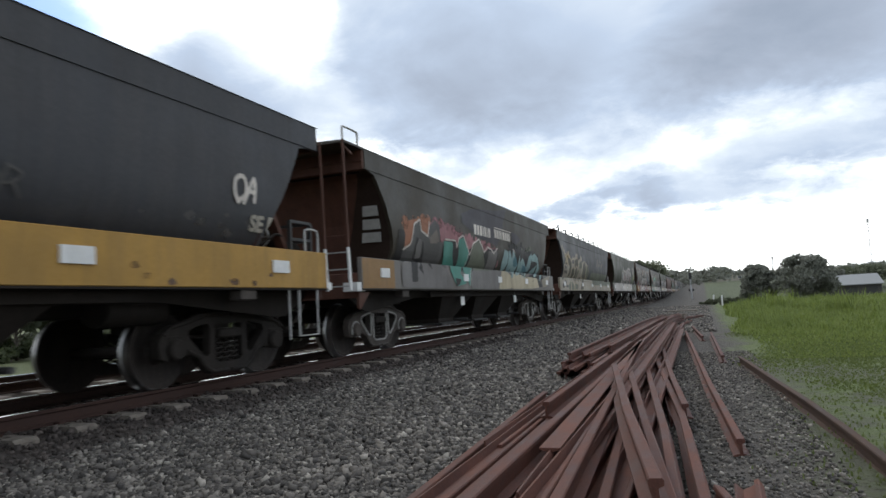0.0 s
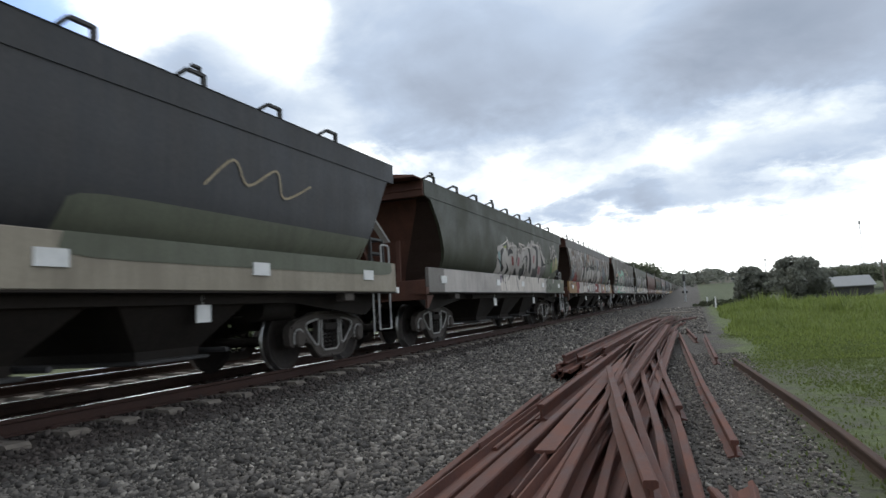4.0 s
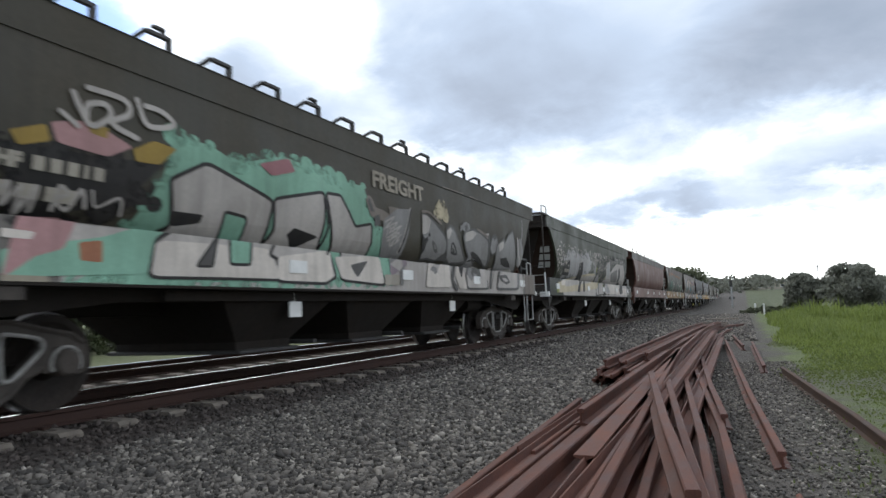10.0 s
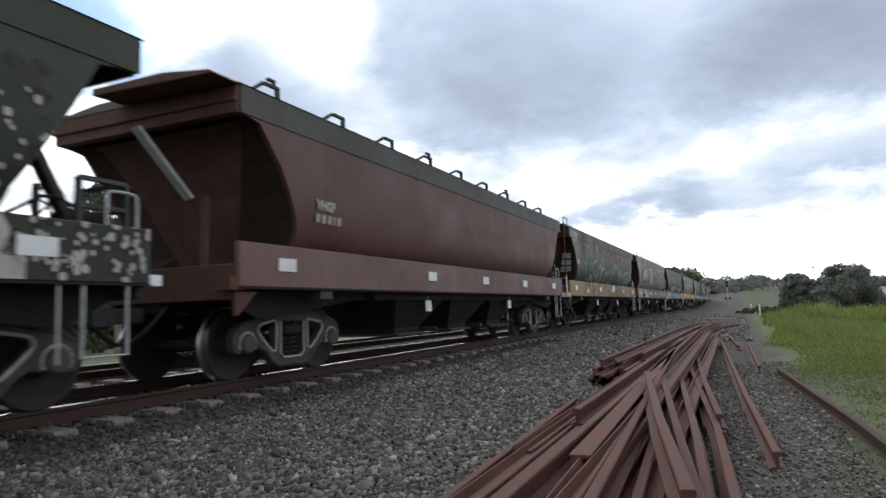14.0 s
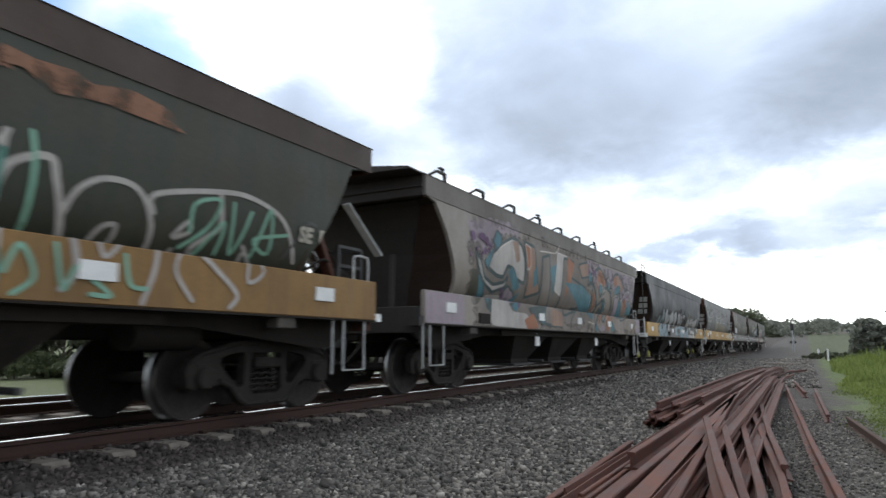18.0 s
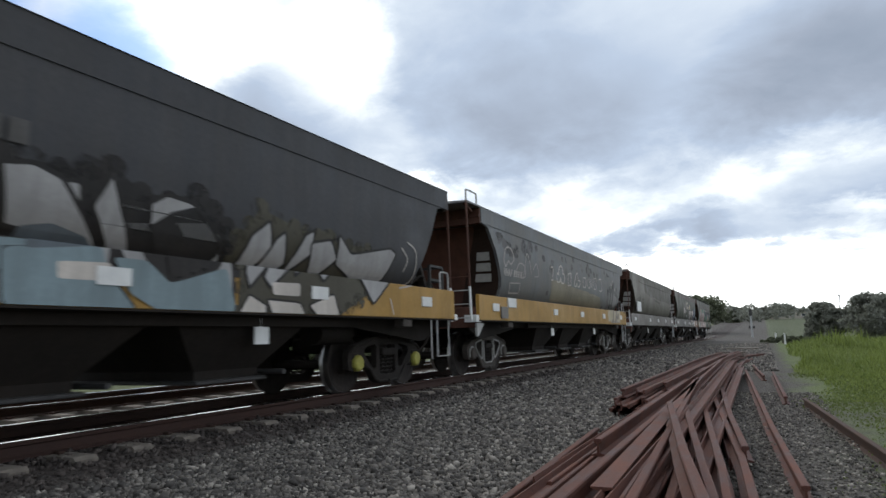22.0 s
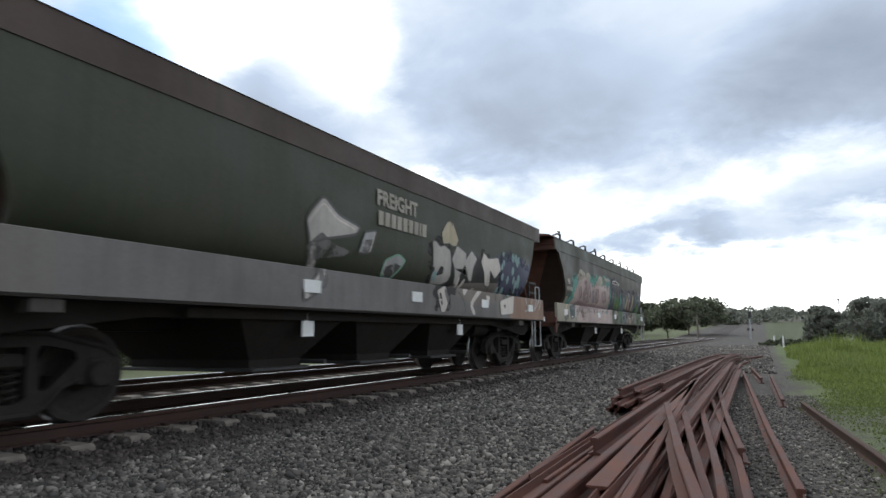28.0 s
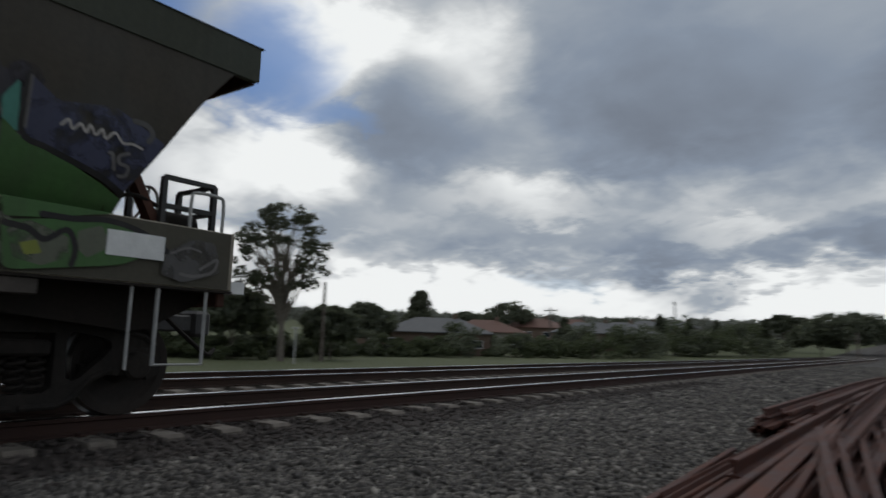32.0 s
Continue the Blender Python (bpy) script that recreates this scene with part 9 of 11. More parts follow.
    splash(w, 118, 5.0, 15.0, 2.8, 3.42, 26, 0.14, P["grey"])
    splash(w, 119, 5.0, 15.0, 1.85, 2.2, 18, 0.08, P["smoke"], out=0.006)
    board(w, "diagram_board", 1.72, 2.28, 1.56, 1.79, WHITE, "white board with a small diagram")
    board(w, "number_board", 1.25, 1.68, 1.28, 1.56, MID_GREY, "grey board")
    word(w, "VHAF", 1.6, 2.36, 0.17, P["silver"], "white stencilled letters")
    bars(w, 2.3, 2.36, 0.17, (0.11, 0.11, 0.11, 0.14), P["silver"], code)
    flat(w, ((5.56, 2.45), (6.13, 2.41), (6.82, 2.47), (7.45, 2.40), (8.20, 2.33), (9.32, 2.34), (10.93, 2.33), (11.97, 2.25), (12.42, 1.82), (10.41, 1.85), (8.18, 1.85), (6.70, 1.88), (5.67, 1.86)), YELLOWED)
    flat(w, ((5.55, 2.52), (6.56, 2.53), (8.01, 2.43), (10.19, 2.37), (10.23, 2.21), (7.23, 2.36), (5.57, 2.36)), YELLOWED, worn=True)
    tag_line(w, ((5.52, 2.89), (5.68, 2.91), (5.72, 2.84), (5.70, 2.51), (5.55, 2.51)), 0.05, P["white"], True)
    tag_line(w, ((6.32, 2.78), (6.34, 2.87), (6.43, 2.97), (6.60, 3.04), (6.73, 2.94), (6.77, 2.78)), 0.045, P["white"])
    tag_line(w, ((6.35, 2.73), (6.16, 2.76), (6.12, 2.59), (6.23, 2.48), (6.45, 2.53), (6.53, 2.63), (6.60, 2.51), (6.82, 2.48), (6.97, 2.62), (6.94, 2.76), (6.80, 2.80)), 0.045, P["white"])
    tag_line(w, ((7.38, 2.83), (7.75, 2.88), (7.73, 2.48), (7.38, 2.45), (7.38, 2.83)), 0.04, P["white"], True)
    tag_line(w, ((8.26, 2.72), (8.34, 2.88), (8.49, 2.94), (8.62, 2.86), (8.64, 2.72), (8.87, 2.69), (8.84, 2.53), (8.61, 2.47), (8.45, 2.58), (8.36, 2.48), (8.18, 2.49), (8.17, 2.63), (8.30, 2.73)), 0.04, P["white"])
    tag_line(w, ((9.31, 2.84), (9.67, 2.87), (9.65, 2.53), (9.32, 2.49), (9.31, 2.84)), 0.035, P["white"], True)
    tag_line(w, ((9.83, 2.82), (9.97, 2.55), (10.31, 2.57), (10.16, 2.88)), 0.035, P["white"])
    tag_line(w, ((10.33, 2.86), (10.53, 2.57), (10.62, 2.87)), 0.035, P["white"])
    tag_line(w, ((10.93, 2.94), (11.31, 2.96), (11.26, 2.54), (10.90, 2.53), (10.93, 2.94)), 0.03, P["white"], True)
    tag_line(w, ((11.74, 2.91), (12.03, 3.00), (12.21, 2.73), (12.15, 2.52), (11.78, 2.52)), 0.03, P["white"])
    flat(w, ((13.14, 2.09), (13.38, 2.55), (13.60, 2.49), (13.60, 1.94), (13.38, 1.90)), P["grey"], P["smoke"], 0.03)
    flat(w, ((13.60, 2.28), (13.60, 2.60), (13.60, 2.56), (13.60, 2.02), (13.60, 1.93)), P["grey"], P["smoke"], 0.03)
    flat(w, ((12.95, 1.75), (13.60, 1.83), (13.60, 1.35), (12.98, 1.33)), P["cream"])
    flat(w, ((13.60, 1.83), (13.60, 1.84), (13.60, 1.32), (13.60, 1.35)), P["cream"])
    tag_line(w, ((1.62, 2.76), (1.73, 2.99), (1.99, 3.10), (2.24, 3.00), (2.31, 2.80), (2.11, 2.67), (1.92, 2.73), (1.74, 2.58), (1.62, 2.76)), 0.045, P["silver"])
    tag_line(w, ((2.46, 2.48), (2.73, 2.74), (3.11, 2.71), (3.20, 2.45), (2.91, 2.37)), 0.035, P["silver"])
    tag_line(w, ((3.06, 2.38), (3.36, 3.08), (3.69, 2.56)), 0.035, P["silver"])
    tag_line(w, ((2.11, 2.19), (2.86, 2.23), (2.89, 1.97), (2.19, 1.94), (2.11, 2.19)), 0.03, P["silver"], True)
    tag_line(w, ((3.86, 2.68), (4.13, 2.86), (4.33, 2.54), (3.96, 2.49)), 0.03, P["silver"])
    backing(w, ((13.33, 2.53), (13.59, 2.73), (14.32, 2.85), (14.98, 2.72), (15.21, 2.08), (15.11, 1.95), (13.46, 1.85)), P["smoke"])
    flat(w, ((13.46, 1.94), (13.43, 2.49), (13.58, 2.60), (13.70, 2.41), (13.72, 2.09), (13.62, 1.95)), P["cloudy"], P["smoke"], 0.09, soft=0.4)
    flat(w, ((13.75, 2.13), (13.80, 2.51), (14.02, 2.67), (14.20, 2.44), (14.17, 2.08), (13.93, 1.97)), P["cloudy"], P["smoke"], 0.09, soft=0.4)
    flat(w, ((14.21, 2.05), (14.27, 2.53), (14.43, 2.65), (14.57, 2.48), (15.07, 2.44), (15.12, 2.10), (14.69, 1.92), (14.53, 1.90)), P["cloudy"], P["smoke"], 0.09, soft=0.4)
    flat(w, ((13.45, 1.88), (13.70, 1.95), (13.97, 1.89), (13.75, 1.83)), P["cloudy"], worn=True)
    tag_line(w, ((13.81, 2.92), (13.87, 2.73)), 0.05, P["silver"])
    tag_line(w, ((13.94, 2.72), (13.98, 2.87), (14.12, 2.93), (14.29, 3.07)), 0.05, P["silver"])
    tag_line(w, ((14.52, 2.64), (14.64, 2.76), (14.73, 2.60)), 0.04, P["silver"])
    flat(w, ((13.47, 1.83), (15.46, 1.86), (15.33, 1.30), (13.38, 1.27)), P["stone"])
    flat(w, ((13.47, 1.83), (13.97, 1.84), (13.81, 1.34), (13.37, 1.34)), P["cream"], None, 0, soft=0.4)
    flat(w, ((14.11, 1.83), (14.54, 1.84), (14.31, 1.35), (13.96, 1.35)), P["cream"], None, 0, soft=0.4)
    flat(w, ((14.72, 1.84), (15.38, 1.85), (15.26, 1.33), (14.55, 1.34)), P["cream"], None, 0, soft=0.4)
    flat(w, ((14.60, 1.58), (14.99, 1.71), (14.93, 1.43), (14.54, 1.44)), P["stone"])
    tag_line(w, ((14.00, 1.84), (13.87, 1.47), (13.64, 1.29)), 0.08, P["taupe"])
    tag_line(w, ((14.58, 1.84), (14.41, 1.46), (14.25, 1.31)), 0.08, P["taupe"])
    tag_line(w, ((14.54, 1.53), (14.76, 1.49), (15.00, 1.68), (14.97, 1.44)), 0.06, P["taupe"])
    tag_line(w, ((16.16, 1.75), (16.50, 1.74), (16.41, 1.52), (16.21, 1.49)), 0.05, P["brown"])
    # 12
    w = make_wagon(12, "A", "olive grey hopper wagon with a mid grey sole", FREIGHT_GREEN, MID_GREY, RUST_END, FREIGHT_GREEN, hoops=0, chutes=(3.9, 5.85, 8.1, 11.0), dusty=True)
    board(w, "notice_board", 1.65, 2.8, 1.92, 2.42, WHITE, "large white board")
    flat(w, ((3.18, 3.11), (3.58, 3.04), (3.97, 3.09), (4.41, 3.10), (4.91, 2.97), (5.22, 2.97), (5.84, 2.86), (6.89, 2.82), (7.92, 2.87), (8.85, 2.79), (10.36, 2.74), (12.30, 2.77), (14.52, 2.72), (16.31, 2.58), (16.72, 1.87), (10.23, 1.88), (6.06, 1.87), (3.25, 1.74)), OLIVE_GREY)
    flat(w, ((3.55, 2.67), (3.82, 2.63), (4.30, 2.67), (4.37, 2.60), (3.83, 2.51), (3.51, 2.55)), FREIGHT_GREEN)
    flat(w, ((3.63, 2.43), (4.07, 2.48), (4.20, 2.44), (3.74, 2.38)), FREIGHT_GREEN)
    flat(w, ((5.84, 2.86), (6.04, 2.69), (5.97, 2.47), (5.80, 2.71)), FREIGHT_GREEN)
    flat(w, ((7.65, 2.82), (8.86, 2.73), (10.37, 2.64), (10.37, 2.54), (8.23, 2.63)), FREIGHT_GREEN)
    flat(w, ((1.27, 3.63), (2.32, 3.90), (2.74, 3.60), (1.81, 2.92), (1.23, 2.93)), P["stone"], worn=True)
    flat(w, ((0.75, 3.90), (1.89, 3.90), (3.48, 3.74), (4.58, 3.57), (4.50, 2.95), (1.43, 2.52), (1.08, 3.29)), OLIVE_GREY)
    # 13
    w = make_wagon(13, "A", "bottle green hopper wagon with large white lettering", BOTTLE, MID_GREY, RUST_END, BROWN_ROOF, hoops=0)
    sole_paint(w, P["grey"], 2.0, 12.9)
    sole_paint(w, P["clay"], 13.9, 16.7)
    flat(w, ((10.01, 2.87), (10.29, 3.12), (10.46, 3.16), (10.53, 3.04), (10.55, 3.15), (10.80, 2.82), (10.69, 2.68), (10.47, 2.68), (10.37, 2.72), (10.10, 2.66)), P["cream"], P["stencil"], 0.02)
    backing(w, ((9.62, 2.50), (9.89, 2.65), (10.44, 2.62), (10.66, 2.39), (11.11, 2.49), (11.81, 2.52), (12.24, 2.68), (13.33, 2.38), (13.66, 1.88), (9.70, 1.35)), P["black"])
    flat(w, ((9.60, 2.66), (9.74, 2.68), (9.95, 2.59), (10.16, 2.64), (10.42, 2.56), (10.51, 2.36), (10.58, 2.05), (10.54, 1.93), (10.30, 1.84), (9.80, 1.82)), P["silver"], P["smoke"], 0.03)
    flat(w, ((9.67, 2.17), (9.82, 2.16), (9.80, 2.05), (9.71, 2.04)), P["black"])
    flat(w, ((10.06, 2.21), (10.20, 2.19), (10.21, 2.06), (9.91, 2.00)), P["black"])
    flat(w, ((9.78, 2.10), (9.94, 2.08), (9.96, 1.89), (9.80, 1.91)), P["sky"])
    flat(w, ((10.51, 2.39), (10.75, 2.71), (11.25, 2.59), (11.23, 2.46), (11.54, 2.69), (11.85, 2.53), (11.68, 2.30), (11.70, 1.99), (11.52, 2.02), (11.21, 2.34), (10.94, 1.88), (10.88, 1.87), (10.69, 2.23)), P["silver"], P["smoke"], 0.03)
    flat(w, ((10.65, 1.84), (11.55, 1.97), (12.39, 2.02), (13.36, 2.08), (13.32, 1.61), (10.53, 1.38)), P["taupe"])
    flat(w, ((12.08, 2.48), (12.25, 2.72), (12.54, 2.60), (13.17, 2.69), (13.39, 2.39), (13.05, 2.15), (12.68, 2.34), (12.81, 1.93), (12.51, 1.97), (12.30, 2.28)), P["white"], P["smoke"], 0.03)
    flat(w, ((9.76, 1.70), (10.10, 1.81), (10.29, 1.54), (10.09, 1.29), (9.92, 1.28)), P["white"])
    flat(w, ((9.84, 1.66), (9.94, 1.65), (9.97, 1.53), (9.87, 1.54)), P["black"])
    flat(w, ((9.91, 1.50), (9.97, 1.53), (9.99, 1.43), (9.92, 1.41)), P["black"])
    flat(w, ((10.13, 1.75), (10.31, 1.57), (10.24, 1.40), (10.05, 1.74)), P["grey"])
    flat(w, ((10.33, 1.67), (11.45, 1.51), (11.46, 1.33), (10.36, 1.31)), P["grey"])
    tag_line(w, ((11.02, 2.01), (11.04, 1.71), (11.31, 1.99)), 0.10, P["white"])
    tag_line(w, ((11.96, 1.83), (11.45, 1.51), (11.56, 1.31)), 0.12, P["white"])
    flat(w, ((12.28, 1.72), (12.52, 1.72), (12.44, 1.47)), P["white"])
    tag_line(w, ((10.74, 1.73), (11.02, 1.53), (11.10, 1.32)), 0.04, P["smoke"])
    tag_line(w, ((12.79, 2.00), (12.88, 1.64)), 0.05, P["smoke"])
    backing(w, ((13.24, 2.63), (14.03, 2.82), (14.93, 2.72), (15.80, 2.58), (15.80, 2.01), (13.55, 1.87)), P["indigo"])
    dots(w, P["sky"], 716, 13.30, 14.81, 1.87, 2.84, 18, 0.10)
    flat(w, ((15.33, 2.28), (16.19, 2.49), (16.22, 2.10), (15.58, 2.08)), P["taupe"])
    flat(w, ((13.19, 1.63), (14.18, 1.81), (14.09, 1.35), (13.23, 1.30)), P["white"])
    flat(w, ((13.42, 1.54), (13.56, 1.57), (13.52, 1.43)), P["black"])
    tag_line(w, ((15.10, 1.76), (15.28, 1.50), (15.04, 1.44)), 0.05, P["silver"])
    tag_line(w, ((15.70, 1.91), (15.62, 1.71), (15.37, 1.42)), 0.05, P["silver"])
    tag_line(w, ((16.13, 1.85), (15.84, 1.49), (16.49, 1.88), (16.27, 1.51)), 0.05, P["silver"])
    word(w, "FREIGHT", 7.5, 3.02, 0.27, P["stencil"], "white stencilled word")
    bars(w, 7.55, 2.68, 0.24, (0.16, 0.16, 0.16, 0.16, 0.16, 0.16, 0.16, 0.06, 0.16), P["stencil"], "white company lettering as plain bars")
    shape(w, ((5.62, 2.48), (5.74, 2.63), (6.01, 2.89), (6.40, 2.66), (7.01, 2.56), (6.91, 2.42), (6.07, 2.25), (5.91, 2.18), (6.06, 1.88), (6.10, 1.57), (5.57, 1.30), (5.55, 1.48), (5.89, 1.72), (5.78, 2.15)), P["silver"], P["smoke"])
    shape(w, ((7.16, 2.50), (7.51, 2.57), (7.38, 2.18), (7.04, 2.15)), P["ice"], P["smoke"])
    shape(w, ((7.89, 2.11), (8.30, 2.26), (8.61, 2.17), (8.25, 1.80), (7.90, 1.86)), P["ice"], P["mint"])
    # 14
    w = make_wagon(14, "B", "dark green hopper wagon with pink and green painted lettering", OLIVE_BLACK, P["drab"], RUST_END, BOTTLE)
    sole_paint(w, P["drab"], 0.05, 2.4)
    sole_paint(w, P["petal"], 2.4, 8.3)
    sole_paint(w, P["moss"], 8.3, 14.6)
    sole_paint(w, P["olive"], 14.6, 16.7)
    backing(w, ((1.61, 1.86), (1.79, 2.04), (2.03, 2.14), (2.09, 2.48), (2.13, 2.69), (2.34, 2.78), (2.71, 2.80), (3.04, 2.67), (4.63, 2.95), (5.26, 2.95), (6.36, 2.97), (8.20, 3.10), (8.83, 2.49), (8.31, 1.75), (1.97, 1.69)), P["teal"])
    flat(w, ((2.58, 2.75), (2.84, 2.98), (3.20, 3.12), (3.62, 3.04), (3.94, 2.98), (3.58, 2.81), (3.04, 2.69)), P["drab"], worn=True)
    flat(w, ((3.82, 2.85), (4.06, 3.03), (4.40, 3.09), (4.63, 2.95), (4.52, 2.75), (4.11, 2.71)), P["drab"])
    flat(w, ((5.77, 2.81), (6.06, 3.06), (6.45, 3.09), (6.78, 2.90), (6.40, 2.68), (5.83, 2.68)), P["drab"])
    flat(w, ((6.56, 2.96), (7.09, 3.12), (7.42, 2.85), (6.92, 2.72)), P["moss"], worn=True)
    backing(w, ((2.01, 1.70), (2.34, 1.88), (2.51, 2.16), (2.57, 2.33), (2.75, 2.60), (2.98, 2.75), (3.20, 2.72), (3.40, 2.86), (3.76, 2.87), (4.15, 2.84), (4.52, 2.75), (4.84, 2.60), (5.20, 2.53), (5.38, 2.71), (6.00, 2.76), (6.40, 2.68), (7.26, 2.70), (7.99, 2.67), (8.31, 1.75), (4.49, 1.70), (2.01, 1.66)), P["petal"])
    flat(w, ((2.94, 2.32), (3.01, 2.44), (3.24, 2.51), (3.44, 2.38), (3.45, 2.12), (3.28, 2.02), (3.07, 2.09)), P["mauve"], worn=True)
    flat(w, ((3.53, 2.28), (3.66, 2.73), (4.10, 2.79), (4.61, 2.64), (4.80, 2.24), (4.66, 1.97), (3.99, 1.96), (3.62, 2.07)), P["mauve"], worn=True)
    flat(w, ((5.34, 2.51), (6.04, 2.57), (6.27, 2.17), (5.97, 1.94), (5.51, 2.08)), P["mauve"], worn=True)
    flat(w, ((6.43, 2.54), (7.28, 2.56), (7.58, 2.12), (7.09, 2.01), (6.58, 2.16)), P["mauve"], worn=True)
    flat(w, ((2.59, 1.85), (3.16, 2.00), (4.41, 1.94), (5.97, 1.94), (7.92, 1.88), (8.02, 1.81), (5.07, 1.74), (2.85, 1.73)), P["mauve"])
    flat(w, ((4.88, 2.43), (5.27, 2.45), (5.54, 1.99), (5.07, 2.02)), P["lilac"], worn=True)
    tag_line(w, ((2.81, 2.08), (2.79, 2.43), (2.99, 2.66), (3.27, 2.64), (3.45, 2.42), (3.51, 2.05)), 0.05, P["petal"])
    tag_line(w, ((3.45, 2.57), (3.65, 2.78), (4.03, 2.79), (4.42, 2.52), (4.50, 2.11)), 0.05, P["petal"])
    tag_line(w, ((5.72, 1.92), (5.43, 2.34), (5.58, 2.59), (6.12, 2.64), (6.40, 2.19)), 0.05, P["petal"])
    tag_line(w, ((6.66, 2.02), (6.50, 2.45), (7.05, 2.58), (7.57, 2.55), (7.76, 2.03)), 0.05, P["petal"])
    tag_line(w, ((3.08, 2.06), (3.01, 2.37), (3.20, 2.52)), 0.03, P["pink"])
    tag_line(w, ((5.83, 1.70), (6.13, 1.96), (6.32, 2.08)), 0.02, P["white"])
    flat(w, ((5.87, 2.48), (6.04, 2.57), (6.03, 2.45)), P["brown"])
    flat(w, ((2.28, 1.80), (2.46, 1.89), (2.35, 1.61), (2.11, 1.52)), P["petal"])
    flat(w, ((2.07, 1.64), (2.25, 1.72), (2.34, 1.42), (2.13, 1.37)), P["silver"])
    tag_line(w, ((2.37, 1.45), (2.52, 1.51), (2.63, 1.58), (2.76, 1.61)), 0.035, P["brown"])
    tag_line(w, ((2.90, 1.69), (2.97, 1.54), (3.11, 1.62), (3.11, 1.43), (3.34, 1.55), (3.42, 1.37), (3.21, 1.31)), 0.035, P["brown"])
    tag_line(w, ((3.28, 1.58), (3.56, 1.53), (3.65, 1.45)), 0.03, P["brown"])
    flat(w, ((3.06, 1.48), (3.23, 1.56), (3.35, 1.42), (3.15, 1.35)), P["brown"])
    tag_line(w, ((5.45, 1.31), (6.14, 1.39)), 0.03, P["mauve"])
    flat(w, ((1.43, 1.73), (2.16, 1.85), (2.03, 1.36), (1.52, 1.29)), P["deep"])
    bars(w, 1.54, 1.63, 0.09, (0.11, 0.11, 0.11), P["grey"], code)
    flat(w, ((1.64, 1.41), (1.83, 1.42), (1.84, 1.37), (1.65, 1.36)), P["white"])
    flat(w, ((0.67, 1.57), (1.00, 1.59), (1.02, 1.43), (0.69, 1.41)), P["white"])
    flat(w, ((1.01, 1.56), (1.38, 1.67), (1.47, 1.31), (0.72, 1.24)), P["stone"])
    flat(w, ((0.70, 1.37), (1.10, 1.41), (1.37, 1.33), (0.83, 1.23)), P["moss"], worn=True)
    flat(w, ((1.36, 2.05), (1.70, 2.08), (1.60, 1.83), (1.00, 1.64), (1.19, 1.87)), P["drab"])
    flat(w, ((0.92, 1.74), (1.19, 1.81), (1.04, 1.65), (0.94, 1.63)), P["cream"])
    tag_line(w, ((1.07, 1.54), (1.11, 1.38), (1.19, 1.54), (1.24, 1.38), (1.32, 1.57)), 0.03, P["black"])
    backing(w, ((8.20, 3.04), (9.20, 3.02), (9.20, 2.78), (9.20, 2.69), (9.20, 2.10), (8.58, 1.71)), P["indigo"])
    backing(w, ((8.60, 2.96), (9.14, 3.09), (10.06, 3.00), (10.76, 2.75), (12.11, 2.73), (13.58, 2.82), (14.70, 2.79), (14.70, 2.02), (11.98, 1.61), (8.77, 1.49)), P["navy"])
    flat(w, ((8.78, 1.36), (9.62, 1.48), (9.79, 1.24), (8.81, 1.21)), P["moss"], worn=True)
    flat(w, ((8.74, 1.69), (9.22, 1.86), (9.45, 1.75), (9.53, 1.62), (9.11, 1.48), (8.87, 1.50)), P["drab"])
    flat(w, ((8.67, 2.35), (8.82, 2.45), (9.04, 2.51), (9.03, 2.29), (8.92, 2.10), (8.81, 1.97)), P["smoke"], worn=True)
    tag_line(w, ((8.66, 2.39), (8.83, 2.39), (8.98, 2.50)), 0.03, P["silver"])
    tag_line(w, ((8.72, 2.18), (8.82, 2.21), (8.88, 2.18), (8.81, 2.08), (8.78, 2.01)), 0.025, P["silver"])
    tag_line(w, ((8.60, 3.01), (8.89, 3.05), (9.27, 3.08), (9.62, 3.06), (10.10, 3.00)), 0.05, P["silver"])
    tag_line(w, ((8.79, 2.92), (8.89, 2.84), (8.85, 2.73)), 0.06, P["grey"])
    tag_line(w, ((9.00, 2.91), (9.08, 2.81)), 0.06, P["grey"])
    tag_line(w, ((9.21, 2.91), (9.28, 2.86), (9.26, 2.75)), 0.06, P["grey"])
    tag_line(w, ((9.43, 2.91), (9.44, 2.62)), 0.06, P["grey"])
    tag_line(w, ((9.70, 2.89), (9.70, 2.64)), 0.06, P["grey"])
    tag_line(w, ((9.83, 2.93), (9.96, 2.58), (9.90, 2.38)), 0.06, P["grey"])
    tag_line(w, ((10.04, 2.96), (10.06, 2.70)), 0.05, P["grey"])
    tag_line(w, ((8.73, 2.61), (8.86, 2.51), (8.69, 2.52)), 0.02, P["silver"])
    tag_line(w, ((8.92, 1.91), (9.10, 1.86), (9.27, 1.98)), 0.02, P["silver"])
    flat(w, ((9.17, 2.05), (9.11, 2.42), (9.11, 2.71), (9.22, 2.56), (9.44, 2.39), (9.59, 2.07), (9.58, 1.89), (9.31, 1.90)), P["green"])
    flat(w, ((9.18, 2.07), (9.14, 2.37), (9.13, 2.62), (9.23, 2.39), (9.27, 2.12)), P["teal"])
    tag_line(w, ((9.17, 2.04), (9.11, 2.42), (9.11, 2.71), (9.27, 2.55), (9.44, 2.39)), 0.05, P["black"])
    tag_line(w, ((9.14, 2.06), (9.09, 2.41), (9.10, 2.74), (9.30, 2.55)), 0.02, P["grey"])
    flat(w, ((9.36, 2.25), (9.52, 2.40), (9.70, 2.42), (9.98, 2.36), (10.25, 2.20), (10.49, 1.92), (10.20, 1.61), (9.59, 1.65), (9.55, 1.94)), P["green"])
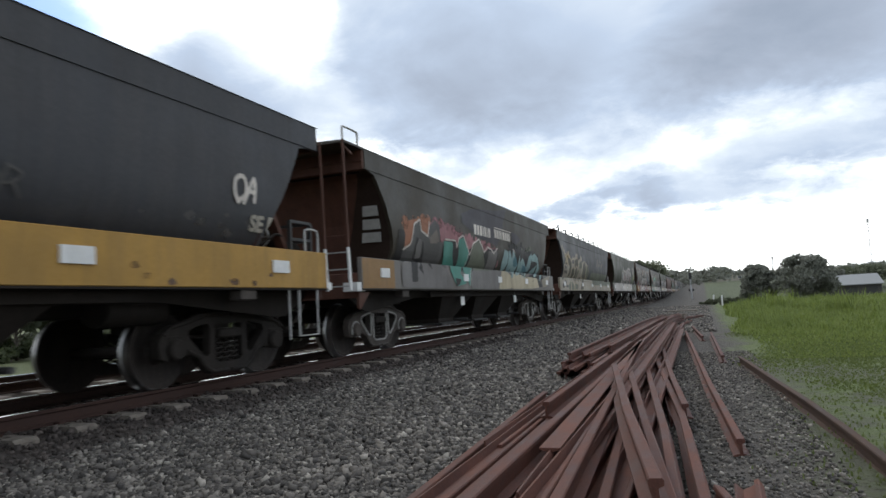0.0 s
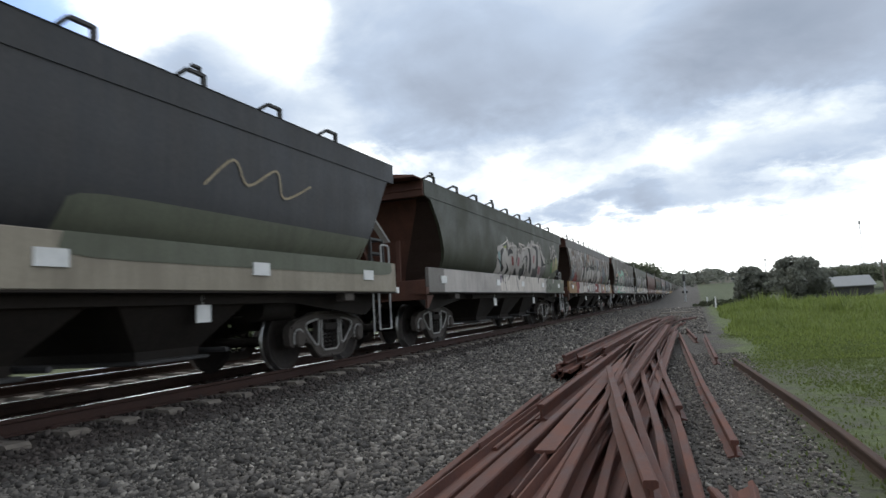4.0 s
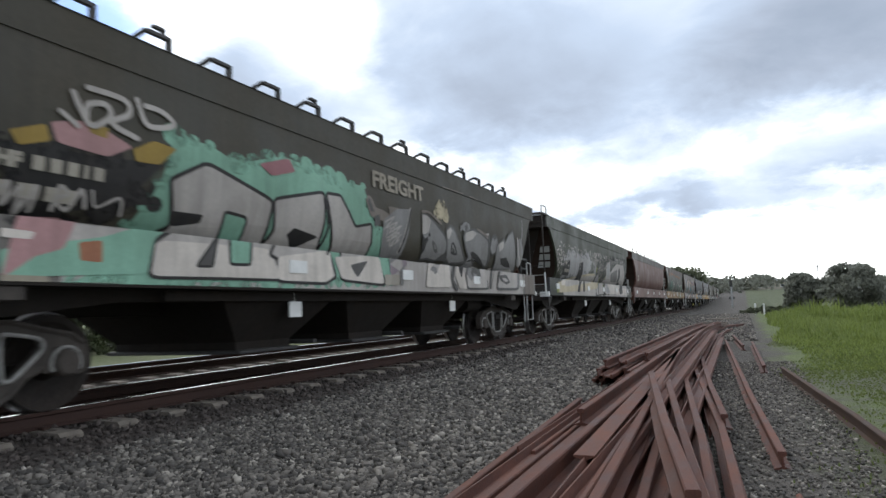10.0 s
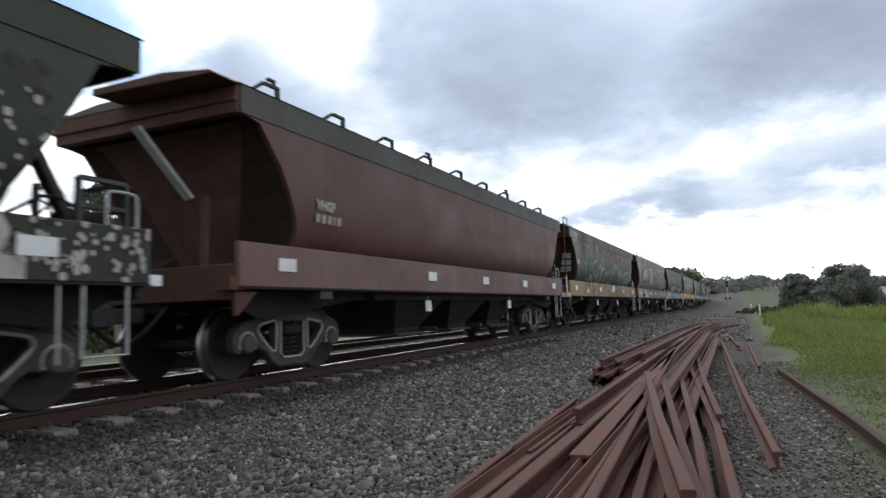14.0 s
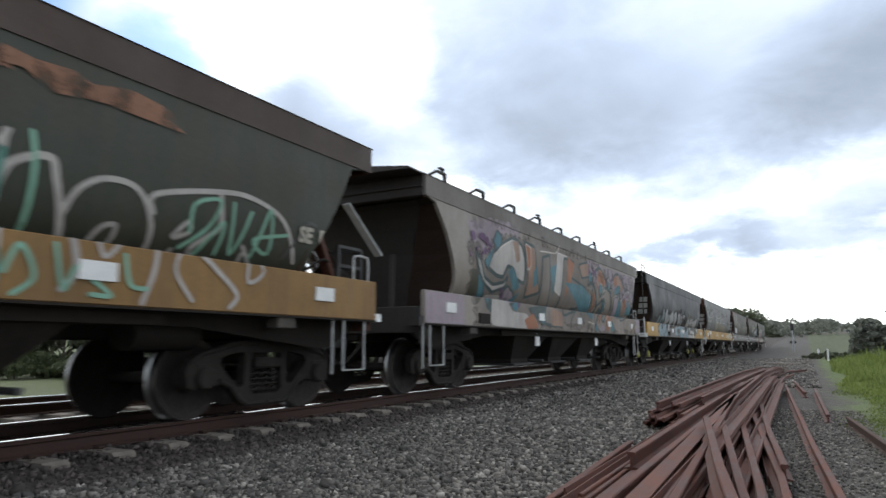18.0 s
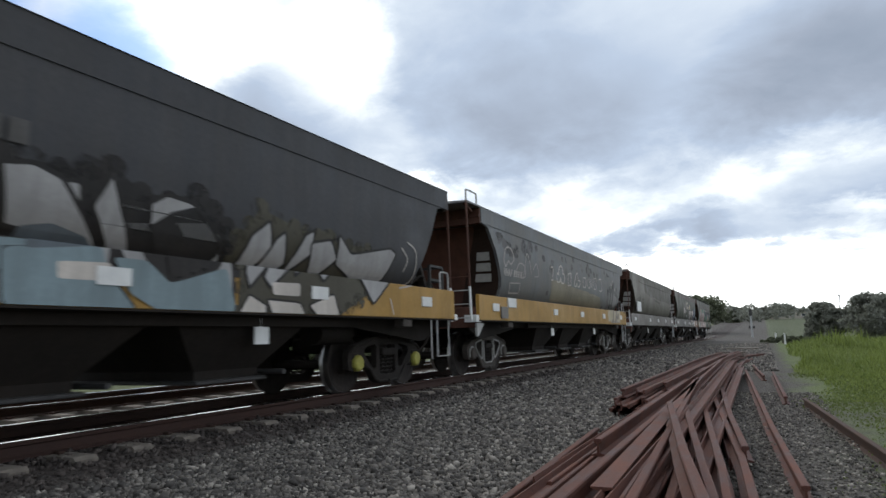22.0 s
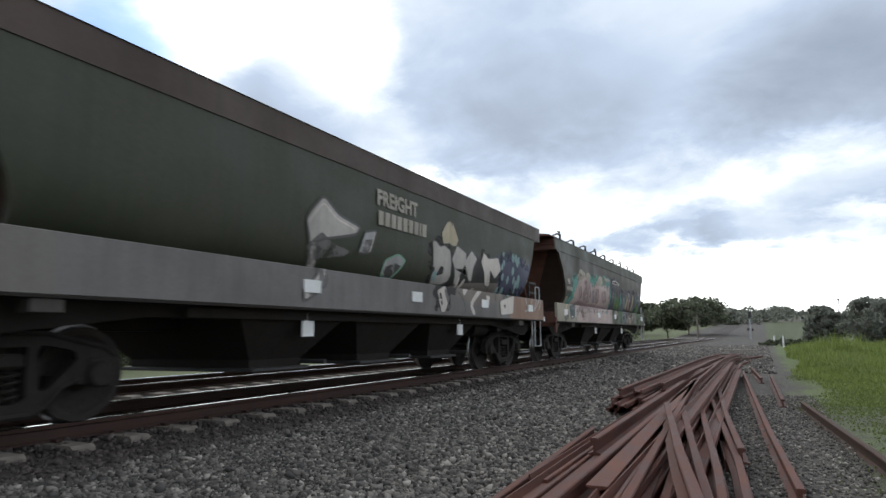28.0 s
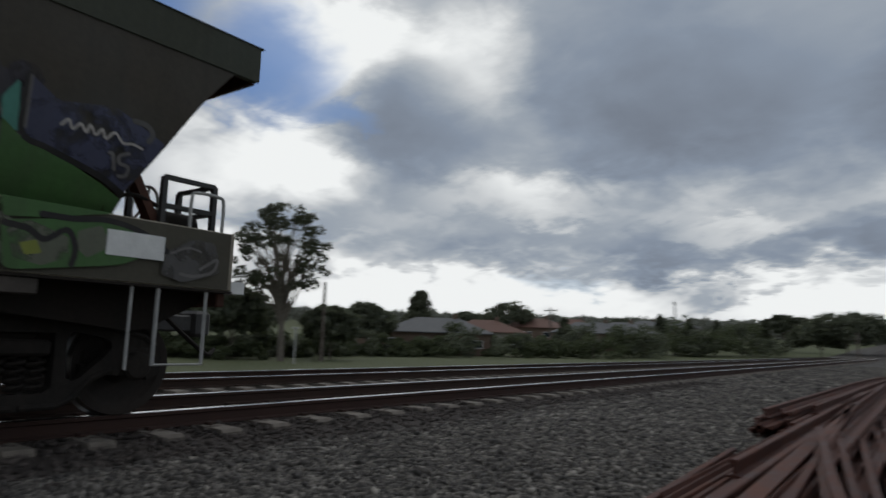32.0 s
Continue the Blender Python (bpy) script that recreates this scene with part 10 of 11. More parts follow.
    flat(w, ((9.65, 2.20), (9.94, 2.23), (10.12, 2.05), (9.98, 1.90), (9.73, 2.01)), P["lime"], worn=True)
    flat(w, ((9.68, 1.97), (9.86, 2.03), (9.88, 1.94), (9.75, 1.91)), P["pine"])
    tag_line(w, ((9.67, 2.51), (9.82, 2.39), (10.01, 2.40), (10.26, 2.21)), 0.04, P["black"])
    tag_line(w, ((9.71, 2.53), (9.88, 2.42), (10.08, 2.43)), 0.02, P["grey"])
    flat(w, ((9.53, 1.65), (9.90, 1.76), (10.01, 1.24), (9.45, 1.24)), P["moss"])
    flat(w, ((9.95, 1.70), (10.53, 1.92), (10.42, 1.23), (10.00, 1.23)), P["green"], worn=True)
    tag_line(w, ((9.69, 1.85), (9.54, 1.47), (9.45, 1.24)), 0.03, P["black"])
    tag_line(w, ((10.00, 1.65), (9.98, 1.40), (10.03, 1.23)), 0.03, P["black"])
    flat(w, ((10.35, 2.22), (10.29, 2.63), (10.47, 2.58), (10.77, 2.30), (10.83, 2.04), (10.54, 1.99)), P["teal"])
    tag_line(w, ((10.33, 2.23), (10.23, 2.68), (10.51, 2.52), (10.84, 2.26)), 0.05, P["black"])
    tag_line(w, ((10.27, 2.24), (10.19, 2.72), (10.52, 2.55)), 0.02, P["grey"])
    flat(w, ((10.54, 1.99), (10.80, 2.22), (11.11, 2.51), (11.35, 2.42), (11.57, 2.16), (11.68, 1.80), (10.48, 1.68)), P["steel"])
    tag_line(w, ((10.84, 2.26), (10.96, 2.38), (11.14, 2.56)), 0.04, P["black"])
    tag_line(w, ((10.82, 2.21), (10.99, 1.86)), 0.03, P["black"])
    flat(w, ((11.13, 2.44), (11.34, 2.45), (11.60, 2.09), (11.52, 1.86)), P["haze"])
    flat(w, ((10.48, 1.66), (11.19, 1.70), (11.25, 1.25), (10.41, 1.26)), P["steel"], worn=True)
    tag_line(w, ((10.49, 1.62), (11.19, 1.67), (11.01, 1.51), (10.95, 1.26)), 0.03, P["ice"])
    tag_line(w, ((10.46, 1.52), (10.65, 1.41), (10.63, 1.24)), 0.025, P["ice"])
    flat(w, ((11.65, 2.14), (11.78, 2.31), (11.93, 2.49), (12.22, 2.49), (12.20, 2.18), (12.09, 1.93), (11.77, 1.96)), P["sand"])
    flat(w, ((11.91, 2.47), (12.37, 2.74), (12.70, 2.64), (12.30, 2.44)), P["stone"], worn=True)
    tag_line(w, ((11.65, 2.17), (11.88, 2.37), (11.86, 2.44), (12.21, 2.52)), 0.03, P["black"])
    tag_line(w, ((11.96, 2.54), (12.31, 2.73), (12.47, 2.60), (12.68, 2.61), (12.58, 2.41)), 0.025, P["silver"])
    flat(w, ((12.26, 2.36), (12.71, 2.47), (13.12, 2.16), (12.76, 1.85), (12.32, 1.96)), P["mauve"], worn=True)
    flat(w, ((11.78, 1.82), (12.21, 1.87), (12.00, 1.29), (11.48, 1.27)), P["drab"], worn=True)
    tag_line(w, ((11.69, 1.58), (11.77, 1.29)), 0.03, P["brown"])
    tag_line(w, ((11.82, 1.51), (11.94, 1.45)), 0.03, P["black"])
    flat(w, ((12.27, 1.88), (12.97, 1.92), (12.72, 1.52), (12.05, 1.54)), P["brown"], worn=True)
    flat(w, ((12.06, 1.50), (12.79, 1.52), (12.75, 1.26), (12.09, 1.25)), P["mauve"], worn=True)
    flat(w, ((13.23, 1.82), (13.25, 2.22), (13.47, 2.70), (13.67, 2.51), (13.57, 1.95), (13.06, 1.67)), P["sand"])
    tag_line(w, ((12.87, 1.74), (13.25, 2.22), (13.49, 2.73), (13.73, 2.43), (13.91, 1.99)), 0.025, P["grey"])
    flat(w, ((12.78, 1.60), (13.53, 1.69), (13.51, 1.23), (12.85, 1.23)), P["drab"], worn=True)
    tag_line(w, ((13.16, 1.51), (13.39, 1.49), (13.34, 1.31)), 0.025, P["black"])
    flat(w, ((13.65, 1.96), (13.67, 2.42), (14.04, 2.00), (13.79, 1.61)), P["steel"])
    flat(w, ((14.06, 2.10), (14.28, 2.73), (14.57, 2.36), (14.70, 1.98)), P["smoke"])
    tag_line(w, ((14.09, 2.05), (14.32, 2.76), (14.64, 2.27)), 0.02, P["grey"])
    flat(w, ((14.70, 2.19), (14.70, 2.72), (14.70, 2.15)), P["smoke"])
    tag_line(w, ((14.70, 2.18), (14.70, 2.72), (14.70, 2.25)), 0.02, P["grey"])
    flat(w, ((14.21, 2.02), (14.70, 2.25), (14.70, 1.75), (14.14, 1.64)), P["green"], worn=True)
    flat(w, ((13.54, 1.59), (14.70, 1.68), (14.70, 1.27), (13.59, 1.23)), P["moss"], worn=True)
    tag_line(w, ((13.54, 1.59), (13.81, 1.47), (13.66, 1.28)), 0.02, P["ice"])
    tag_line(w, ((14.70, 2.36), (14.70, 2.40)), 0.03, P["grey"])
    word(w, "VH", 1.35, 2.48, 0.17, P["stencil"], "white stencilled letters")
    bars(w, 1.35, 2.26, 0.13, (0.1, 0.1, 0.1, 0.05, 0.1), P["stencil"], code)
    bars(w, 7.05, 2.95, 0.12, (0.12, 0.12, 0.12, 0.12, 0.12, 0.12, 0.12), P["stencil"], "white company lettering as plain bars")
    bars(w, 8.4, 2.93, 0.03, (1.7,), P["stencil"], "white line over the lettering")
    flat(w, ((14.71, 2.81), (14.95, 2.65), (15.42, 2.74), (15.93, 2.51), (15.68, 1.99), (15.15, 2.16), (14.71, 2.30)), P["indigo"], worn=True)
    flat(w, ((14.54, 2.56), (14.65, 2.74), (14.69, 2.33), (14.58, 2.30)), P["teal"])
    flat(w, ((14.56, 2.41), (14.71, 2.29), (15.16, 2.15), (15.69, 1.93), (15.72, 1.85), (14.90, 1.67), (14.63, 1.64)), P["green"])
    tag_line(w, ((14.71, 2.80), (14.71, 2.34), (14.91, 2.25), (15.15, 2.18), (15.40, 2.10), (15.68, 1.95)), 0.05, P["black"])
    tag_line(w, ((14.73, 2.79), (14.73, 2.37)), 0.02, P["grey"])
    tag_line(w, ((14.99, 2.46), (15.04, 2.52), (15.08, 2.45), (15.14, 2.51), (15.19, 2.45), (15.22, 2.52), (15.27, 2.45), (15.32, 2.51), (15.36, 2.44), (15.43, 2.51), (15.51, 2.44), (15.60, 2.45), (15.69, 2.43)), 0.022, P["silver"])
    tag_line(w, ((15.41, 2.33), (15.44, 2.32), (15.47, 2.20)), 0.03, P["grey"])
    tag_line(w, ((15.58, 2.36), (15.50, 2.32), (15.51, 2.26), (15.59, 2.24), (15.58, 2.16), (15.52, 2.15)), 0.03, P["grey"])
    tag_line(w, ((15.59, 2.66), (15.71, 2.65), (15.77, 2.58), (15.74, 2.51)), 0.05, P["smoke"])
    flat(w, ((14.63, 1.61), (15.25, 1.72), (15.62, 1.69), (15.98, 1.56), (15.58, 1.36), (14.68, 1.23)), P["green"])
    flat(w, ((14.67, 1.56), (14.83, 1.64), (14.98, 1.59), (15.13, 1.54), (15.14, 1.38), (14.95, 1.29), (14.74, 1.33)), P["moss"], worn=True)
    tag_line(w, ((14.66, 1.59), (14.82, 1.57), (14.95, 1.50), (15.11, 1.60), (15.19, 1.46), (15.17, 1.32)), 0.05, P["black"])
    flat(w, ((15.20, 1.61), (15.39, 1.68), (15.48, 1.51), (15.29, 1.39), (15.20, 1.46)), P["moss"])
    flat(w, ((14.77, 1.45), (14.89, 1.49), (14.94, 1.39), (14.82, 1.36)), P["lime"])
    tag_line(w, ((14.91, 1.70), (15.17, 1.70), (15.44, 1.73), (15.75, 1.67), (16.00, 1.53)), 0.05, P["black"])
    flat(w, ((16.00, 1.53), (16.26, 1.68), (16.51, 1.67), (16.58, 1.38), (16.18, 1.26), (15.95, 1.32)), P["smoke"], worn=True)
    tag_line(w, ((16.15, 1.34), (16.30, 1.33), (16.49, 1.39), (16.53, 1.51), (16.35, 1.40)), 0.03, P["grey"])
    tag_line(w, ((16.04, 1.52), (16.21, 1.59), (16.35, 1.57)), 0.02, P["grey"])
    board(w, "white_board", 15.44, 15.97, 1.44, 1.66, WHITE, "white board")


build_train()


# ---- trees and bushes ----
def leaves(rng, centres, radii, per, size):
    """Small leaf cards round clump centres: arrays of vertices and triangles."""
    c = np.repeat(np.asarray(centres), per, 0)
    r = np.repeat(np.asarray(radii), per)
    n = len(c)
    d = rng.normal(0, 1, (n, 3))
    d /= np.linalg.norm(d, axis=1, keepdims=True)
    p = c + d * (r * rng.uniform(0.25, 1.0, n) ** 0.5)[:, None] * np.array([1, 1, 0.75])
    u = rng.normal(0, 1, (n, 3))
    u /= np.linalg.norm(u, axis=1, keepdims=True)
    w = np.cross(u, rng.normal(0, 1, (n, 3)))
    w /= np.linalg.norm(w, axis=1, keepdims=True)
    k = (size * rng.uniform(0.6, 1.4, n))[:, None]
    v = np.stack([p - u * k, p + w * k * 0.55, p + u * k, p - w * k * 0.55], 1).reshape(-1, 3)
    t = (np.array([(0, 1, 2), (0, 2, 3)])[None] + 4 * np.arange(n)[:, None, None]).reshape(-1, 3)
    return v, t


def make_tree(x, y, high, wide, seed, label, shape="round", leaf=None, per=60, clumps=60, size=0.22, name="tree", base=None):
    """A trunk with limbs and a crown of many leaf clumps with gaps."""
    rng = np.random.default_rng(seed)
    z0 = float(lay(x, y)) if base is None else base
    t = thing(name, None, None, label, "tree")
    t.location = (x, y, z0)
    b = Build()
    trunk = max(0.09, high * 0.022)
    top = high * (0.55 if shape != "cone" else 0.9)
    lean = rng.uniform(-0.04, 0.04, 2) * high
    b.tube([(0, 0, -0.3), (lean[0] * 0.3, lean[1] * 0.3, top * 0.5), (lean[0], lean[1], top)], trunk, 8, trunk * 0.45)
    cs, rs = [], []
    for i in range(clumps):
        a = rng.uniform(0, 2 * np.pi)
        if shape == "cone":
            h = rng.uniform(0.08, 1.0)
            q = wide / 2 * (1 - h) ** 0.8 * rng.uniform(0.3, 1) + 0.05
            cs.append((q * np.cos(a), q * np.sin(a), h * high * 0.97))
            rs.append(wide * 0.14 * (1.15 - h) + 0.12)
        elif shape == "column":
            h = rng.uniform(0.1, 1.0)
            q = wide / 2 * np.sin(np.pi * min(1, 0.2 + 0.78 * h)) * rng.uniform(0.2, 1)
            cs.append((q * np.cos(a), q * np.sin(a), h * high * 0.95))
            rs.append(wide * 0.2)
        elif shape == "bush":
            q = wide / 2 * rng.uniform(0, 1) ** 0.6
            cs.append((q * np.cos(a), q * np.sin(a), high * rng.uniform(0.15, 0.85) * (1 - 0.5 * (2 * q / wide) ** 2)))
            rs.append(high * 0.22)
        elif shape == "full":
            u = rng.uniform(-1, 1)
            q = wide / 2 * max(0.55, np.sqrt(max(0, 1 - u * u))) * rng.uniform(0.3, 1) if u < 0 else wide / 2 * np.sqrt(1 - u * u) * rng.uniform(0.4, 1)
            cs.append((q * np.cos(a), q * np.sin(a), high * (0.5 + 0.42 * u)))
            rs.append(0.10 * wide * rng.uniform(0.7, 1.3))
        else:
            u = rng.uniform(-0.6, 1)
            q = wide / 2 * np.sqrt(max(0, 1 - u * u)) * rng.uniform(0.55, 1)
            zc = high * (0.64 if shape == "round" else 0.66) + u * high * (0.33 if shape == "round" else 0.32)
            if shape == "gum" and rng.uniform() < 0.25:
                continue
            cs.append((q * np.cos(a) + lean[0], q * np.sin(a) + lean[1], zc))
            rs.append((0.07 if shape == "gum" else 0.13) * wide * rng.uniform(0.7, 1.2))
    if shape in ("round", "gum"):
        for i in range(0, len(cs), 5 if shape == "round" else 2):
            c = cs[i]
            s = rng.uniform(0.35, 0.8)
            m = (lean[0] * s + (c[0] - lean[0]) * 0.45, lean[1] * s + (c[1] - lean[1]) * 0.45, top * s + (c[2] - top * s) * 0.6)
            b.tube([(lean[0] * s, lean[1] * s, top * s), m, c], trunk * 0.4, 5, trunk * 0.1)
    part("trunk", b, BARK, t, "trunk and limbs")
    v, f = leaves(rng, cs, rs, per, size)
    part("crown", soup("crown", v, f, leaf or LEAF_DARK), leaf or LEAF_DARK, t, "leafy crown")
    return t


def spot(az, dist):
    return dist * math.sin(radians(az)), dist * math.cos(radians(az))


def make_trees():
    # right-hand pair beyond the grass
    for az, dist, top, wide, seed, words in ((4.0, 112, 2.0, 3.3, 1, "rounded dark broadleaf tree behind the field"), (7.3, 110, 2.45, 5.2, 2, "broad dark tree behind the field")):
        x, y = spot(az, dist)
        z = float(lay(x, y))
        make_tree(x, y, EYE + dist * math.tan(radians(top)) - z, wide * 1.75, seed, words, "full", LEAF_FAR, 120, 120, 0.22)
    # the large gum and its neighbours across the tracks
    x, y = spot(-50.0, 56)
    make_tree(x, y, 13.0, 8.6, 3, "tall open-crowned gum tree across the tracks", "gum", LEAF_GUM, 50, 150, 0.16)
    for i, (az, dist, top, wide, shape) in enumerate(((-38.5, 120, 4.0, 5.5, "column"), (-30.9, 150, 3.1, 11.0, "round"), (-18.5, 190, 2.5, 6.0, "cone"), (-16.3, 195, 2.1, 6.5, "cone"), (-14.2, 190, 2.1, 5.0, "cone"), (-21.5, 170, 2.0, 7, "round"), (-26.2, 120, 2.1, 5.0, "cone"), (-9.4, 150, 2.5, 11.0, "gum"), (-5.4, 125, 2.45, 13.0, "round"), (-7.0, 128, 1.8, 9.0, "round"), (-3.4, 210, 1.4, 7.0, "round"), (-2.2, 240, 1.5, 5.0, "cone"), (-12.3, 150, 1.7, 9.0, "round"), (-34.5, 170, 2.2, 8.0, "round"), (-43.0, 85, 2.6, 7.0, "round"), (-46.0, 62, 2.2, 5.0, "round"), (-54.0, 60, 3.5, 7.0, "round"), (-58.0, 66, 3.0, 8.0, "round"), (9.8, 190, 1.1, 9.0, "round"), (12.0, 200, 1.2, 12.0, "round"), (14.5, 190, 1.3, 11.0, "round"), (17.5, 180, 1.6, 11.0, "round"))):
        x, y = spot(az, dist)
        z = float(lay(x, y))
        make_tree(x, y, EYE + dist * math.tan(radians(top)) - z, wide, 20 + i, "dark tree on the far side of the railway" if az < 0 else "dark tree in the distance", shape, LEAF_GUM if shape == "gum" else LEAF_DARK, 60, 80, 0.32)
    # bushes along the fence
    rng = random.Random(8)
    for i in range(34):
        az = -62 + i * 1.55 + rng.uniform(-0.6, 0.6)
        dist = 62 + max(0, (az + 50)) * 1.6 + rng.uniform(-6, 10)
        x, y = spot(az, dist)
        make_tree(x, y, rng.uniform(2.2, 4.2) * dist / 75, rng.uniform(5, 9) * dist / 80, 100 + i, "dense dark bush beside the railway land", "bush", LEAF_BUSH if i % 3 else LEAF_DARK, 90, 26, 0.2, "bush")
    for az, dist, h, wd in ((1.2, 60, 0.75, 2.4), (2.3, 58, 0.7, 2.2), (0.4, 64, 0.55, 1.6)):
        x, y = spot(az, dist)
        make_tree(x, y, h, wd, int(az * 10) + 300, "low dark green shrub at the end of the yard", "bush", LEAF_DARK, 90, 20, 0.1, "shrub")


def make_woods():
    """Wooded ridges in the distance."""
    rng = np.random.default_rng(5)
    cs, rs = [], []
    for az0, az1, d0, d1, n, rise in ((-64, 2, 230, 520, 900, 1.0), (-3, 22, 330, 560, 300, 0.6)):
        az = np.radians(rng.uniform(az0, az1, n))
        d = rng.uniform(d0, d1, n)
        x, y = d * np.sin(az), d * np.cos(az)
        for k in range(3):
            cs.append(np.stack([x + rng.normal(0, 1.6, n), y + rng.normal(0, 1.6, n), lay(x, y) + rng.uniform(1.0, 5.5, n) * rise], 1))
            rs.append(rng.uniform(1.4, 2.8, n))
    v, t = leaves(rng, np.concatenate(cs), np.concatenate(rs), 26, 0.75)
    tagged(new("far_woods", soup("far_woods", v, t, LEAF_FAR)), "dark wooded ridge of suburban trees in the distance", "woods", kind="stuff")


# ---- houses, poles and signals ----
BRICK = plain("brown brick wall", (0.17, 0.115, 0.085), 0.9, 0.0, 0.2, 3.0)
RENDER_WALL = plain("cream rendered wall", (0.34, 0.31, 0.26), 0.85, 0.0, 0.12, 2.0)
TILE_RED = plain("red roof tile", (0.15, 0.075, 0.055), 0.8, 0.0, 0.25, 3.0)
TILE_GREY = plain("grey roof tile", (0.13, 0.13, 0.13), 0.8, 0.0, 0.25, 3.0)
SHED = plain("pale metal sheeting", (0.22, 0.22, 0.215), 0.5, 0.3, 0.1, 2.0)
GLASS = plain("dark window glass", (0.02, 0.025, 0.03), 0.12, 0.0, 0.1, 2.0, 0.0)


def make_house(az, dist, wide, deep, high, turn, wall, tile, label, pitch=0.42):
    x, y = spot(az, dist)
    z = float(lay(x, y))
    h = thing("house", None, None, label, "house", group="houses on the hillside")
    h.matrix_world = pose(x, y, z, 0, 0, turn)
    a, b = wide / 2, deep / 2
    part("wall", Build().box(-a, a, -b, b, -1.5, high), wall, h)
    e, r = 0.5, (b + 0.5) * pitch
    v = [(-a - e, -b - e, high), (a + e, -b - e, high), (a + e, b + e, high), (-a - e, b + e, high), (-a + b, 0, high + r), (a - b, 0, high + r)]
    v += [(p[0], p[1], p[2] + 0.12) for p in v]
    f = [(3, 2, 1, 0), (6, 7, 11, 10), (8, 9, 10, 11), (7, 8, 11), (9, 6, 10), (0, 1, 7, 6), (1, 2, 8, 7), (2, 3, 9, 8), (3, 0, 6, 9)]
    roof = part("roof", Build().add(v, f), tile, h, "hipped tiled roof")
    part("chimney", Build().box(a * 0.3, a * 0.3 + 0.6, -0.3, 0.3, high + 0.2, high + r + 0.7, 0.03), BRICK, roof)
    n = max(2, int(wide / 3.6))
    for i in range(n):
        k = -a + wide * (i + 0.5) / n
        w = part("window", Build().box(k - 0.8, k + 0.8, -b - 0.06, -b + 0.1, 0.95, 2.1, 0.02), WHITE, h, "white framed window")
        part("pane", Build().box(k - 0.7, k + 0.7, -b - 0.075, -b - 0.05, 1.05, 2.0), GLASS, w)
    return h


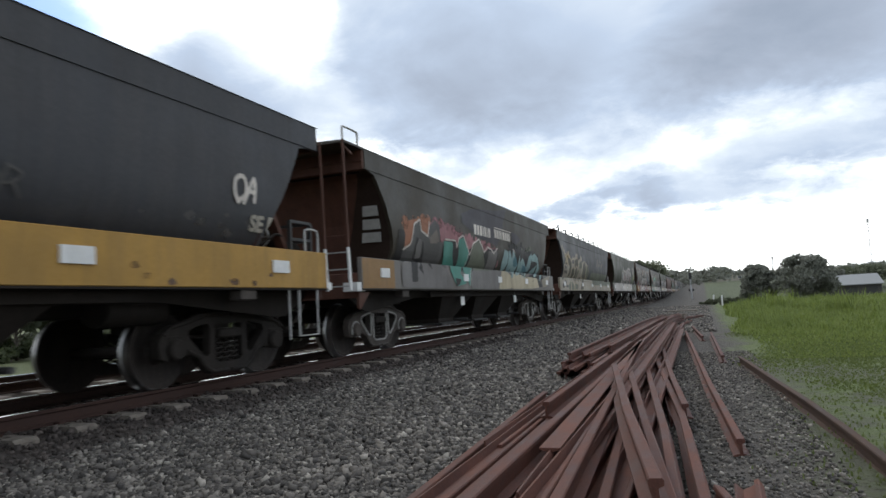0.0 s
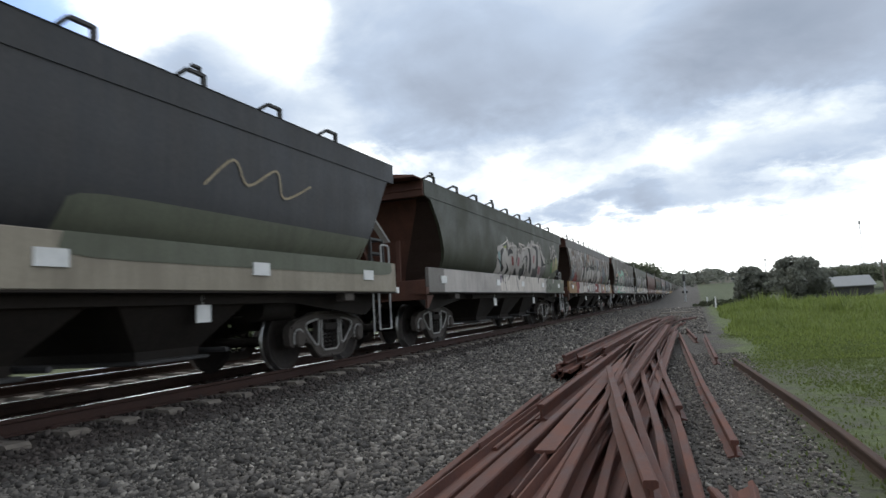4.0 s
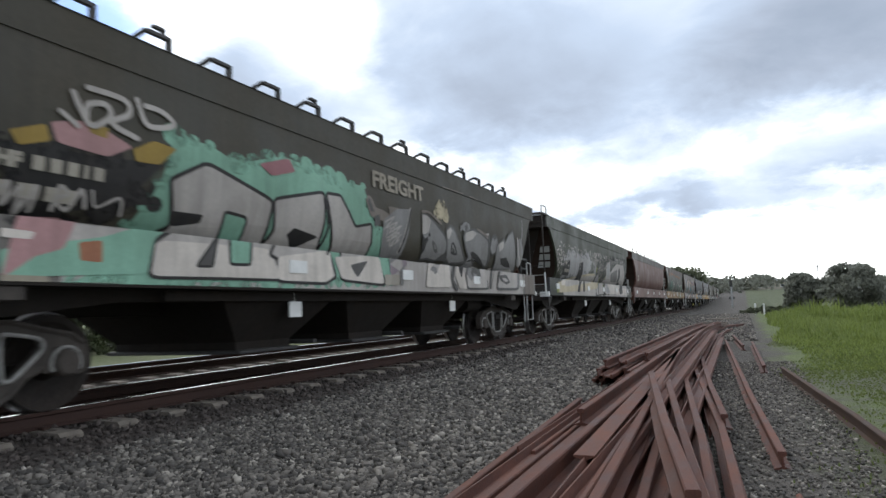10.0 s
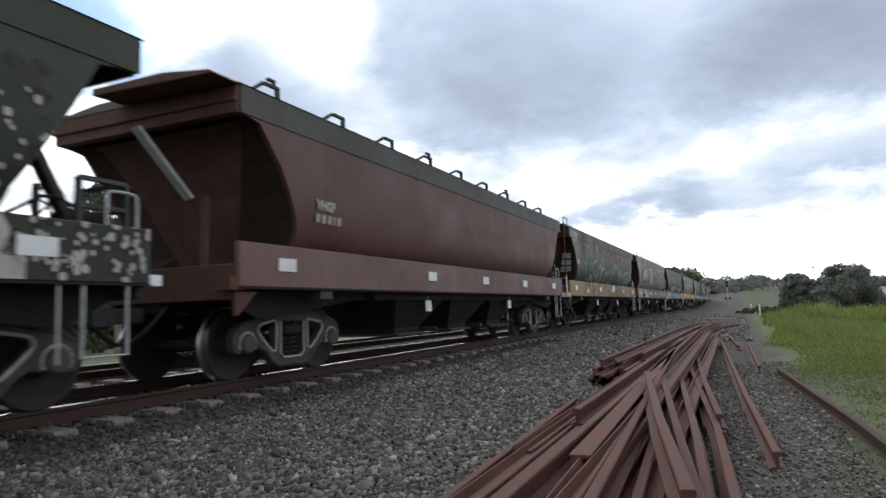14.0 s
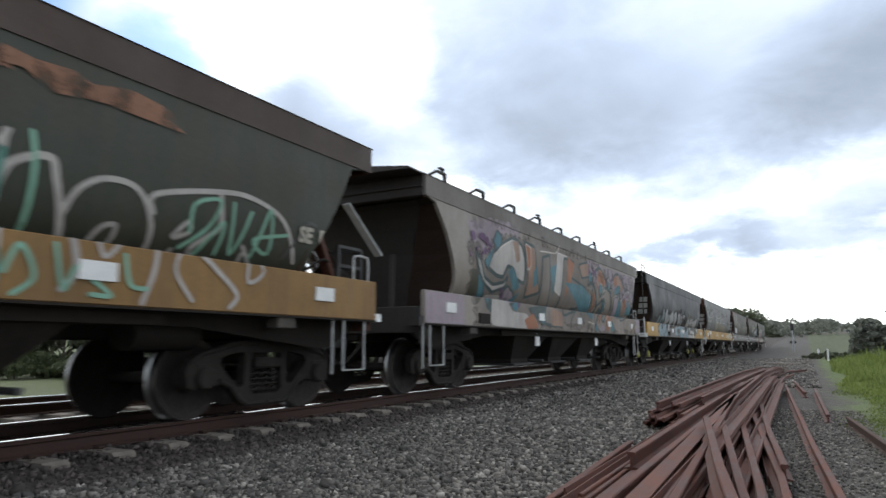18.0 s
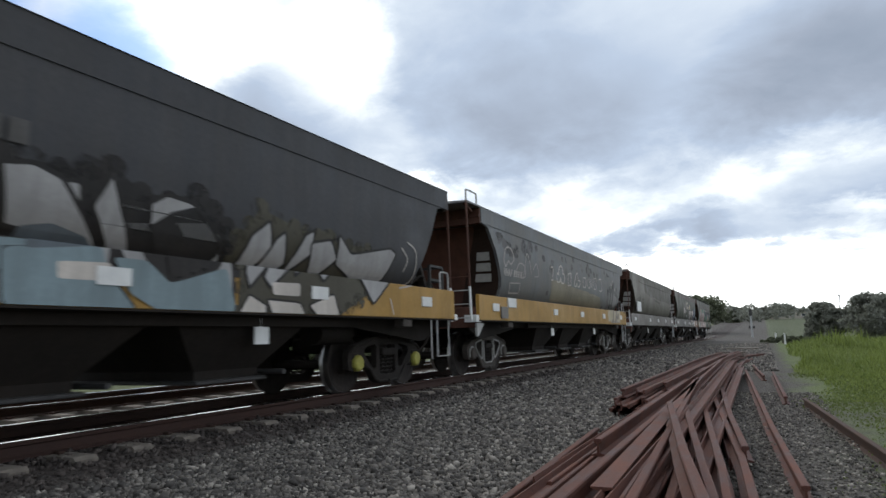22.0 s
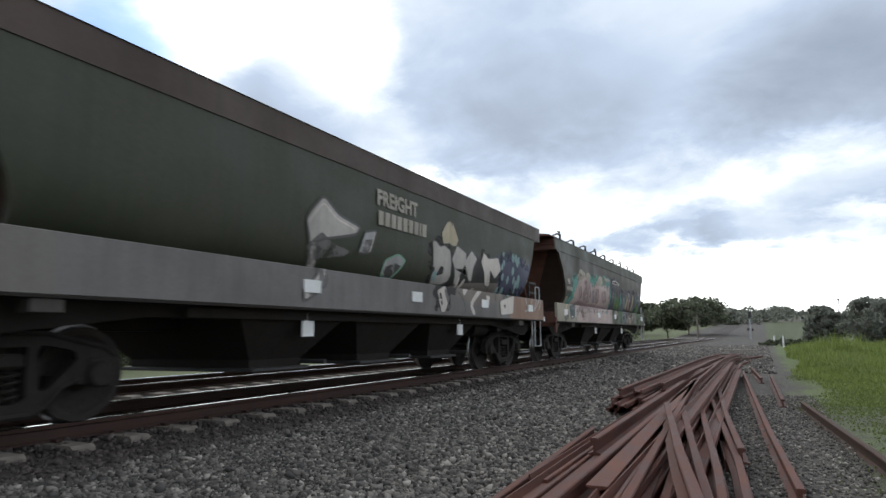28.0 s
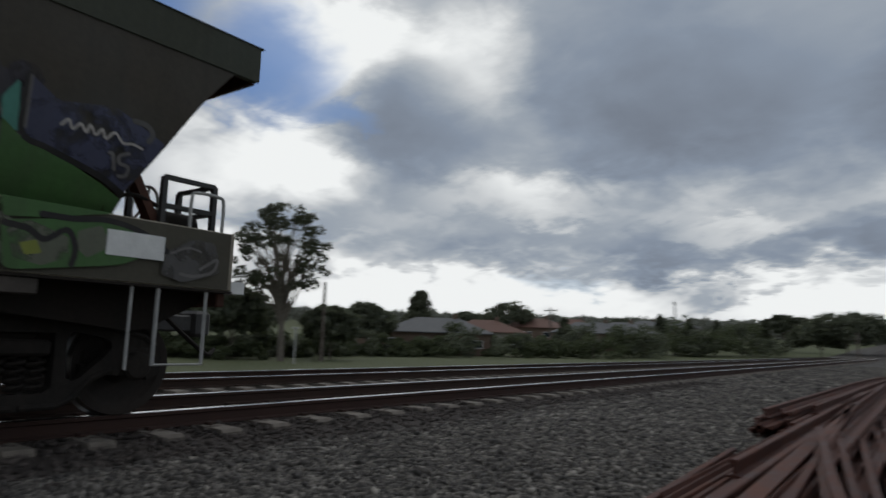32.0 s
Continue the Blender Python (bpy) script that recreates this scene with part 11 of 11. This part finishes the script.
def make_built():
    rng = random.Random(12)
    for i, (az, dist, wide) in enumerate(((-37.0, 96, 15), (-33.0, 118, 13), (-23.9, 132, 15), (-21.6, 140, 12), (-28.5, 150, 13), (-19.6, 215, 13), (-16.9, 240, 12), (-25.4, 210, 13), (-30.0, 230, 14), (-12.8, 230, 12), (-42.5, 110, 13))):
        make_house(az, dist, wide, 9, 2.9, az * -1 + rng.uniform(-25, 25), (BRICK, RENDER_WALL)[i % 2], (TILE_GREY, TILE_RED, TILE_GREY)[i % 3], "low suburban house with a hipped tiled roof among trees")
    make_house(1.8, 330, 14, 9, 3.0, 10, RENDER_WALL, TILE_GREY, "pale house on the far hill")
    # industrial shed on the right
    x, y = spot(9.6, 150)
    z = float(lay(x, y))
    s = thing("shed", None, None, "long low pale metal shed beyond the trees", "building")
    s.matrix_world = pose(x, y, z, 0, 0, -4)
    # the wall's shade is put into its dark coat
    part("wall", Build().box(-6.6, 6.6, 0, 14, -1, 2.3), coat("shaded shed wall", (0.06, 0.06, 0.06), (0.09, 0.085, 0.08), 0.4), s)
    part("roof", Build().prism([(-0.8, 2.3), (7, 4.3), (14.8, 2.3), (14.8, 2.45), (7, 4.45), (-0.8, 2.45)], -7.0, 7.0), SHED, s, "pale sheet metal roof")
    for i in range(4):
        part("door", Build().box(-6.0 + 3.3 * i, -4.0 + 3.3 * i, -0.05, 0.1, -0.6, 2.0, 0.02), DARK_STEEL, s)
    # power poles
    for az, dist, top, words in ((-46.7, 58, 4.4, 0), (-27.35, 100, 2.9, 1), (12.75, 105, 1.7, 0), (-4.7, 105, 1.4, 0)):
        x, y = spot(az, dist)
        z = float(lay(x, y))
        h = EYE + dist * math.tan(radians(top)) - z
        p = thing("power_pole", None, None, "grey timber power pole with a crossarm" if words else "slender grey timber pole beside the line", "pole")
        p.location = (x, y, z)
        part("pole", Build().tube([(0, 0, -0.3), (0, 0, h)], 0.16, 8, 0.11), TIMBER, p)
        if words:
            part("crossarm", Build().box(-1.1, 1.1, -0.06, 0.06, h - 0.55, h - 0.42), TIMBER, p)
            for k in (-0.95, -0.35, 0.35, 0.95):
                part("insulator", Build().tube([(k, 0, h - 0.42), (k, 0, h - 0.25)], 0.05, 6), WHITE, p)
    # street lamp post with a short head
    x, y = spot(-48.9, 52)
    p = thing("lamp_post", None, None, "short pale post with a flat head beside the tracks", "post")
    p.location = (x, y, float(lay(x, y)))
    part("post", Build().tube([(0, 0, -0.2), (0, 0, 2.6)], 0.06, 8), PALE_STEEL, p)
    part("head", Build().box(-0.35, 0.25, -0.1, 0.1, 2.6, 2.72, 0.02), PALE_STEEL, p)
    # lattice radio masts
    for az, dist, top, w in ((-17.35, 330, 3.7, 1.1), (11.65, 420, 4.9, 0.7), (5.2, 330, 2.5, 0.6)):
        x, y = spot(az, dist)
        z = float(lay(x, y))
        h = EYE + dist * math.tan(radians(top)) - z
        m = thing("radio_mast", None, None, "thin lattice radio mast on the skyline", "mast")
        m.location = (x, y, z)
        b = Build()
        legs = [(w * math.cos(k * 2.094), w * math.sin(k * 2.094)) for k in range(3)]
        for a, c in legs:
            b.beam((a, c, 0), (a * 0.3, c * 0.3, h * 0.85), 0.14)
        for i in range(10):
            s0, s1 = 1 - 0.07 * i, 1 - 0.07 * (i + 1)
            for k in range(3):
                p, q = legs[k], legs[(k + 1) % 3]
                b.beam((p[0] * s0, p[1] * s0, h * 0.085 * i), (q[0] * s1, q[1] * s1, h * 0.085 * (i + 1)), 0.08)
        part("lattice", b, GALV, m)
        part("antenna", Build().beam((0, 0, h * 0.8), (0, 0, h), 0.18), WHITE, m)
        part("antenna_panel", Build().box(-0.5, 0.5, -0.5, 0.5, h * 0.86, h * 0.93, 0.05), PALE_STEEL, m)
    # railway signal
    s = thing("railway_signal", None, None, "tall railway signal with a dark head and ladder", "railway signal")
    x, y = spot(-0.87, 105)
    s.location = (x, y, 0)
    part("mast", Build().tube([(0, 0, -0.2), (0, 0, 3.62)], 0.07, 8), GALV, s)
    part("head", Build().box(-0.2, 0.2, -0.14, 0.12, 3.14, 4.09, 0.03), DARK_STEEL, s, "dark signal head")
    part("hood", Build().tube([(0, -0.14, 3.69), (0, -0.34, 3.69)], 0.11, 10), DARK_STEEL, s)
    part("ladder", Build().beam((-0.14, 0.22, 0), (-0.14, 0.22, 3.28), 0.03).beam((0.14, 0.22, 0), (0.14, 0.22, 3.28), 0.03), GALV, s)
    for k in (-0.28, 0.28):
        part("marker_lamp", Build().box(k - 0.12, k + 0.12, -0.1, 0.1, 1.35, 1.7, 0.02), DARK_STEEL, s)
    # white posts and a pale slab at the end of the yard
    for az, dist in ((1.35, 57), (0.75, 60)):
        x, y = spot(az, dist)
        p = thing("marker_post", Build().box(-0.06, 0.06, -0.06, 0.06, 0, 0.85, 0.01), WHITE, "short white marker post at the end of the yard", "post")
        p.location = (x, y, float(lay(x, y)))
    p = thing("concrete_slab", Build().box(-0.9, 0.9, -0.5, 0.5, 0, 0.12, 0.02), CONCRETE, "pale concrete slab lying at the end of the yard", "slab")
    p.location = (-1.3, 44, 0)
    # car beside the shed
    x, y = spot(12.9, 118)
    c = thing("parked_car", None, None, "white car parked beyond the field", "car")
    c.matrix_world = pose(x, y, float(lay(x, y)) + 0.02, 0, 0, 80)
    part("body", Build().prism([(-2.2, 0.3), (2.2, 0.3), (2.25, 0.75), (1.3, 0.9), (0.7, 1.4), (-1.0, 1.45), (-1.8, 0.95), (-2.25, 0.85)], -0.85, 0.85), WHITE, c, "white painted body")
    part("window", Build().prism([(1.15, 0.93), (0.66, 1.33), (-0.95, 1.37), (-1.55, 0.97)], -0.86, 0.86), GLASS, c)
    for k in (-1.35, 1.35):
        for side in (-1, 1):
            part("wheel", Build().lathe([(side * 0.70, 0.001), (side * 0.70, 0.31), (side * 0.88, 0.31), (side * 0.88, 0.2), (side * 0.86, 0.001)], 16, 0, k, 0.31), BLACK, c)


make_trees()
make_woods()
make_built()

# ---- loose ground cover ----
stones("ballast_stones", 44000, (-5.35, -1.5), (2.0, 11.5), 0.029, 1, "loose grey crushed stone ballast beside the track", 1.5)
stones("ballast_stones", 22000, (-5.45, -1.9), (9.0, 24.0), 0.036, 2, "loose grey crushed stone ballast beside the track", 1.2)
stones("ballast_stones", 7000, (-5.15, -0.2), (-8.0, 2.2), 0.03, 5, "loose grey crushed stone ballast beside the track", 1.0)
stones("ballast_stones", 30000, (-5.9, 0.25), (21.0, 62.0), 0.05, 6, "loose grey crushed stone ballast beside the track", 1.1)
stones("track_stones", 21000, (-9.6, -5.05), (1.0, 22.0), 0.034, 3, "dark brown ballast stones round the sleepers", 1.2, 0.5, OILY_STONE)
stones("yard_stones", 11000, (-0.6, 0.75), (2.6, 14.0), 0.017, 4, "small stones strewn at the edge of the yard", 1.4, 0.5)


def field(x, y, clump, rng):
    edge = x - 0.55 - 0.35 * np.sin(y * 0.9) - 0.02 * y
    bare = np.sin(x * 0.55 + 0.8) * np.sin(y * 0.30 + 0.4) > 0.42
    return (edge > rng.uniform(-0.2, 0.5, len(x))) & ~(bare & (y < 16) & (rng.uniform(0, 1, len(x)) < 0.8))


grass("field_grass", 150000, (6.2, 11.5), (6.0, 9.0), 0.045, 1, "short green grass in patches on the field", SHORT_BLADE, field)
grass("tall_grass", 190000, (10.5, 34.0), (10.5, 21.5), 0.30, 2, "tall bright green grass at the back of the field", None, lambda x, y, c, r: x > 0.45 + 0.25 * np.sin(y * 0.5) + 0.02 * y + 0.8 * r.uniform(0, 1, len(x)) ** 2, 14.0)
grass("grass_clumps", 60000, (9.5, 32.0), (9.0, 18.0), 0.62, 7, "clumps of long bright seeding grass across the field", None, lambda x, y, c, r: (x > 1.0 + 0.02 * y) & (np.sin(x * 0.9 + 2.0 * np.sin(y * 0.31)) * np.sin(y * 0.47 + 0.6 * x) > 0.45), 16.0)
grass("verge_grass", 16000, (-20.0, 26.0), (6.0, 26.0), 0.30, 3, "rough grass on the far side of the tracks", None, None)


# ---- movement ----
def motions():
    times = [0, 0.1, 0.5] + [k for k in range(1, 32)] + [31.5, 31.9, 32]
    for number, w in WAGONS:
        walk(w, [(t, pose(TRACK_X, FIRST + SHIFT[number] + PITCH * number - SPEED * t, RAIL_Z)) for t in times])
    # every wheelset rolls without slipping, in the same time
    spin, step = math.degrees(SPEED / 0.475), 2 / 30
    for k in (-1.0, 1.0):
        sets = [o for _, w in WAGONS for b in w.children for o in b.children if o.name.startswith("wheelset") and abs(o.location.y - k) < 0.01]
        walk(sets[0], [(i * step, pose(0, k, 0.475, spin * i * step)) for i in range(int(32 / step) + 1)])
        keys = sets[0].animation_data
        for o in sets[1:]:
            o.rotation_mode = "QUATERNION"
            o.animation_data_create().action = keys.action
            o.animation_data.action_slot = keys.action_slot


motions()
